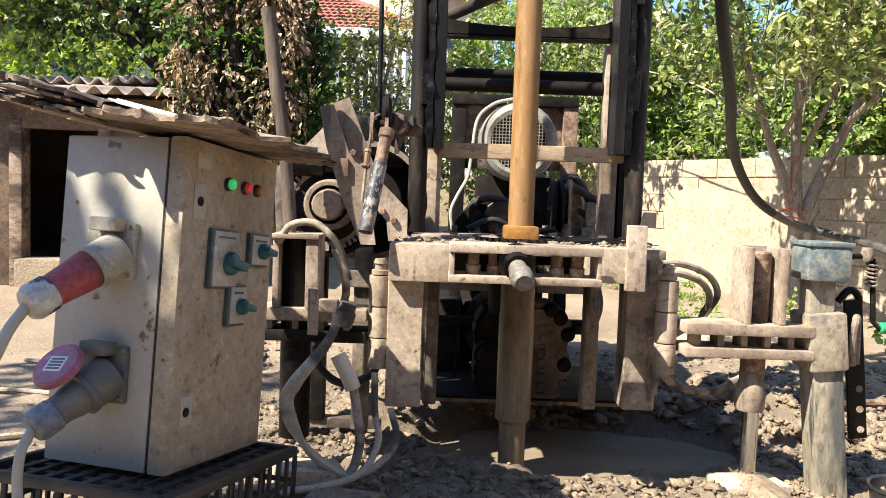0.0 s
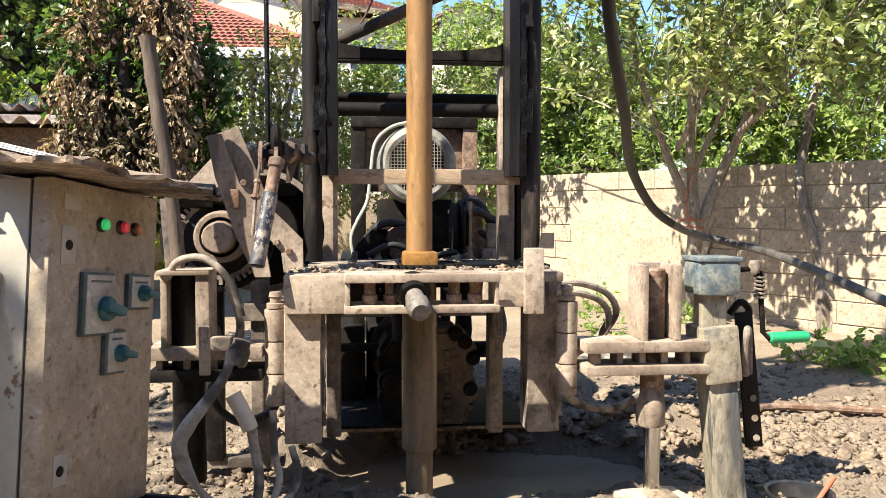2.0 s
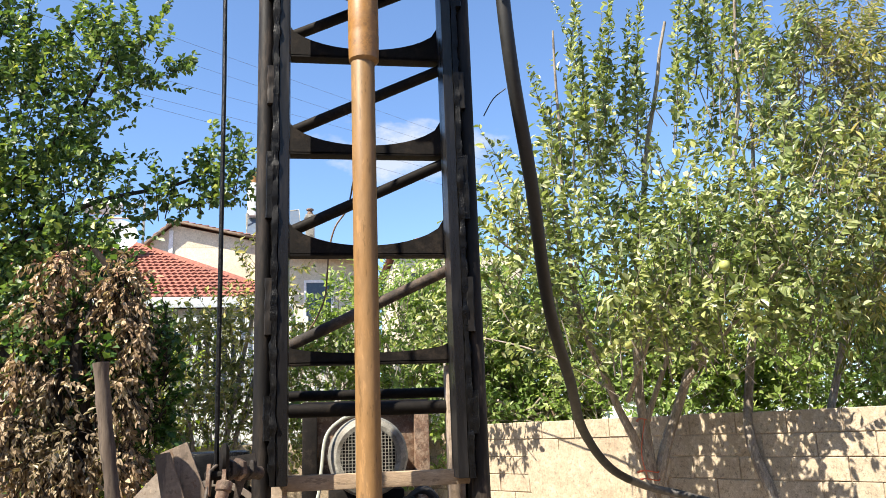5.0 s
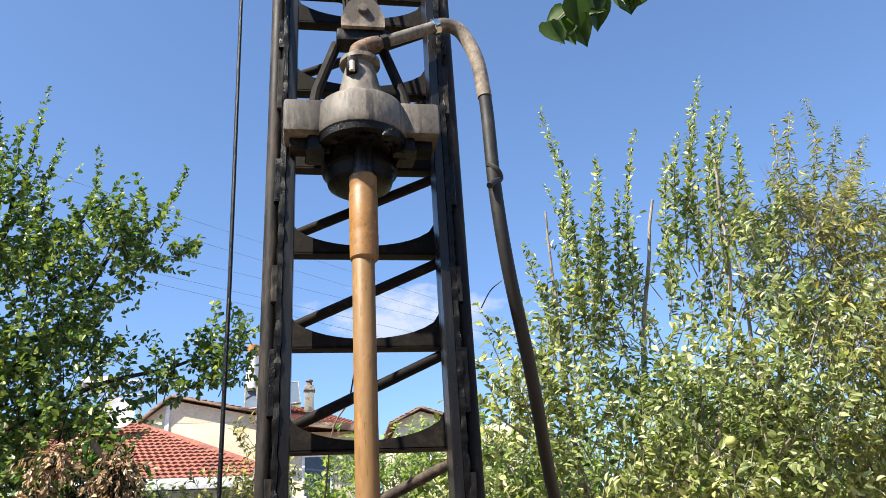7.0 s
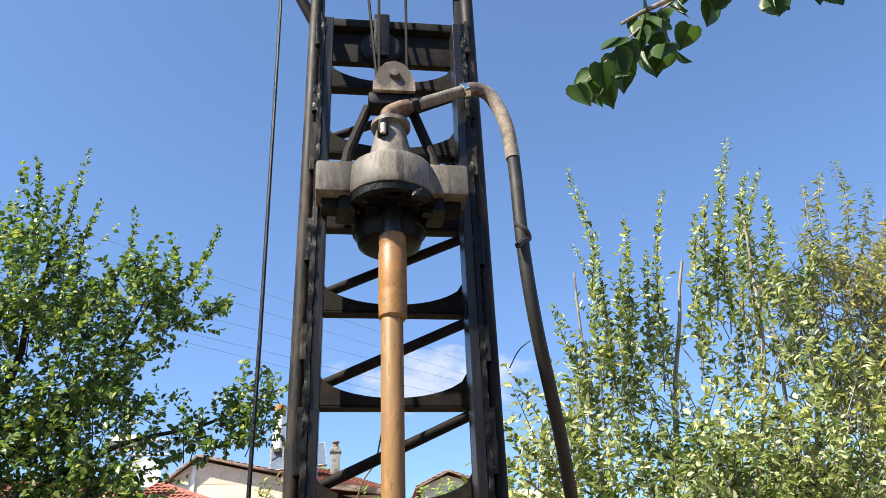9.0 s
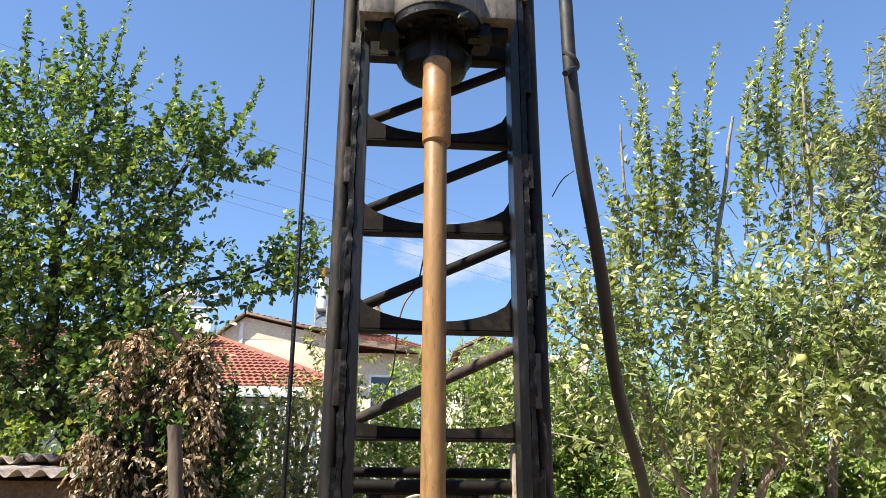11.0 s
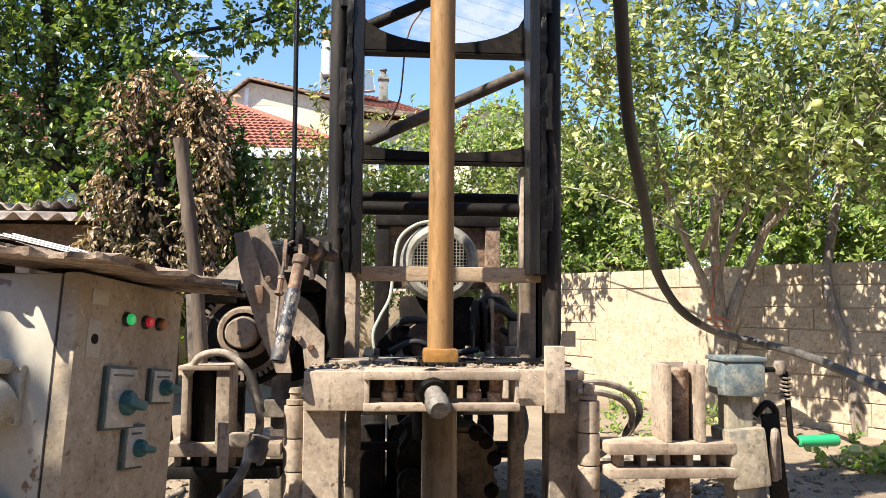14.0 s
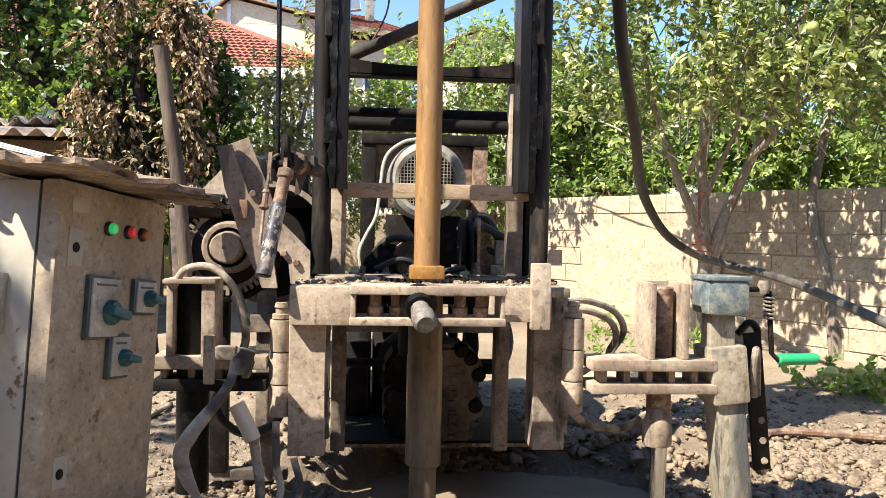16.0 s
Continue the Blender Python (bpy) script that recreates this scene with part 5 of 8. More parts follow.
# ---- winch beside the mast ----
winch = thing("winch", (-0.38, 2.85, 0.45), "dusty steel winch with a toothed brake drum and arm plates", "winch")
part("drum_flange", lathe((-0.395, 2.86, 0.835), (0, -1, 0), [(-0.02, 0.10), (-0.02, 0.168), (0.0, 0.175), (0.045, 0.175), (0.05, 0.160), (0.03, 0.150), (0.0, 0.10)], 44, False), "dark_steel", winch)
bm = bmesh.new()
for k in range(44):
    an = 2 * math.pi * k / 44
    c = Vector((-0.395 + 0.142 * math.cos(an), 2.825, 0.835 + 0.142 * math.sin(an)))
    add_box(bm, c - Vector((0.010, 0.018, 0.006)), c + Vector((0.010, 0.018, 0.006)), 0, Matrix.Rotation(-an, 3, "Y"))
add_lathe(bm, (-0.395, 2.845, 0.835), (0, -1, 0), [(0, 0.10), (0, 0.135), (0.035, 0.135), (0.035, 0.10)], 44)
part("ratchet_ring", bm, "dusty_steel", winch)
part("drum_disc", lathe((-0.395, 2.83, 0.835), (0, -1, 0), [(0, 0.125), (0.02, 0.12), (0.03, 0.09), (0.035, 0.085)], 36), "dark_steel", winch)
part("bearing_ring", lathe((-0.385, 2.80, 0.845), (0, -1, 0), [(0, 0.088), (0.055, 0.085), (0.06, 0.078), (0.06, 0.066), (0.0, 0.064)], 36, False), "mud_steel", winch)
part("hub_nut", lathe((-0.385, 2.78, 0.845), (0, -1, 0), [(0, 0.06), (0.05, 0.052), (0.09, 0.05), (0.10, 0.045), (0.101, 0.008), (0.095, 0.006)], 14), "mud_steel", winch)
part("rope_drum", lathe((-0.27, 3.12, 0.86), (0, -1, 0), [(0, 0.21), (0.02, 0.22), (0.05, 0.22), (0.055, 0.20), (0.06, 0.12), (0.20, 0.12)], 44), "dark_steel", winch)
part("drum_rim", lathe((-0.27, 2.96, 0.86), (0, -1, 0), [(0, 0.195), (0, 0.215), (0.03, 0.215), (0.03, 0.195), (0, 0.195)], 44, False), "dusty_steel", winch)
bm = plate([(-0.416, 1.169), (-0.372, 1.177), (-0.315, 1.019), (-0.264, 0.983), (-0.159, 0.882), (-0.116, 0.837), (-0.115, 0.732), (-0.177, 0.732), (-0.185, 0.799), (-0.242, 0.863), (-0.219, 0.717), (-0.268, 0.717), (-0.333, 0.862), (-0.391, 1.037)], 2.70, 0.022)
part("arm_plate", bm, "mud_steel", winch)
part("arm_flange", add_beam(bmesh.new(), (-0.365, 2.75, 1.19), (-0.27, 2.75, 0.95), 0.012, 0.09), "mud_steel", winch)
part("guard_plate", plate([(-0.53, 1.02), (-0.40, 1.16), (-0.36, 1.16), (-0.36, 1.0), (-0.45, 0.98)], 2.94, 0.015), "mud_steel", winch)
part("dark_casing", boxes(((-0.40, 2.98, 0.98), (-0.15, 3.15, 1.17)), bevel=0.02), "greasy_black", winch)
part("brake_cylinder", lathe((-0.56, 2.80, 0.985), (1, 0, -0.05), [(0, 0.02), (0.03, 0.02), (0.035, 0.042), (0.15, 0.042), (0.155, 0.03), (0.19, 0.026)], 18), "greasy_black", winch)
part("brake_lever", add_beam(bmesh.new(), (-0.56, 2.76, 0.97), (-0.54, 2.76, 0.66), 0.03, 0.03), "dusty_steel", winch)
part("brake_band", tube(smooth_path([(-0.395 + 0.19 * math.cos(a_), 2.83, 0.835 + 0.19 * math.sin(a_)) for a_ in [1.9 + 0.25 * i for i in range(11)]], 3), 0.011, 8), "dark_steel", winch)
part("name_plate", boxes(((-0.345, 2.685, 0.94), (-0.315, 2.70, 1.0)), bevel=0.004), "rust_steel", winch, "small cast plate with worn raised marks")
for x, z in ((-0.20, 0.83), (-0.16, 0.80), (-0.30, 1.02), (-0.15, 0.74)):
    part("bolt", add_bolt(bmesh.new(), (x, 2.70, z), (0, -1, 0), 0.012, 0.012), "rust_steel", winch)
part("support_leg", boxes(((-0.30, 2.82, 0.05), (-0.24, 2.88, 0.70)), bevel=0.006), "dusty_steel", winch)
part("support_leg", boxes(((-0.47, 2.92, 0.05), (-0.41, 2.98, 0.75)), bevel=0.006), "dark_steel", winch)
for lo, hi in (((-0.50, 2.93, 0.02), (-0.20, 2.98, 0.06)), ((-0.32, 2.80, 0.56), (-0.05, 2.88, 0.62))):
    part("base_beam", boxes((lo, hi), bevel=0.006), "dusty_steel", winch)

lever = thing("brake_handle", (-0.21, 2.48, 0.9), "long paint-worn tube lever hinged beside the mast", "lever")
part("tube", lathe((-0.228, 2.42, 0.775), (0.054, 0.10, 0.33), [(0.0, 0.018), (-0.002, 0.0225), (0.12, 0.0225), (0.215, 0.0225), (0.22, 0.02)], 20), "chipped_tube", lever, "white and black chipped paint")
# Black disc on the capped end imitates the dark inside of an open tube.
part("tube_mouth_shade", lathe((-0.2285, 2.418, 0.771), (0.054, 0.10, 0.33), [(0, 0.0175), (0.002, 0.0175)], 16), "greasy_black", lever)
for x0 in (-0.232, -0.186):
    part("clevis", add_prism(bmesh.new(), [(2.50, 1.05), (2.545, 1.045), (2.575, 1.10), (2.565, 1.135), (2.53, 1.14), (2.505, 1.10)], 0.011, Matrix(((0, 0, 1, x0), (1, 0, 0, 0), (0, 1, 0, 0), (0, 0, 0, 1)))), "rust_steel", lever)
part("clevis_pin", lathe((-0.24, 2.545, 1.105), (1, 0, 0), [(0, 0.010), (0.004, 0.014), (0.07, 0.014), (0.074, 0.009)], 10), "dark_steel", lever)
part("rod_socket", lathe((-0.196, 2.48, 0.972), (0.054, 0.10, 0.33), [(0, 0.019), (0.09, 0.019), (0.095, 0.024), (0.12, 0.024), (0.125, 0.014)], 16), "rust_steel", lever)
part("sprocket", lathe((-0.20, 2.56, 1.15), (1, 0.1, 0), [(0, 0.03), (0.01, 0.05), (0.02, 0.05), (0.03, 0.03)], 18), "dark_steel", lever)
part("link_rod", tube([(-0.244, 2.46, 0.86), (-0.236, 2.48, 0.98), (-0.222, 2.52, 1.12), (-0.205, 2.55, 1.135)], 0.005, 8), "dusty_steel", lever)
part("turnbuckle", lathe((-0.238, 2.478, 0.965), (0.01, 0.03, 0.1), [(0, 0.008), (0.004, 0.014), (0.012, 0.014), (0.014, 0.009), (0.05, 0.009), (0.052, 0.012), (0.062, 0.010)], 8), "rust_steel", lever)
part("pivot_arm", tube([(-0.21, 2.57, 1.12), (-0.15, 2.64, 1.115), (-0.09, 2.72, 1.10)], 0.022, 12), "rust_dark", lever)
for k in range(3):
    part("rod_nut", lathe((-0.185 + 0.028 * k, 2.60 + 0.034 * k, 1.118), (0.06, 0.07, -0.01), [(0, 0.03), (0.002, 0.036), (0.018, 0.036), (0.02, 0.03)], 6), "rust_steel" if k % 2 else "rust_dark", lever)
part("bracket", plate([(-0.185, 1.155), (-0.10, 1.165), (-0.095, 1.12), (-0.13, 1.08), (-0.15, 1.02), (-0.165, 1.02), (-0.16, 1.09)], 2.66, 0.014), "rust_dark", lever)

solo("wooden_pole", tube(smooth_path([(-0.47, 2.58, 0.60), (-0.50, 2.58, 0.98), (-0.54, 2.585, 1.25), (-0.567, 2.59, 1.455)], 5), 0.021, 14, True, [0.019 + 0.003 * (i % 3 == 0) + 0.003 * i / 15 for i in range(16)]), "pole_wood", (-0.5, 2.58, 0.6), "grey weathered round wooden pole beside the winch", "pole")

# ---- outriggers ----
def hinge(parent, x, y, z0, z1, r):
    h = z1 - z0
    for k in range(3):
        a0, a1 = z0 + h * (k / 3) * 0.86, z0 + h * ((k + 1) / 3) * 0.86 - 0.004
        part("hinge_barrel", lathe((x, y, a0), (0, 0, 1), [(0, r * 0.97), (0.004, r), (a1 - a0 - 0.004, r), (a1 - a0, r * 0.97)], 22), "mud_steel", parent)
    part("hinge_pin", lathe((x, y, z0 + h * 0.86), (0, 0, 1), [(0, r * 0.8), (h * 0.04, r * 0.8), (h * 0.045, r * 0.5), (h * 0.09, r * 0.5), (h * 0.10, r * 0.62), (h * 0.14, r * 0.5)], 16), "mud_steel", parent)


out_r = thing("outrigger", (0.95, 2.52, 0.02), "swung-out mud-caked outrigger arm with a chrome jack rod", "outrigger", "outriggers")
hinge(out_r, 0.716, 2.53, 0.355, 0.70, 0.034)
for z0, z1 in ((0.495, 0.53), (0.425, 0.455)):
    part("arm_bar", boxes(((0.755, 2.44, z0), (1.15, 2.58, z1)), bevel=0.006), "mud_steel", out_r)
for k in range(5):
    x = 0.79 + 0.072 * k
    part("arm_rib", boxes(((x, 2.47, 0.455), (x + 0.02, 2.55, 0.495)), bevel=0.003), "mud_steel", out_r)
part("channel_flange", boxes(((0.936, 2.45, 0.53), (0.954, 2.60, 0.765)), bevel=0.006), "mud_steel", out_r)
part("channel_flange", boxes(((1.04, 2.45, 0.53), (1.06, 2.60, 0.765)), bevel=0.006), "mud_steel", out_r)
part("channel_back", boxes(((0.952, 2.585, 0.53), (1.042, 2.60, 0.765)), bevel=0.003), "dusty_steel", out_r)
part("jack_tube", lathe((0.996, 2.53, 0.34), (0, 0, 1), [(0, 0.038), (0.405, 0.038), (0.41, 0.034)], 24), "rust_steel", out_r)
part("jack_collar", lathe((0.99, 2.52, 0.25), (0, 0, 1), [(0, 0.042), (0.01, 0.046), (0.07, 0.045), (0.10, 0.034), (0.12, 0.03)], 24), "mud_steel", out_r)
part("jack_rod", lathe((0.996, 2.52, 0.02), (0, 0, 1), [(0, 0.026), (0.25, 0.026)], 24), "chrome", out_r, "wet chrome piston rod")

out_l = thing("outrigger", (-0.42, 2.56, 0.05), "folded outrigger arm with hanging hoses beside the mast", "outrigger", "outriggers")
hinge(out_l, -0.188, 2.54, 0.34, 0.685, 0.034)
for z0, z1 in ((0.485, 0.525), (0.42, 0.455)):
    part("arm_bar", boxes(((-0.56, 2.50, z0), (-0.225, 2.64, z1)), bevel=0.006), "mud_steel" if z0 > 0.45 else "dark_steel", out_l)
for k in range(4):
    x = -0.54 + 0.08 * k
    part("arm_rib", boxes(((x, 2.52, 0.455), (x + 0.02, 2.6, 0.485)), bevel=0.003), "mud_steel", out_l)
part("channel_flange", boxes(((-0.52, 2.50, 0.525), (-0.50, 2.66, 0.745)), bevel=0.005), "mud_steel", out_l)
part("channel_flange", boxes(((-0.415, 2.48, 0.525), (-0.375, 2.62, 0.75)), bevel=0.005), "mud_steel", out_l)
part("channel_lid", boxes(((-0.525, 2.47, 0.742), (-0.372, 2.64, 0.756)), bevel=0.005), "mud_steel", out_l)
part("channel_back", boxes(((-0.50, 2.64, 0.525), (-0.41, 2.66, 0.745)), bevel=0.003), "dark_steel", out_l)
part("jack_tube", lathe((-0.455, 2.58, 0.10), (0, 0, 1), [(0, 0.05), (0.65, 0.05)], 24), "greasy_black", out_l)

# crank jack on the right arm: it leans a little
jk = thing("crank_jack", (1.25, 2.52, -0.02), "square-tube screw jack with a scuffed blue-grey cap and crank", "jack")
LEANJ = Matrix.Translation((1.19, 2.5, 0.5)) @ Matrix.Rotation(radians(-6.0), 4, "Y") @ Matrix.Translation((-1.19, -2.5, -0.5))


def leaned(bm, turn=LEANJ):
    bmesh.ops.transform(bm, matrix=turn, verts=bm.verts[:])
    return bm


part("lower_tube", leaned(boxes(((1.146, 2.46, -0.06), (1.240, 2.57, 0.40)), bevel=0.012)), "jack_white", jk, "worn white paint over bare steel")
part("foot_tube", leaned(boxes(((1.15, 2.468, -0.12), (1.235, 2.56, 0.06)), bevel=0.010)), "mud_steel", jk)
part("sleeve", leaned(boxes(((1.132, 2.442, 0.392), (1.250, 2.59, 0.572)), bevel=0.012)), "jack_grey", jk)
part("neck", boxes(((1.136, 2.47, 0.56), (1.216, 2.55, 0.672)), bevel=0.008), "jack_white", jk)
part("cap", boxes(((1.108, 2.43, 0.668), (1.244, 2.57, 0.782)), bevel=0.022), "jack_blue", jk, "scuffed blue-grey gear cap")
part("cap_lid", boxes(((1.106, 2.428, 0.776), (1.246, 2.572, 0.790)), bevel=0.004), "jack_blue", jk)
part("side_plate", leaned(boxes(((1.268, 2.50, 0.16), (1.325, 2.515, 0.60)), bevel=0.006)), "greasy_black", jk)
for z in (0.19, 0.255, 0.32):
    part("plate_hole", leaned(lathe((1.303, 2.499, z), (0, -1, 0), [(0, 0.011), (0.003, 0.011)], 14)), "mud_steel", jk)
part("pull_ring", leaned(tube(smooth_path([(1.28, 2.49, 0.40), (1.275, 2.47, 0.48), (1.28, 2.46, 0.53), (1.29, 2.47, 0.55), (1.30, 2.49, 0.52), (1.295, 2.5, 0.40)], 5), 0.012, 10)), "dusty_steel", jk)
part("lock_lever", tube(smooth_path([(1.25, 2.53, 0.60), (1.28, 2.52, 0.64), (1.31, 2.52, 0.62), (1.31, 2.52, 0.58)], 4), 0.012, 8), "greasy_black", jk)
crank = part("crank_arm", tube([(1.25, 2.5, 0.745), (1.318, 2.5, 0.75), (1.335, 2.5, 0.74), (1.35, 2.5, 0.545), (1.37, 2.5, 0.525), (1.50, 2.5, 0.528)], 0.0085, 10), "dark_steel", jk)
part("crank_knob", lathe((1.318, 2.5, 0.735), (0, 0, 1), [(0, 0.016), (0.02, 0.022), (0.04, 0.016)], 12), "dusty_steel", crank)
part("spring", tube([(1.336 + 0.015 * math.cos(k * 0.9), 2.5 + 0.015 * math.sin(k * 0.9), 0.73 - k * 0.0018) for k in range(44)], 0.004, 6), "dusty_steel", crank)
part("grip", lathe((1.372, 2.5, 0.526), (1, 0, 0.02), [(0, 0.014), (0.004, 0.018), (0.12, 0.019), (0.13, 0.016)], 12), "green_plastic", crank, "bright green plastic grip")

# hydraulic hoses at the right of the frame
for pts, r in (([(0.70, 2.62, 0.665), (0.79, 2.65, 0.66), (0.88, 2.70, 0.625), (0.915, 2.73, 0.56), (0.88, 2.78, 0.48), (0.82, 2.80, 0.43)], 0.0115),
               ([(0.70, 2.64, 0.69), (0.80, 2.68, 0.69), (0.91, 2.74, 0.65), (0.955, 2.77, 0.58), (0.92, 2.80, 0.50)], 0.0115),
               ([(0.72, 2.66, 0.35), (0.82, 2.72, 0.27), (0.95, 2.75, 0.25), (1.05, 2.75, 0.30)], 0.014)):
    solo("hydraulic_hose", tube(smooth_path(pts, 7), r, 10), "dusty_hose", pts[0], "dusty rubber hydraulic hose curving from the frame", "hose", "hydraulic hoses")

# hoses and levers at the left
for pts, r, mt, lab in (
        ([(-0.30, 2.42, 0.52), (-0.33, 2.40, 0.44), (-0.42, 2.38, 0.32), (-0.445, 2.38, 0.26), (-0.42, 2.38, 0.18), (-0.36, 2.38, 0.10), (-0.26, 2.38, 0.03)], 0.018, "canvas", "flattened dusty canvas hose hanging in a loop"),
        ([(-0.25, 2.42, 0.30), (-0.235, 2.41, 0.22), (-0.225, 2.40, 0.15), (-0.235, 2.39, 0.08), (-0.26, 2.38, 0.035)], 0.0145, "dusty_hose", "black rubber hose hanging down to the mud"),
        ([(-0.19, 2.46, 0.34), (-0.185, 2.44, 0.22), (-0.17, 2.42, 0.14), (-0.21, 2.38, 0.06), (-0.30, 2.33, 0.03), (-0.45, 2.28, 0.02)], 0.011, "canvas", "thin muddy hose lying on the ground"),
        ([(-0.14, 2.50, 0.22), (-0.12, 2.48, 0.12), (-0.19, 2.42, 0.05), (-0.32, 2.36, 0.025), (-0.6, 2.3, 0.02)], 0.011, "canvas", "thin muddy hose lying on the ground"),
        ([(-0.50, 2.50, 0.73), (-0.46, 2.48, 0.785), (-0.38, 2.47, 0.79), (-0.31, 2.47, 0.72), (-0.28, 2.48, 0.62)], 0.011, "dusty_hose", "dusty hose arching over the winch"),
        ([(-0.34, 2.60, 0.70), (-0.31, 2.58, 0.64), (-0.30, 2.58, 0.56), (-0.33, 2.58, 0.48)], 0.013, "dusty_hose", "dusty hose bent beside the outrigger"),
        ([(-0.42, 2.72, 0.42), (-0.40, 2.72, 0.30), (-0.32, 2.72, 0.24), (-0.22, 2.70, 0.28), (-0.19, 2.68, 0.36)], 0.014, "rubber", "black hose sagging behind the outrigger")):
    line = smooth_path(pts, 7)
    bm = tube(line, r, 12)
    if "flattened" in lab:
        for i, v in enumerate(bm.verts):
            c = line[min(i // 12, len(line) - 1)]
            d = v.co - c
            a_ = 0.5 + 0.9 * math.sin(i // 12 * 0.22)
            flat = Vector((math.sin(a_), math.cos(a_), 0.2)).normalized()
            crease = 0.15 * noise.noise(Vector((i // 12 * 0.9, i % 12, 2)))
            v.co = c + (d - flat * d.dot(flat) * 0.62) * (1.25 + crease)
    solo("hose", bm, mt, pts[0], lab, "hose", "hoses beside the mast")
ctl = thing("hose_fitting", (-0.29, 2.43, 0.42), "dusty hose fittings and a flat handle on the outrigger arm", "fitting")
part("flat_handle", boxes(((-0.392, 2.40, 0.46), (-0.36, 2.415, 0.60)), bevel=0.008), "mud_steel", ctl)
part("collar", lathe((-0.29, 2.42, 0.49), (0.25, 0, 0.9), [(0, 0.03), (0.04, 0.032), (0.05, 0.026), (0.07, 0.026)], 14), "dusty_hose", ctl)
part("open_sleeve", tube([(-0.30, 2.42, 0.40), (-0.262, 2.41, 0.33), (-0.25, 2.41, 0.30)], 0.024, 14), "pale_sleeve", ctl, "torn pale plastic sleeve")
part("valve_block", boxes(((-0.37, 2.45, 0.52), (-0.31, 2.5, 0.56)), bevel=0.006), "dusty_steel", ctl)

# ---- control cabinet on its crate ----
BV = Vector((0.0298, 0.0995, 0.9946)).normalized()
BD = Vector((0.2836, 0.9533, -0.1038)).normalized()
BS = BV.cross(BD).normalized()
B0 = Vector((-0.577, 1.70, 0.27))
BOX = Matrix(((BD.x, BS.x, BV.x, B0.x), (BD.y, BS.y, BV.y, B0.y), (BD.z, BS.z, BV.z, B0.z), (0, 0, 0, 1)))   # u along the panel, s across the side, v up


def boxed(bm):
    bmesh.ops.transform(bm, matrix=BOX, verts=bm.verts[:])
    bmesh.ops.recalc_face_normals(bm, faces=bm.faces[:])
    return bm


cab = thing("control_cabinet", B0, "dirty cream steel electrical cabinet with switches and power sockets", "control cabinet")
part("body", boxed(boxes(((0.002, 0.052, 0), (0.402, 0.318, 0.735)), bevel=0.006)), "box_paint", cab)
door = part("door", boxed(boxes(((-0.002, 0.0, 0.0), (0.405, 0.044, 0.737)), bevel=0.006)), "box_panel", cab, "dusty beige cabinet door")
# Black strip stands in for the shadow in the seam behind the door.
part("door_seam_shade", boxed(boxes(((0.006, 0.042, 0.006), (0.396, 0.054, 0.73)), bevel=0.001)), "rubber", cab)
for u, mt, lab in ((0.169, "lamp_green", "lit green lamp"), (0.245, "lamp_red", "red push button"), (0.303, "lamp_orange", "dull orange lamp")):
    bez = part("bezel", boxed(lathe((u, 0, 0.652), (0, -1, 0), [(0, 0.0165), (0.006, 0.0165), (0.009, 0.0145)], 20)), "black_plastic", door)
    part("button", boxed(lathe((u, -0.006, 0.652), (0, -1, 0), [(0, 0.0125), (0.010, 0.0125), (0.013, 0.010), (0.014, 0.002)], 18)), mt, bez, lab)
for (u0, u1, v0, v1, ku, kv, big) in ((0.100, 0.215, 0.405, 0.545, 0.175, 0.465, 1.0), (0.272, 0.365, 0.46, 0.545, 0.325, 0.50, 0.72), (0.188, 0.268, 0.315, 0.415, 0.238, 0.362, 0.72)):
    sw = part("switch_plate", boxed(boxes(((u0, -0.012, v0), (u1, 0, v1)), bevel=0.003)), "switch_dark", door, "dark teal switch base")
    part("face_plate", boxed(boxes(((u0 + 0.008, -0.016, v0 + 0.006), (u1 - 0.004, -0.011, v1 - 0.006)), bevel=0.002)), "plate_grey", sw)
    part("dial", boxed(lathe((ku, -0.014, kv), (0, -1, 0), [(0, 0.028 * big), (0.012, 0.028 * big), (0.018, 0.024 * big)], 20)), "teal", sw)
    part("knob", boxed(add_box(bmesh.new(), (ku - 0.034 * big, -0.05, kv - 0.011 * big), (ku + 0.036 * big, -0.026, kv + 0.011 * big), 0.005, Matrix.Rotation(radians(12), 3, "Y"))), "teal", sw, "teal rotary switch handle")
    part("mark_bar", boxed(boxes(((u0 + 0.02, -0.0172, v1 - 0.022), (u1 - 0.02, -0.0155, v1 - 0.017)), bevel=0)), "switch_dark", sw)
for (u0, u1, v0, v1) in ((0.038, 0.095, 0.675, 0.708), (0.034, 0.082, 0.56, 0.64), (0.04, 0.085, 0.10, 0.165)):
    part("lock_plate", boxed(boxes(((u0, -0.002, v0), (u1, 0.001, v1)), bevel=0.0005)), "box_paint", door)
for u, v in ((0.058, 0.60), (0.060, 0.13)):
    part("lock", boxed(lathe((u, 0.001, v), (0, -1, 0), [(0, 0.011), (0.005, 0.011), (0.006, 0.004)], 14)), "dark_steel", door)

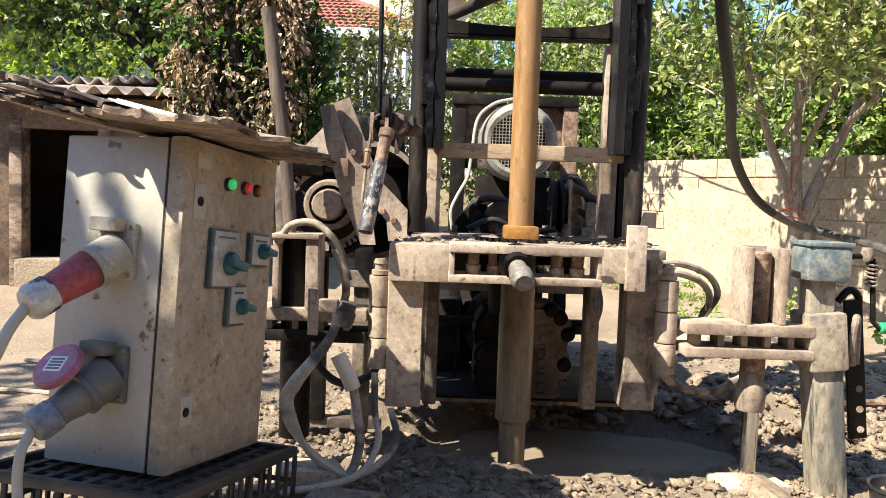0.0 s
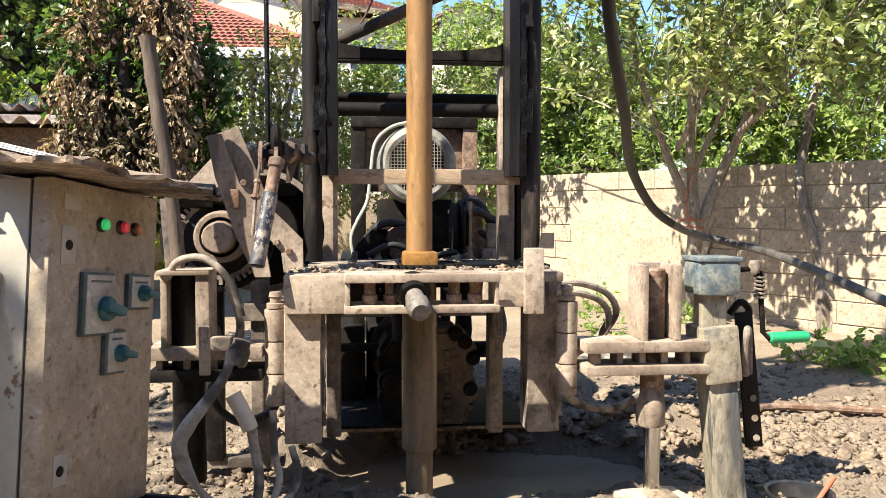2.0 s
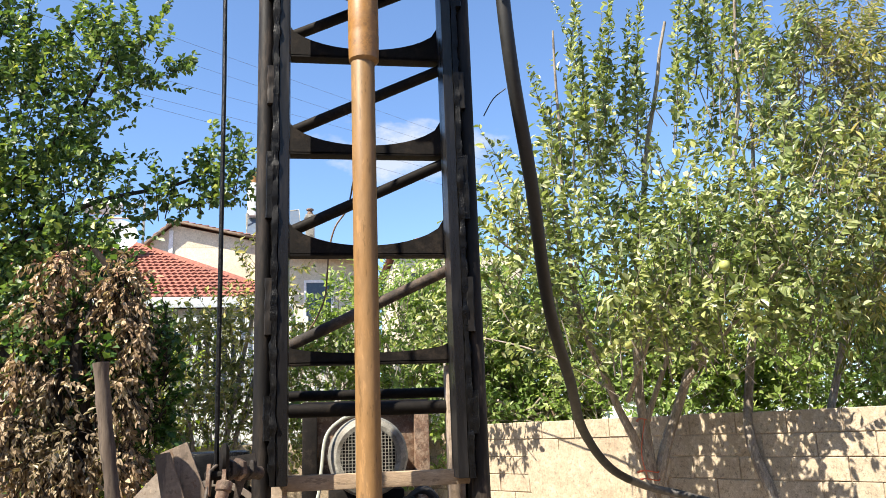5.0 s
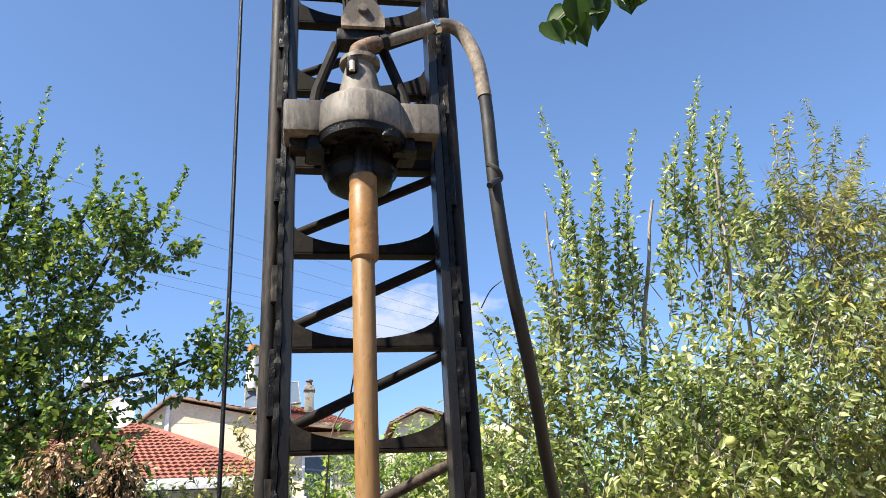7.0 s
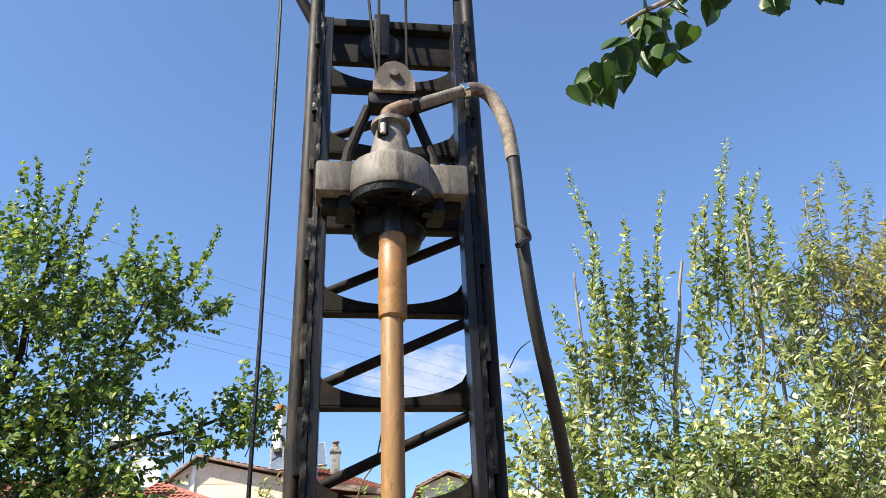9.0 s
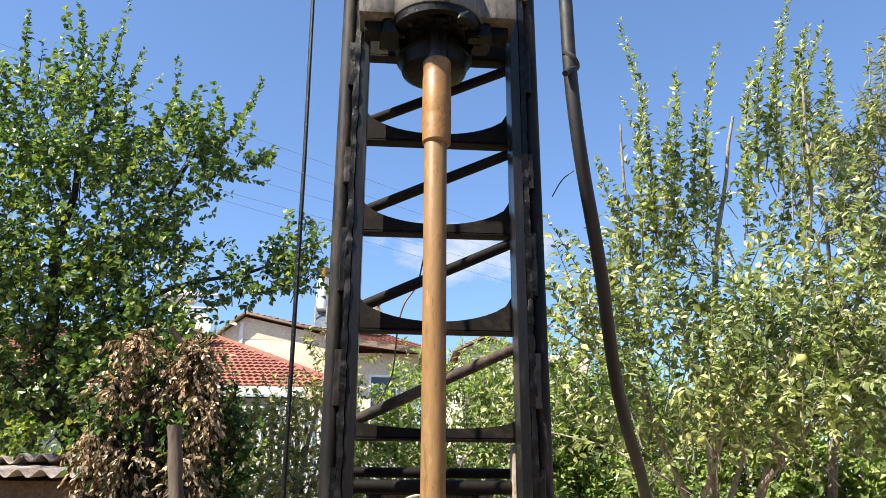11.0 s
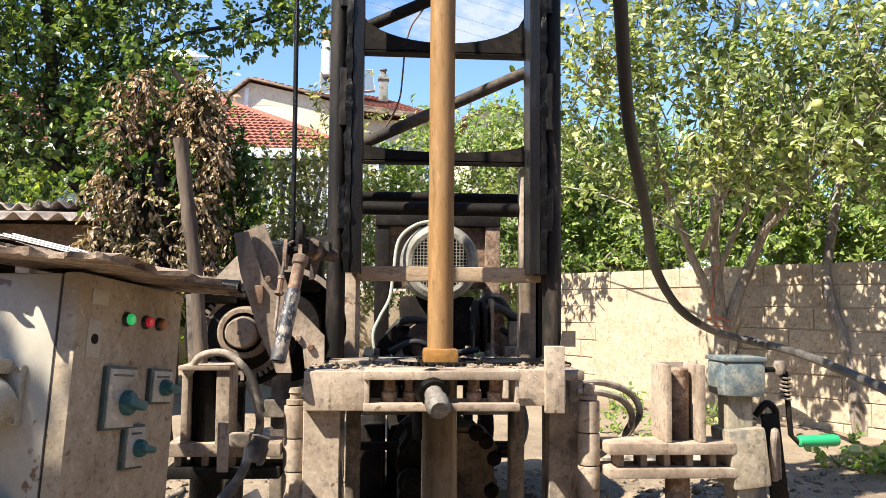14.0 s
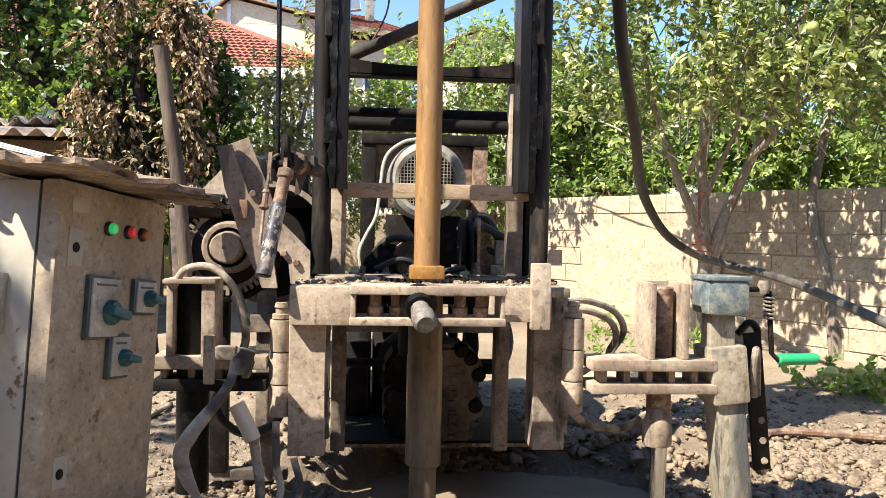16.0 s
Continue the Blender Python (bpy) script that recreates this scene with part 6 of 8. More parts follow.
# the side of the cabinet with the power sockets: out of the side is -u
def socket(v, colour, cap):
    s = 0.163
    fl = part("socket_flange", boxed(boxes(((-0.014, s - 0.055, v - 0.06), (0.004, s + 0.07, v + 0.065)), bevel=0.008)), "plastic_grey" if not cap else "plastic_dark", cab)
    for ds, dv in ((-0.045, 0.055), (0.055, 0.055), (-0.045, -0.05)):
        part("screw", boxed(lathe((-0.013, s + ds, v + dv), (-1, 0, 0), [(0, 0.007), (0.004, 0.006)], 10)), "chrome", fl)
    d = Vector((-0.80, 0.28, -0.52)).normalized()
    p0 = Vector((-0.005, s - 0.01, v - 0.0))
    part("socket_barrel", boxed(lathe(p0, d, [(0, 0.048), (0.02, 0.049), (0.06, 0.047), (0.064, 0.050), (0.074, 0.050), (0.076, 0.04)], 28)), "plastic_grey" if not cap else "plastic_dark", cab)
    part("hinge_lug", boxed(boxes(((-0.05, s - 0.03, v + 0.045), (-0.01, s + 0.04, v + 0.075)), bevel=0.006)), "plastic_grey" if not cap else "plastic_dark", cab)
    return p0, d


p0, d = socket(0.475, "plug_red", False)
plug = thing("power_plug", BOX @ (p0 + d * 0.1), "scuffed red industrial plug with a grey cable gland", "plug", "power plugs")
part("plug_body", boxed(lathe(p0 + d * 0.07, d, [(0, 0.041), (0.008, 0.044), (0.04, 0.041), (0.08, 0.037), (0.105, 0.035)], 26)), "plug_red", plug, "dirty red plastic")
part("gland", boxed(lathe(p0 + d * 0.172, d, [(0, 0.035), (0.004, 0.040), (0.042, 0.040), (0.055, 0.033), (0.06, 0.02)], 12)), "plastic_dirty", plug)
e0 = BOX @ (p0 + d * 0.228)
part("cord", tube(smooth_path([e0, e0 + Vector((-0.02, -0.05, -0.06)), e0 + Vector((-0.06, -0.08, -0.2)), e0 + Vector((-0.10, -0.05, -0.42)), e0 + Vector((-0.15, 0.02, -0.53))], 6), 0.0118, 12), "cable_pale", plug)
p0, d = socket(0.205, "plastic_dark", True)
plug2 = thing("power_plug", BOX @ (p0 + d * 0.1), "black and grey plug under a raised pink socket lid", "plug", "power plugs")
part("plug_body", boxed(lathe(p0 + d * 0.07, d, [(0, 0.041), (0.025, 0.039), (0.05, 0.033), (0.07, 0.032)], 24)), "plastic_dark", plug2)
part("gland", boxed(lathe(p0 + d * 0.138, d, [(0, 0.032), (0.004, 0.036), (0.042, 0.036), (0.052, 0.03), (0.056, 0.018)], 12)), "plastic_blue", plug2)
e0 = BOX @ (p0 + d * 0.19)
part("cord", tube(smooth_path([e0, e0 + Vector((-0.005, -0.04, -0.04)), e0 + Vector((0.0, -0.06, -0.12)), e0 + Vector((0.03, -0.08, -0.25)), e0 + Vector((0.02, -0.02, -0.36))], 6), 0.0105, 12), "cable_pale", plug2)
lid_c = p0 + Vector((-0.085, 0.055, 0.015))
lid = part("socket_lid", boxed(lathe(lid_c, (-0.62, 0.10, 0.55), [(0, 0.05), (0.004, 0.056), (0.014, 0.056), (0.02, 0.05)], 30)), "lid_pink", cab, "round pink plastic socket lid")
ld = Vector((-0.62, 0.10, 0.55)).normalized()
lx = Vector((0, 1, 0)) - ld * ld.y
lx.normalize()
ly = ld.cross(lx)
for k in range(4):
    o = lid_c + ld * 0.0205 + ly * (0.012 - 0.008 * k)
    bm = bmesh.new()
    add_box(bm, o - Vector((0.001, 0.018, 0.002)), o + Vector((0.001, 0.018, 0.002)), 0, Matrix((ld, lx, ly)).transposed())
    part("print_bar", boxed(bm), "plastic_dark", lid)
bm = bmesh.new()
o = lid_c + ld * 0.0195
add_box(bm, o - Vector((0.0008, 0.024, 0.019)), o + Vector((0.0008, 0.024, 0.019)), 0, Matrix((ld, lx, ly)).transposed())
part("sticker", boxed(bm), "paper", lid, "small white printed sticker")

# weathered boards over the cabinet
roof = thing("board_cover", BOX @ Vector((0.2, 0.15, 0.74)), "weathered splintered plywood boards laid over the cabinet", "board")


def board(u0, u1, s0, s1, v, thick, tilt, ragged, name="board", shift=0.0):
    """A thin board with a ragged edge at its -s/+s ends."""
    bm = bmesh.new()
    n, mth = 40, 14
    top, low = [], []
    for i in range(n + 1):
        f = i / n
        rt, rl = [], []
        for j in range(mth + 1):
            g = j / mth
            u = u0 + (u1 - u0) * g
            s = s0 + (s1 - s0) * f
            if j in (0, mth):
                u += ragged * (noise.noise(Vector((f * 9, j * 3.1, v * 40 + shift))) * (1 if j == 0 else 0.4))
            if i in (0, n):
                s += ragged * noise.noise(Vector((g * 7, i * 1.7, v * 30 + shift))) * 1.6
            vv = v + tilt * (s - s0) + 0.006 * noise.noise(Vector((u * 8, s * 8, v * 10 + shift))) + 0.0035 * noise.noise(Vector((u * 22, s * 70, shift)))
            if j in (0, mth) or i in (0, n):
                vv += 0.004 * noise.noise(Vector((u * 60, s * 60, shift + 5)))
            rt.append(bm.verts.new((u, s, vv + thick * (0.62 + 0.5 * noise.noise(Vector((u * 30, s * 30, shift + 2))) if j in (0, mth) or i in (0, n) else 1.0))))
            rl.append(bm.verts.new((u, s, vv)))
        top.append(rt)
        low.append(rl)
    for i in range(n):
        for j in range(mth):
            bm.faces.new((top[i][j], top[i][j + 1], top[i + 1][j + 1], top[i + 1][j]))
            bm.faces.new((low[i][j], low[i + 1][j], low[i + 1][j + 1], low[i][j + 1]))
        for j in (0, mth):
            bm.faces.new((top[i][j], top[i + 1][j], low[i + 1][j], low[i][j]))
    for i in (0, n):
        for j in range(mth):
            bm.faces.new((top[i][j], top[i][j + 1], low[i][j + 1], low[i][j]))
    return part(name, boxed(bm), "wood_weather", roof)


board(-0.14, 0.425, -0.16, 0.16, 0.738, 0.018, 0.05, 0.05)
board(-0.09, 0.30, 0.10, 0.46, 0.752, 0.012, 0.14, 0.05, shift=3)
board(-0.07, 0.36, 0.16, 0.50, 0.785, 0.016, 0.22, 0.06, shift=6)
board(-0.05, 0.12, 0.12, 0.40, 0.775, 0.010, 0.20, 0.05, "splinter", 9)
board(-0.10, 0.05, 0.20, 0.52, 0.76, 0.008, 0.18, 0.06, "splinter", 12)
rnd = random.Random(21)
for k in range(44):
    s0 = rnd.uniform(0.06, 0.46)
    u0 = rnd.uniform(-0.10, 0.10)
    ln_ = rnd.uniform(0.10, 0.26)
    v0 = 0.757 + 0.19 * (s0 - 0.1) + rnd.uniform(-0.004, 0.018)
    bm = bmesh.new()
    add_beam(bm, (u0, s0, v0), (u0 + rnd.uniform(-0.04, 0.04), s0 + ln_ * 0.6, v0 + 0.19 * ln_ * 0.6), rnd.uniform(0.006, 0.035), rnd.uniform(0.003, 0.007), 0)
    part("splinter", boxed(bm), "wood_weather", roof)
paper = thing("paper_sheets", BOX @ Vector((0.28, 0.05, 0.78)), "few white paper sheets lying on the boards", "paper")
for k in range(3):
    bm = bmesh.new()
    add_box(bm, (0.12 + 0.012 * k, 0.13 - 0.015 * k, 0.806 + 0.005 * k), (0.33 + 0.012 * k, 0.34 - 0.015 * k, 0.809 + 0.005 * k), 0)
    for v in bm.verts:
        v.co.z += 0.22 * (v.co.y - 0.16)
    part("sheet", boxed(bm), "paper", paper)

# crate
crate = thing("plastic_crate", BOX @ Vector((0.2, 0.15, -0.27)), "black plastic fruit crate under the control cabinet", "crate")
CU0, CU1, CS0, CS1, CH = -0.12, 0.44, -0.10, 0.40, 0.27
for v0, v1 in ((-0.028, -0.003), (-0.27, -0.25)):
    bm = bmesh.new()
    for lo, hi in (((CU0, CS0, v0), (CU1, CS0 + 0.02, v1)), ((CU0, CS1 - 0.02, v0), (CU1, CS1, v1)), ((CU0, CS0 + 0.02, v0), (CU0 + 0.02, CS1 - 0.02, v1)), ((CU1 - 0.02, CS0 + 0.02, v0), (CU1, CS1 - 0.02, v1))):
        add_box(bm, lo, hi, 0.005)
    part("rim", boxed(bm), "black_plastic", crate)
for (a0, a1, fixed, along) in ((CU0, CU1, CS0, "u"), (CU0, CU1, CS1 - 0.008, "u"), (CS0, CS1, CU0, "s"), (CS0, CS1, CU1 - 0.008, "s")):
    n = int((a1 - a0) / 0.045)
    for k in range(n + 1):
        q = a0 + (a1 - a0 - 0.012) * k / n
        lo, hi = ((q, fixed, -0.25), (q + 0.012, fixed + 0.008, -0.028)) if along == "u" else ((fixed, q, -0.25), (fixed + 0.008, q + 0.012, -0.028))
        part("slat", boxed(boxes((lo, hi), bevel=0.002)), "black_plastic", crate)
    for v in (-0.10, -0.18):
        lo, hi = ((a0, fixed + 0.001, v), (a1, fixed + 0.007, v + 0.014)) if along == "u" else ((fixed + 0.001, a0, v), (fixed + 0.007, a1, v + 0.014))
        part("rail", boxed(boxes((lo, hi), bevel=0.002)), "black_plastic", crate)
for k in range(9):
    s = CS0 + 0.03 + k * 0.05
    part("base_slat", boxed(boxes(((CU0 + 0.02, s, -0.030), (CU1 - 0.02, s + 0.02, -0.012)), bevel=0.003)), "black_plastic", crate)
for k in range(10):
    u = CU0 + 0.03 + k * 0.054
    part("base_slat", boxed(boxes(((u, CS0 + 0.02, -0.032), (u + 0.018, CS1 - 0.02, -0.016)), bevel=0.003)), "black_plastic", crate)

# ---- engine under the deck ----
eng = thing("diesel_engine", (0.3, 3.9, 0.12), "black engine block between the chassis rails", "engine")
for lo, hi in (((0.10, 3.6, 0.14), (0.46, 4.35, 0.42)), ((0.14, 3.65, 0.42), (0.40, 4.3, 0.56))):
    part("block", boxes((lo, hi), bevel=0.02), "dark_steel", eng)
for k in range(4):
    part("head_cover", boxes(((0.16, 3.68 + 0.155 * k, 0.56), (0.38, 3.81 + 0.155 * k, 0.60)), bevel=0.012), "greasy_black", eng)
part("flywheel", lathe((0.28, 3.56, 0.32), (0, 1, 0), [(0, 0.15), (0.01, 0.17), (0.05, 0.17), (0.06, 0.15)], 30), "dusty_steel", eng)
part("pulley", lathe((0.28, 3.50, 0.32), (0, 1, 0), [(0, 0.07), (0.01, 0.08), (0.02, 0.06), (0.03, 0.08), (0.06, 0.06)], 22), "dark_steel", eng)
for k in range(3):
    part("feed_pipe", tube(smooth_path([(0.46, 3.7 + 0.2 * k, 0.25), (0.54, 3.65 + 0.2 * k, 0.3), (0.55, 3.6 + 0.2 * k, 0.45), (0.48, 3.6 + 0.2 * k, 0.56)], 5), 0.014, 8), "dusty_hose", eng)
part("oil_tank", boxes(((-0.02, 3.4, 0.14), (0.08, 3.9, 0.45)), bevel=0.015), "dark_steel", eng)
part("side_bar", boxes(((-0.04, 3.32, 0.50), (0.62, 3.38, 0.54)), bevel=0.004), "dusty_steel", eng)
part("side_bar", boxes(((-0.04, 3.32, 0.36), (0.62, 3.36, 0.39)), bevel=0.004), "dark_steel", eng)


# ---- tree that stands behind the camera, unseen crown added to cast shade; only its overhanging sprays come into view ----
# First cluster is small and dense, set to shade the cabinet's lower side.
shade_blobs = [((-3.52, 0.0, 4.18), (0.22, 0.22, 0.05), 20.0), ((-4.7, 1.6, 4.4), (0.7, 0.5, 0.28), 0.8), ((-4.6, 0.5, 4.6), (0.5, 0.5, 0.25), 0.6), ((0.5, 0.5, 4.2), (0.5, 0.35, 0.2), 0.35),
               ((-1.5, -1.2, 4.6), (1.2, 0.5, 0.35)), ((0.2, -1.2, 4.5), (1.0, 0.6, 0.35)), ((1.4, -0.6, 4.3), (0.8, 0.5, 0.3), 0.8)]
tree("apricot_shade_tree", (-0.4, -2.6, 0.0), "unseen broad-leaved apricot tree added behind the camera to cast shade",
     [limb([(-0.4, -2.6, 0.0), (-0.45, -2.6, 1.5), (-0.5, -2.4, 2.6), (-0.4, -1.6, 3.6), (-0.2, -0.4, 4.0)], 0.13, 0.03),
      limb([(-0.5, -2.5, 2.2), (-1.2, -1.8, 3.4), (-1.5, -1.2, 4.5)], 0.07, 0.012),
      limb([(-1.2, -1.6, 3.4), (-2.4, -1.0, 4.0), (-3.4, 0.1, 4.3), (-4.6, 0.9, 4.4)], 0.05, 0.01),
      limb([(-0.2, -0.6, 3.95), (0.5, 0.4, 3.6), (1.0, 0.9, 3.05), (0.95, 1.15, 2.82), (0.72, 1.2, 2.66)], 0.03, 0.004)],
     shade_blobs, "leaf_dark", "bark", 640, 7, 0.28, 0.085, 0.85)
spray = thing("leafy_branch", (1.0, 0.9, 3.05), "broad-leaved apricot branch hanging into the open sky", "branch")


def heart_leaf(key):
    """A broad pointed leaf, one unit long, hanging along -z, folded along its rib."""
    rim = ((0.03, 0.10), (-0.04, 0.26), (0.05, 0.43), (0.25, 0.50), (0.48, 0.43), (0.68, 0.29), (0.86, 0.11))
    bm = bmesh.new()
    fold, curl = 0.10 + 0.07 * key, 0.10 + 0.04 * key
    rib = [bm.verts.new((0, -curl * f * f, -f)) for f in (0.0, 0.12, 0.3, 0.5, 0.7, 0.86, 1.0)]
    for sgn in (-1, 1):
        side = [bm.verts.new((sgn * w_, fold * w_ - curl * f * f, -f)) for f, w_ in rim]
        for k in range(6):
            bm.faces.new((rib[k], rib[k + 1], side[k + 1], side[k]))
    for f in bm.faces:
        f.smooth = True
    me = bpy.data.meshes.new("leaf")
    bm.to_mesh(me)
    bm.free()
    me.materials.append(M["leaf_deep"])
    return me


heart = [heart_leaf(k) for k in range(3)]
STEMS = (((1.0, 0.9, 3.05), (0.96, 1.15, 2.86), (0.894, 1.2, 2.783), (0.77, 1.2, 2.66), (0.667, 1.2, 2.545), (0.60, 1.2, 2.47)),
         ((0.82, 1.2, 2.71), (0.82, 1.2, 2.63), (0.815, 1.2, 2.56)), ((0.894, 1.2, 2.785), (0.94, 1.2, 2.79), (0.975, 1.2, 2.77)),
         ((1.0, 0.9, 3.05), (1.15, 1.1, 2.95), (1.12, 1.18, 2.82), (1.09, 1.2, 2.765)), ((1.15, 1.1, 2.95), (1.25, 1.18, 2.86), (1.29, 1.2, 2.82)), ((1.15, 1.1, 2.95), (1.38, 1.15, 2.92), (1.50, 1.2, 2.90)))
rnd = random.Random(15)
for q, (pts, n) in enumerate(zip(STEMS, (24, 7, 4, 9, 7, 7))):
    path = smooth_path(pts, 6)
    part("twig", tube(path, 0.003, 6, True, [0.005 - 0.003 * i / (len(path) - 1) for i in range(len(path))]), "bark", spray)
    lo = 0.42 if len(pts) > 4 else 0.45
    for k in range(n):
        p = path[min(len(path) - 1, int((lo + (1 - lo) * (k + 0.5 * rnd.random()) / max(1, n - 1)) * (len(path) - 1)))]
        ob = new("leaf", heart[k % 3])
        ob.parent = spray
        size = rnd.uniform(0.058, 0.078)
        off = Vector((rnd.gauss(0, 0.022), rnd.gauss(0, 0.022), rnd.gauss(-0.002, 0.010)))
        ob.matrix_basis = Matrix.Translation(Vector(p) + off - Vector((1.0, 0.9, 3.05))) @ Euler((rnd.gauss(0.1, 0.4), rnd.gauss(0, 0.35), rnd.gauss(0, 0.7))).to_matrix().to_4x4() @ Matrix.Scale(size, 4)

# ---- blocks of the garden wall ----
BL, BH = 0.41, 0.165
rows = int((WALL_TOP + 0.05) / BH) + 1
block_mesh = {}


def block_piece(length, key):
    if key not in block_mesh:
        bm = bmesh.new()
        h0, d0 = BH - 0.007, 0.020
        add_box(bm, (0, 0, 0), (length - 0.007, d0, h0), 0)
        bmesh.ops.bevel(bm, geom=[ed for ed in bm.edges if all(v.co.y < 0.001 for v in ed.verts)], offset=0.004, segments=1, affect="EDGES")
        me = bpy.data.meshes.new("block")
        bm.to_mesh(me)
        bm.free()
        me.materials.append(M["block"])
        block_mesh[key] = me
    return block_mesh[key]


rnd = random.Random(5)
for j in range(rows):
    v = WALL_TOP - (j + 1) * BH
    if v < -0.15:
        break
    u = -(BL / 2 if j % 2 else 0.0)
    while u < wlen:
        u0, u1 = max(u, 0.0), min(u + BL, wlen)
        render_left = 1.9 < u0 < 3.25 and v < 0.98 and rnd.random() < 0.9
        if u1 - u0 > 0.12 and not render_left:
            ob = new("block", block_piece(u1 - u0, round(u1 - u0, 3)))
            proud = rnd.uniform(-0.003, 0.004)
            p = W0 + wdir * (u0 + 0.006) + wnor * (-0.002 + proud) + Vector((0, 0, v + 0.006 + rnd.uniform(-0.003, 0.003)))
            m = Matrix(((wdir.x, -wnor.x, 0, p.x), (wdir.y, -wnor.y, 0, p.y), (0, 0, 1, p.z), (0, 0, 0, 1)))
            ob.parent = garden_wall
            ob.matrix_parent_inverse = Matrix.Translation(-W0)
            ob.matrix_basis = m
        u += BL
# smeared render over part of the wall
bm = bmesh.new()
n, k = 60, 26
grid = {}
for i in range(n + 1):
    for j in range(k + 1):
        f, g = i / n, j / k
        u = 1.85 + 1.6 * f + 0.08 * noise.noise(Vector((g * 5, i // n, 2)))
        v = -0.1 + 1.10 * g + (0.10 * noise.noise(Vector((f * 6, 1, 5))) if j == k else 0)
        edge = min(f, 1 - f, 1 - g) * 8
        out = 0.006 + 0.010 * min(1, edge) + 0.008 * noise.fractal(Vector((u * 6, v * 6, 1)), 0.9, 2, 4)
        p = W0 + wdir * u + wnor * out
        grid[i, j] = bm.verts.new((p.x, p.y, v))
for i in range(n):
    for j in range(k):
        bm.faces.new((grid[i, j], grid[i + 1, j], grid[i + 1, j + 1], grid[i, j + 1]))
part("render_coat", bm, "mortar", garden_wall, "patchy cream render over the blocks")

# rubble and a tarp behind the wall
heap = thing("brushwood_heap", (2.7, 9.0, 1.0), "heap of old boards and cut branches behind the wall", "wood heap")
rnd = random.Random(11)
for k in range(26):
    c = Vector((2.75 + rnd.uniform(-0.55, 0.6), 8.9 + rnd.uniform(-0.2, 0.2), 1.28 + rnd.uniform(-0.15, 0.14)))
    d = Vector((rnd.uniform(-1, 1), rnd.uniform(-0.4, 0.4), rnd.uniform(-0.25, 0.45))).normalized() * rnd.uniform(0.18, 0.42)
    if k % 3:
        part("stick", tube([c - d, c + d * 0.2 + Vector((0, 0, 0.02)), c + d], rnd.uniform(0.008, 0.02), 6), "bark", heap)
    else:
        part("plank", add_beam(bmesh.new(), c - d, c + d, 0.09, 0.018, 0.002), "wood_weather", heap)
part("heap_base", boxes(((2.2, 8.8, 0.0), (3.3, 9.2, 1.2)), bevel=0.05), "soil", heap)
bm = bmesh.new()
bmesh.ops.create_icosphere(bm, subdivisions=3, radius=1, matrix=Matrix.Translation((3.42, 8.4, 1.22)) @ Matrix.Diagonal((0.32, 0.2, 0.24, 1)))
for v in bm.verts:
    v.co += Vector((0, 0, 1)) * 0.05 * noise.noise(v.co * 6)
solo("tarp_bundle", bm, "paper", (3.42, 8.4, 1.0), "white tarp bundle heaped behind the wall", "tarp")

# red string round the trunk
for z, r in ((1.25, 0.055), (0.80, 0.085), (0.86, 0.083)):
    solo("string", tube([(2.64 + r * math.cos(k * 0.5), 6.12 + r * math.sin(k * 0.5), z + 0.01 * math.sin(k)) for k in range(14)], 0.005, 5), "string_red", (2.64, 6.12, z), "thin red string tied round the tree trunk", "string", "strings on the tree")
solo("string", tube(smooth_path([(2.62, 6.05, 1.25), (2.56, 6.02, 1.0), (2.6, 6.03, 0.8)], 5), 0.004, 5), "string_red", (2.62, 6.05, 1.2), "thin red string tied round the tree trunk", "string", "strings on the tree")
for x, y, z in ((2.793, 4.88, 2.228), (2.2, 5.2, 1.75), (3.3, 5.0, 2.9), (3.0, 4.9, 1.9)):
    fruit = thing("apple", (x, y, z), "pale yellow ripe apple hanging in the tree", "apple", "apples in the tree")
    part("flesh", lathe((x, y, z - 0.033), (0, 0, 1), [(0, 0.008), (0.003, 0.02), (0.015, 0.033), (0.036, 0.038), (0.055, 0.033), (0.064, 0.02), (0.062, 0.004)], 18), "apple_skin", fruit)
    part("stalk", tube([(x, y, z + 0.025), (x + 0.004, y, z + 0.05)], 0.002, 5), "bark", fruit)


# ---- houses ----
def tile_field(bm, p00, p10, p11, p01, pitch=0.105, row=0.165):
    """Rows of curved roof tiles over a four-cornered slope: p00, p10 at the eaves, p01, p11 at the ridge."""
    p00, p10, p11, p01 = map(Vector, (p00, p10, p11, p01))
    nrm = (p10 - p00).cross(p01 - p00).normalized()
    if nrm.z < 0:
        nrm = -nrm
    rows = max(2, int(((p01 + p11) / 2 - (p00 + p10) / 2).length / row))
    for j in range(rows):
        v0, v1 = j / rows, (j + 1.15) / rows
        a0, b0 = p00.lerp(p01, v0), p10.lerp(p11, v0)
        a1, b1 = p00.lerp(p01, min(1, v1)), p10.lerp(p11, min(1, v1))
        n = max(1, int((b0 - a0).length / pitch)) * 4
        lo, hi = [], []
        slip = 0.006 * noise.noise(Vector((j * 1.7, p00.x, 3)))
        for k in range(n + 1):
            bulge = abs(math.sin(math.pi * k / 4)) * 0.026
            lo.append(bm.verts.new(a0.lerp(b0, k / n) + nrm * (0.045 + slip + bulge)))
            hi.append(bm.verts.new(a1.lerp(b1, k / n) + nrm * (0.012 + bulge)))
        foot = [bm.verts.new(v.co - nrm * 0.04) for v in lo]
        for k in range(n):
            bm.faces.new((lo[k], lo[k + 1], hi[k + 1], hi[k]))
            bm.faces.new((foot[k], foot[k + 1], lo[k + 1], lo[k]))


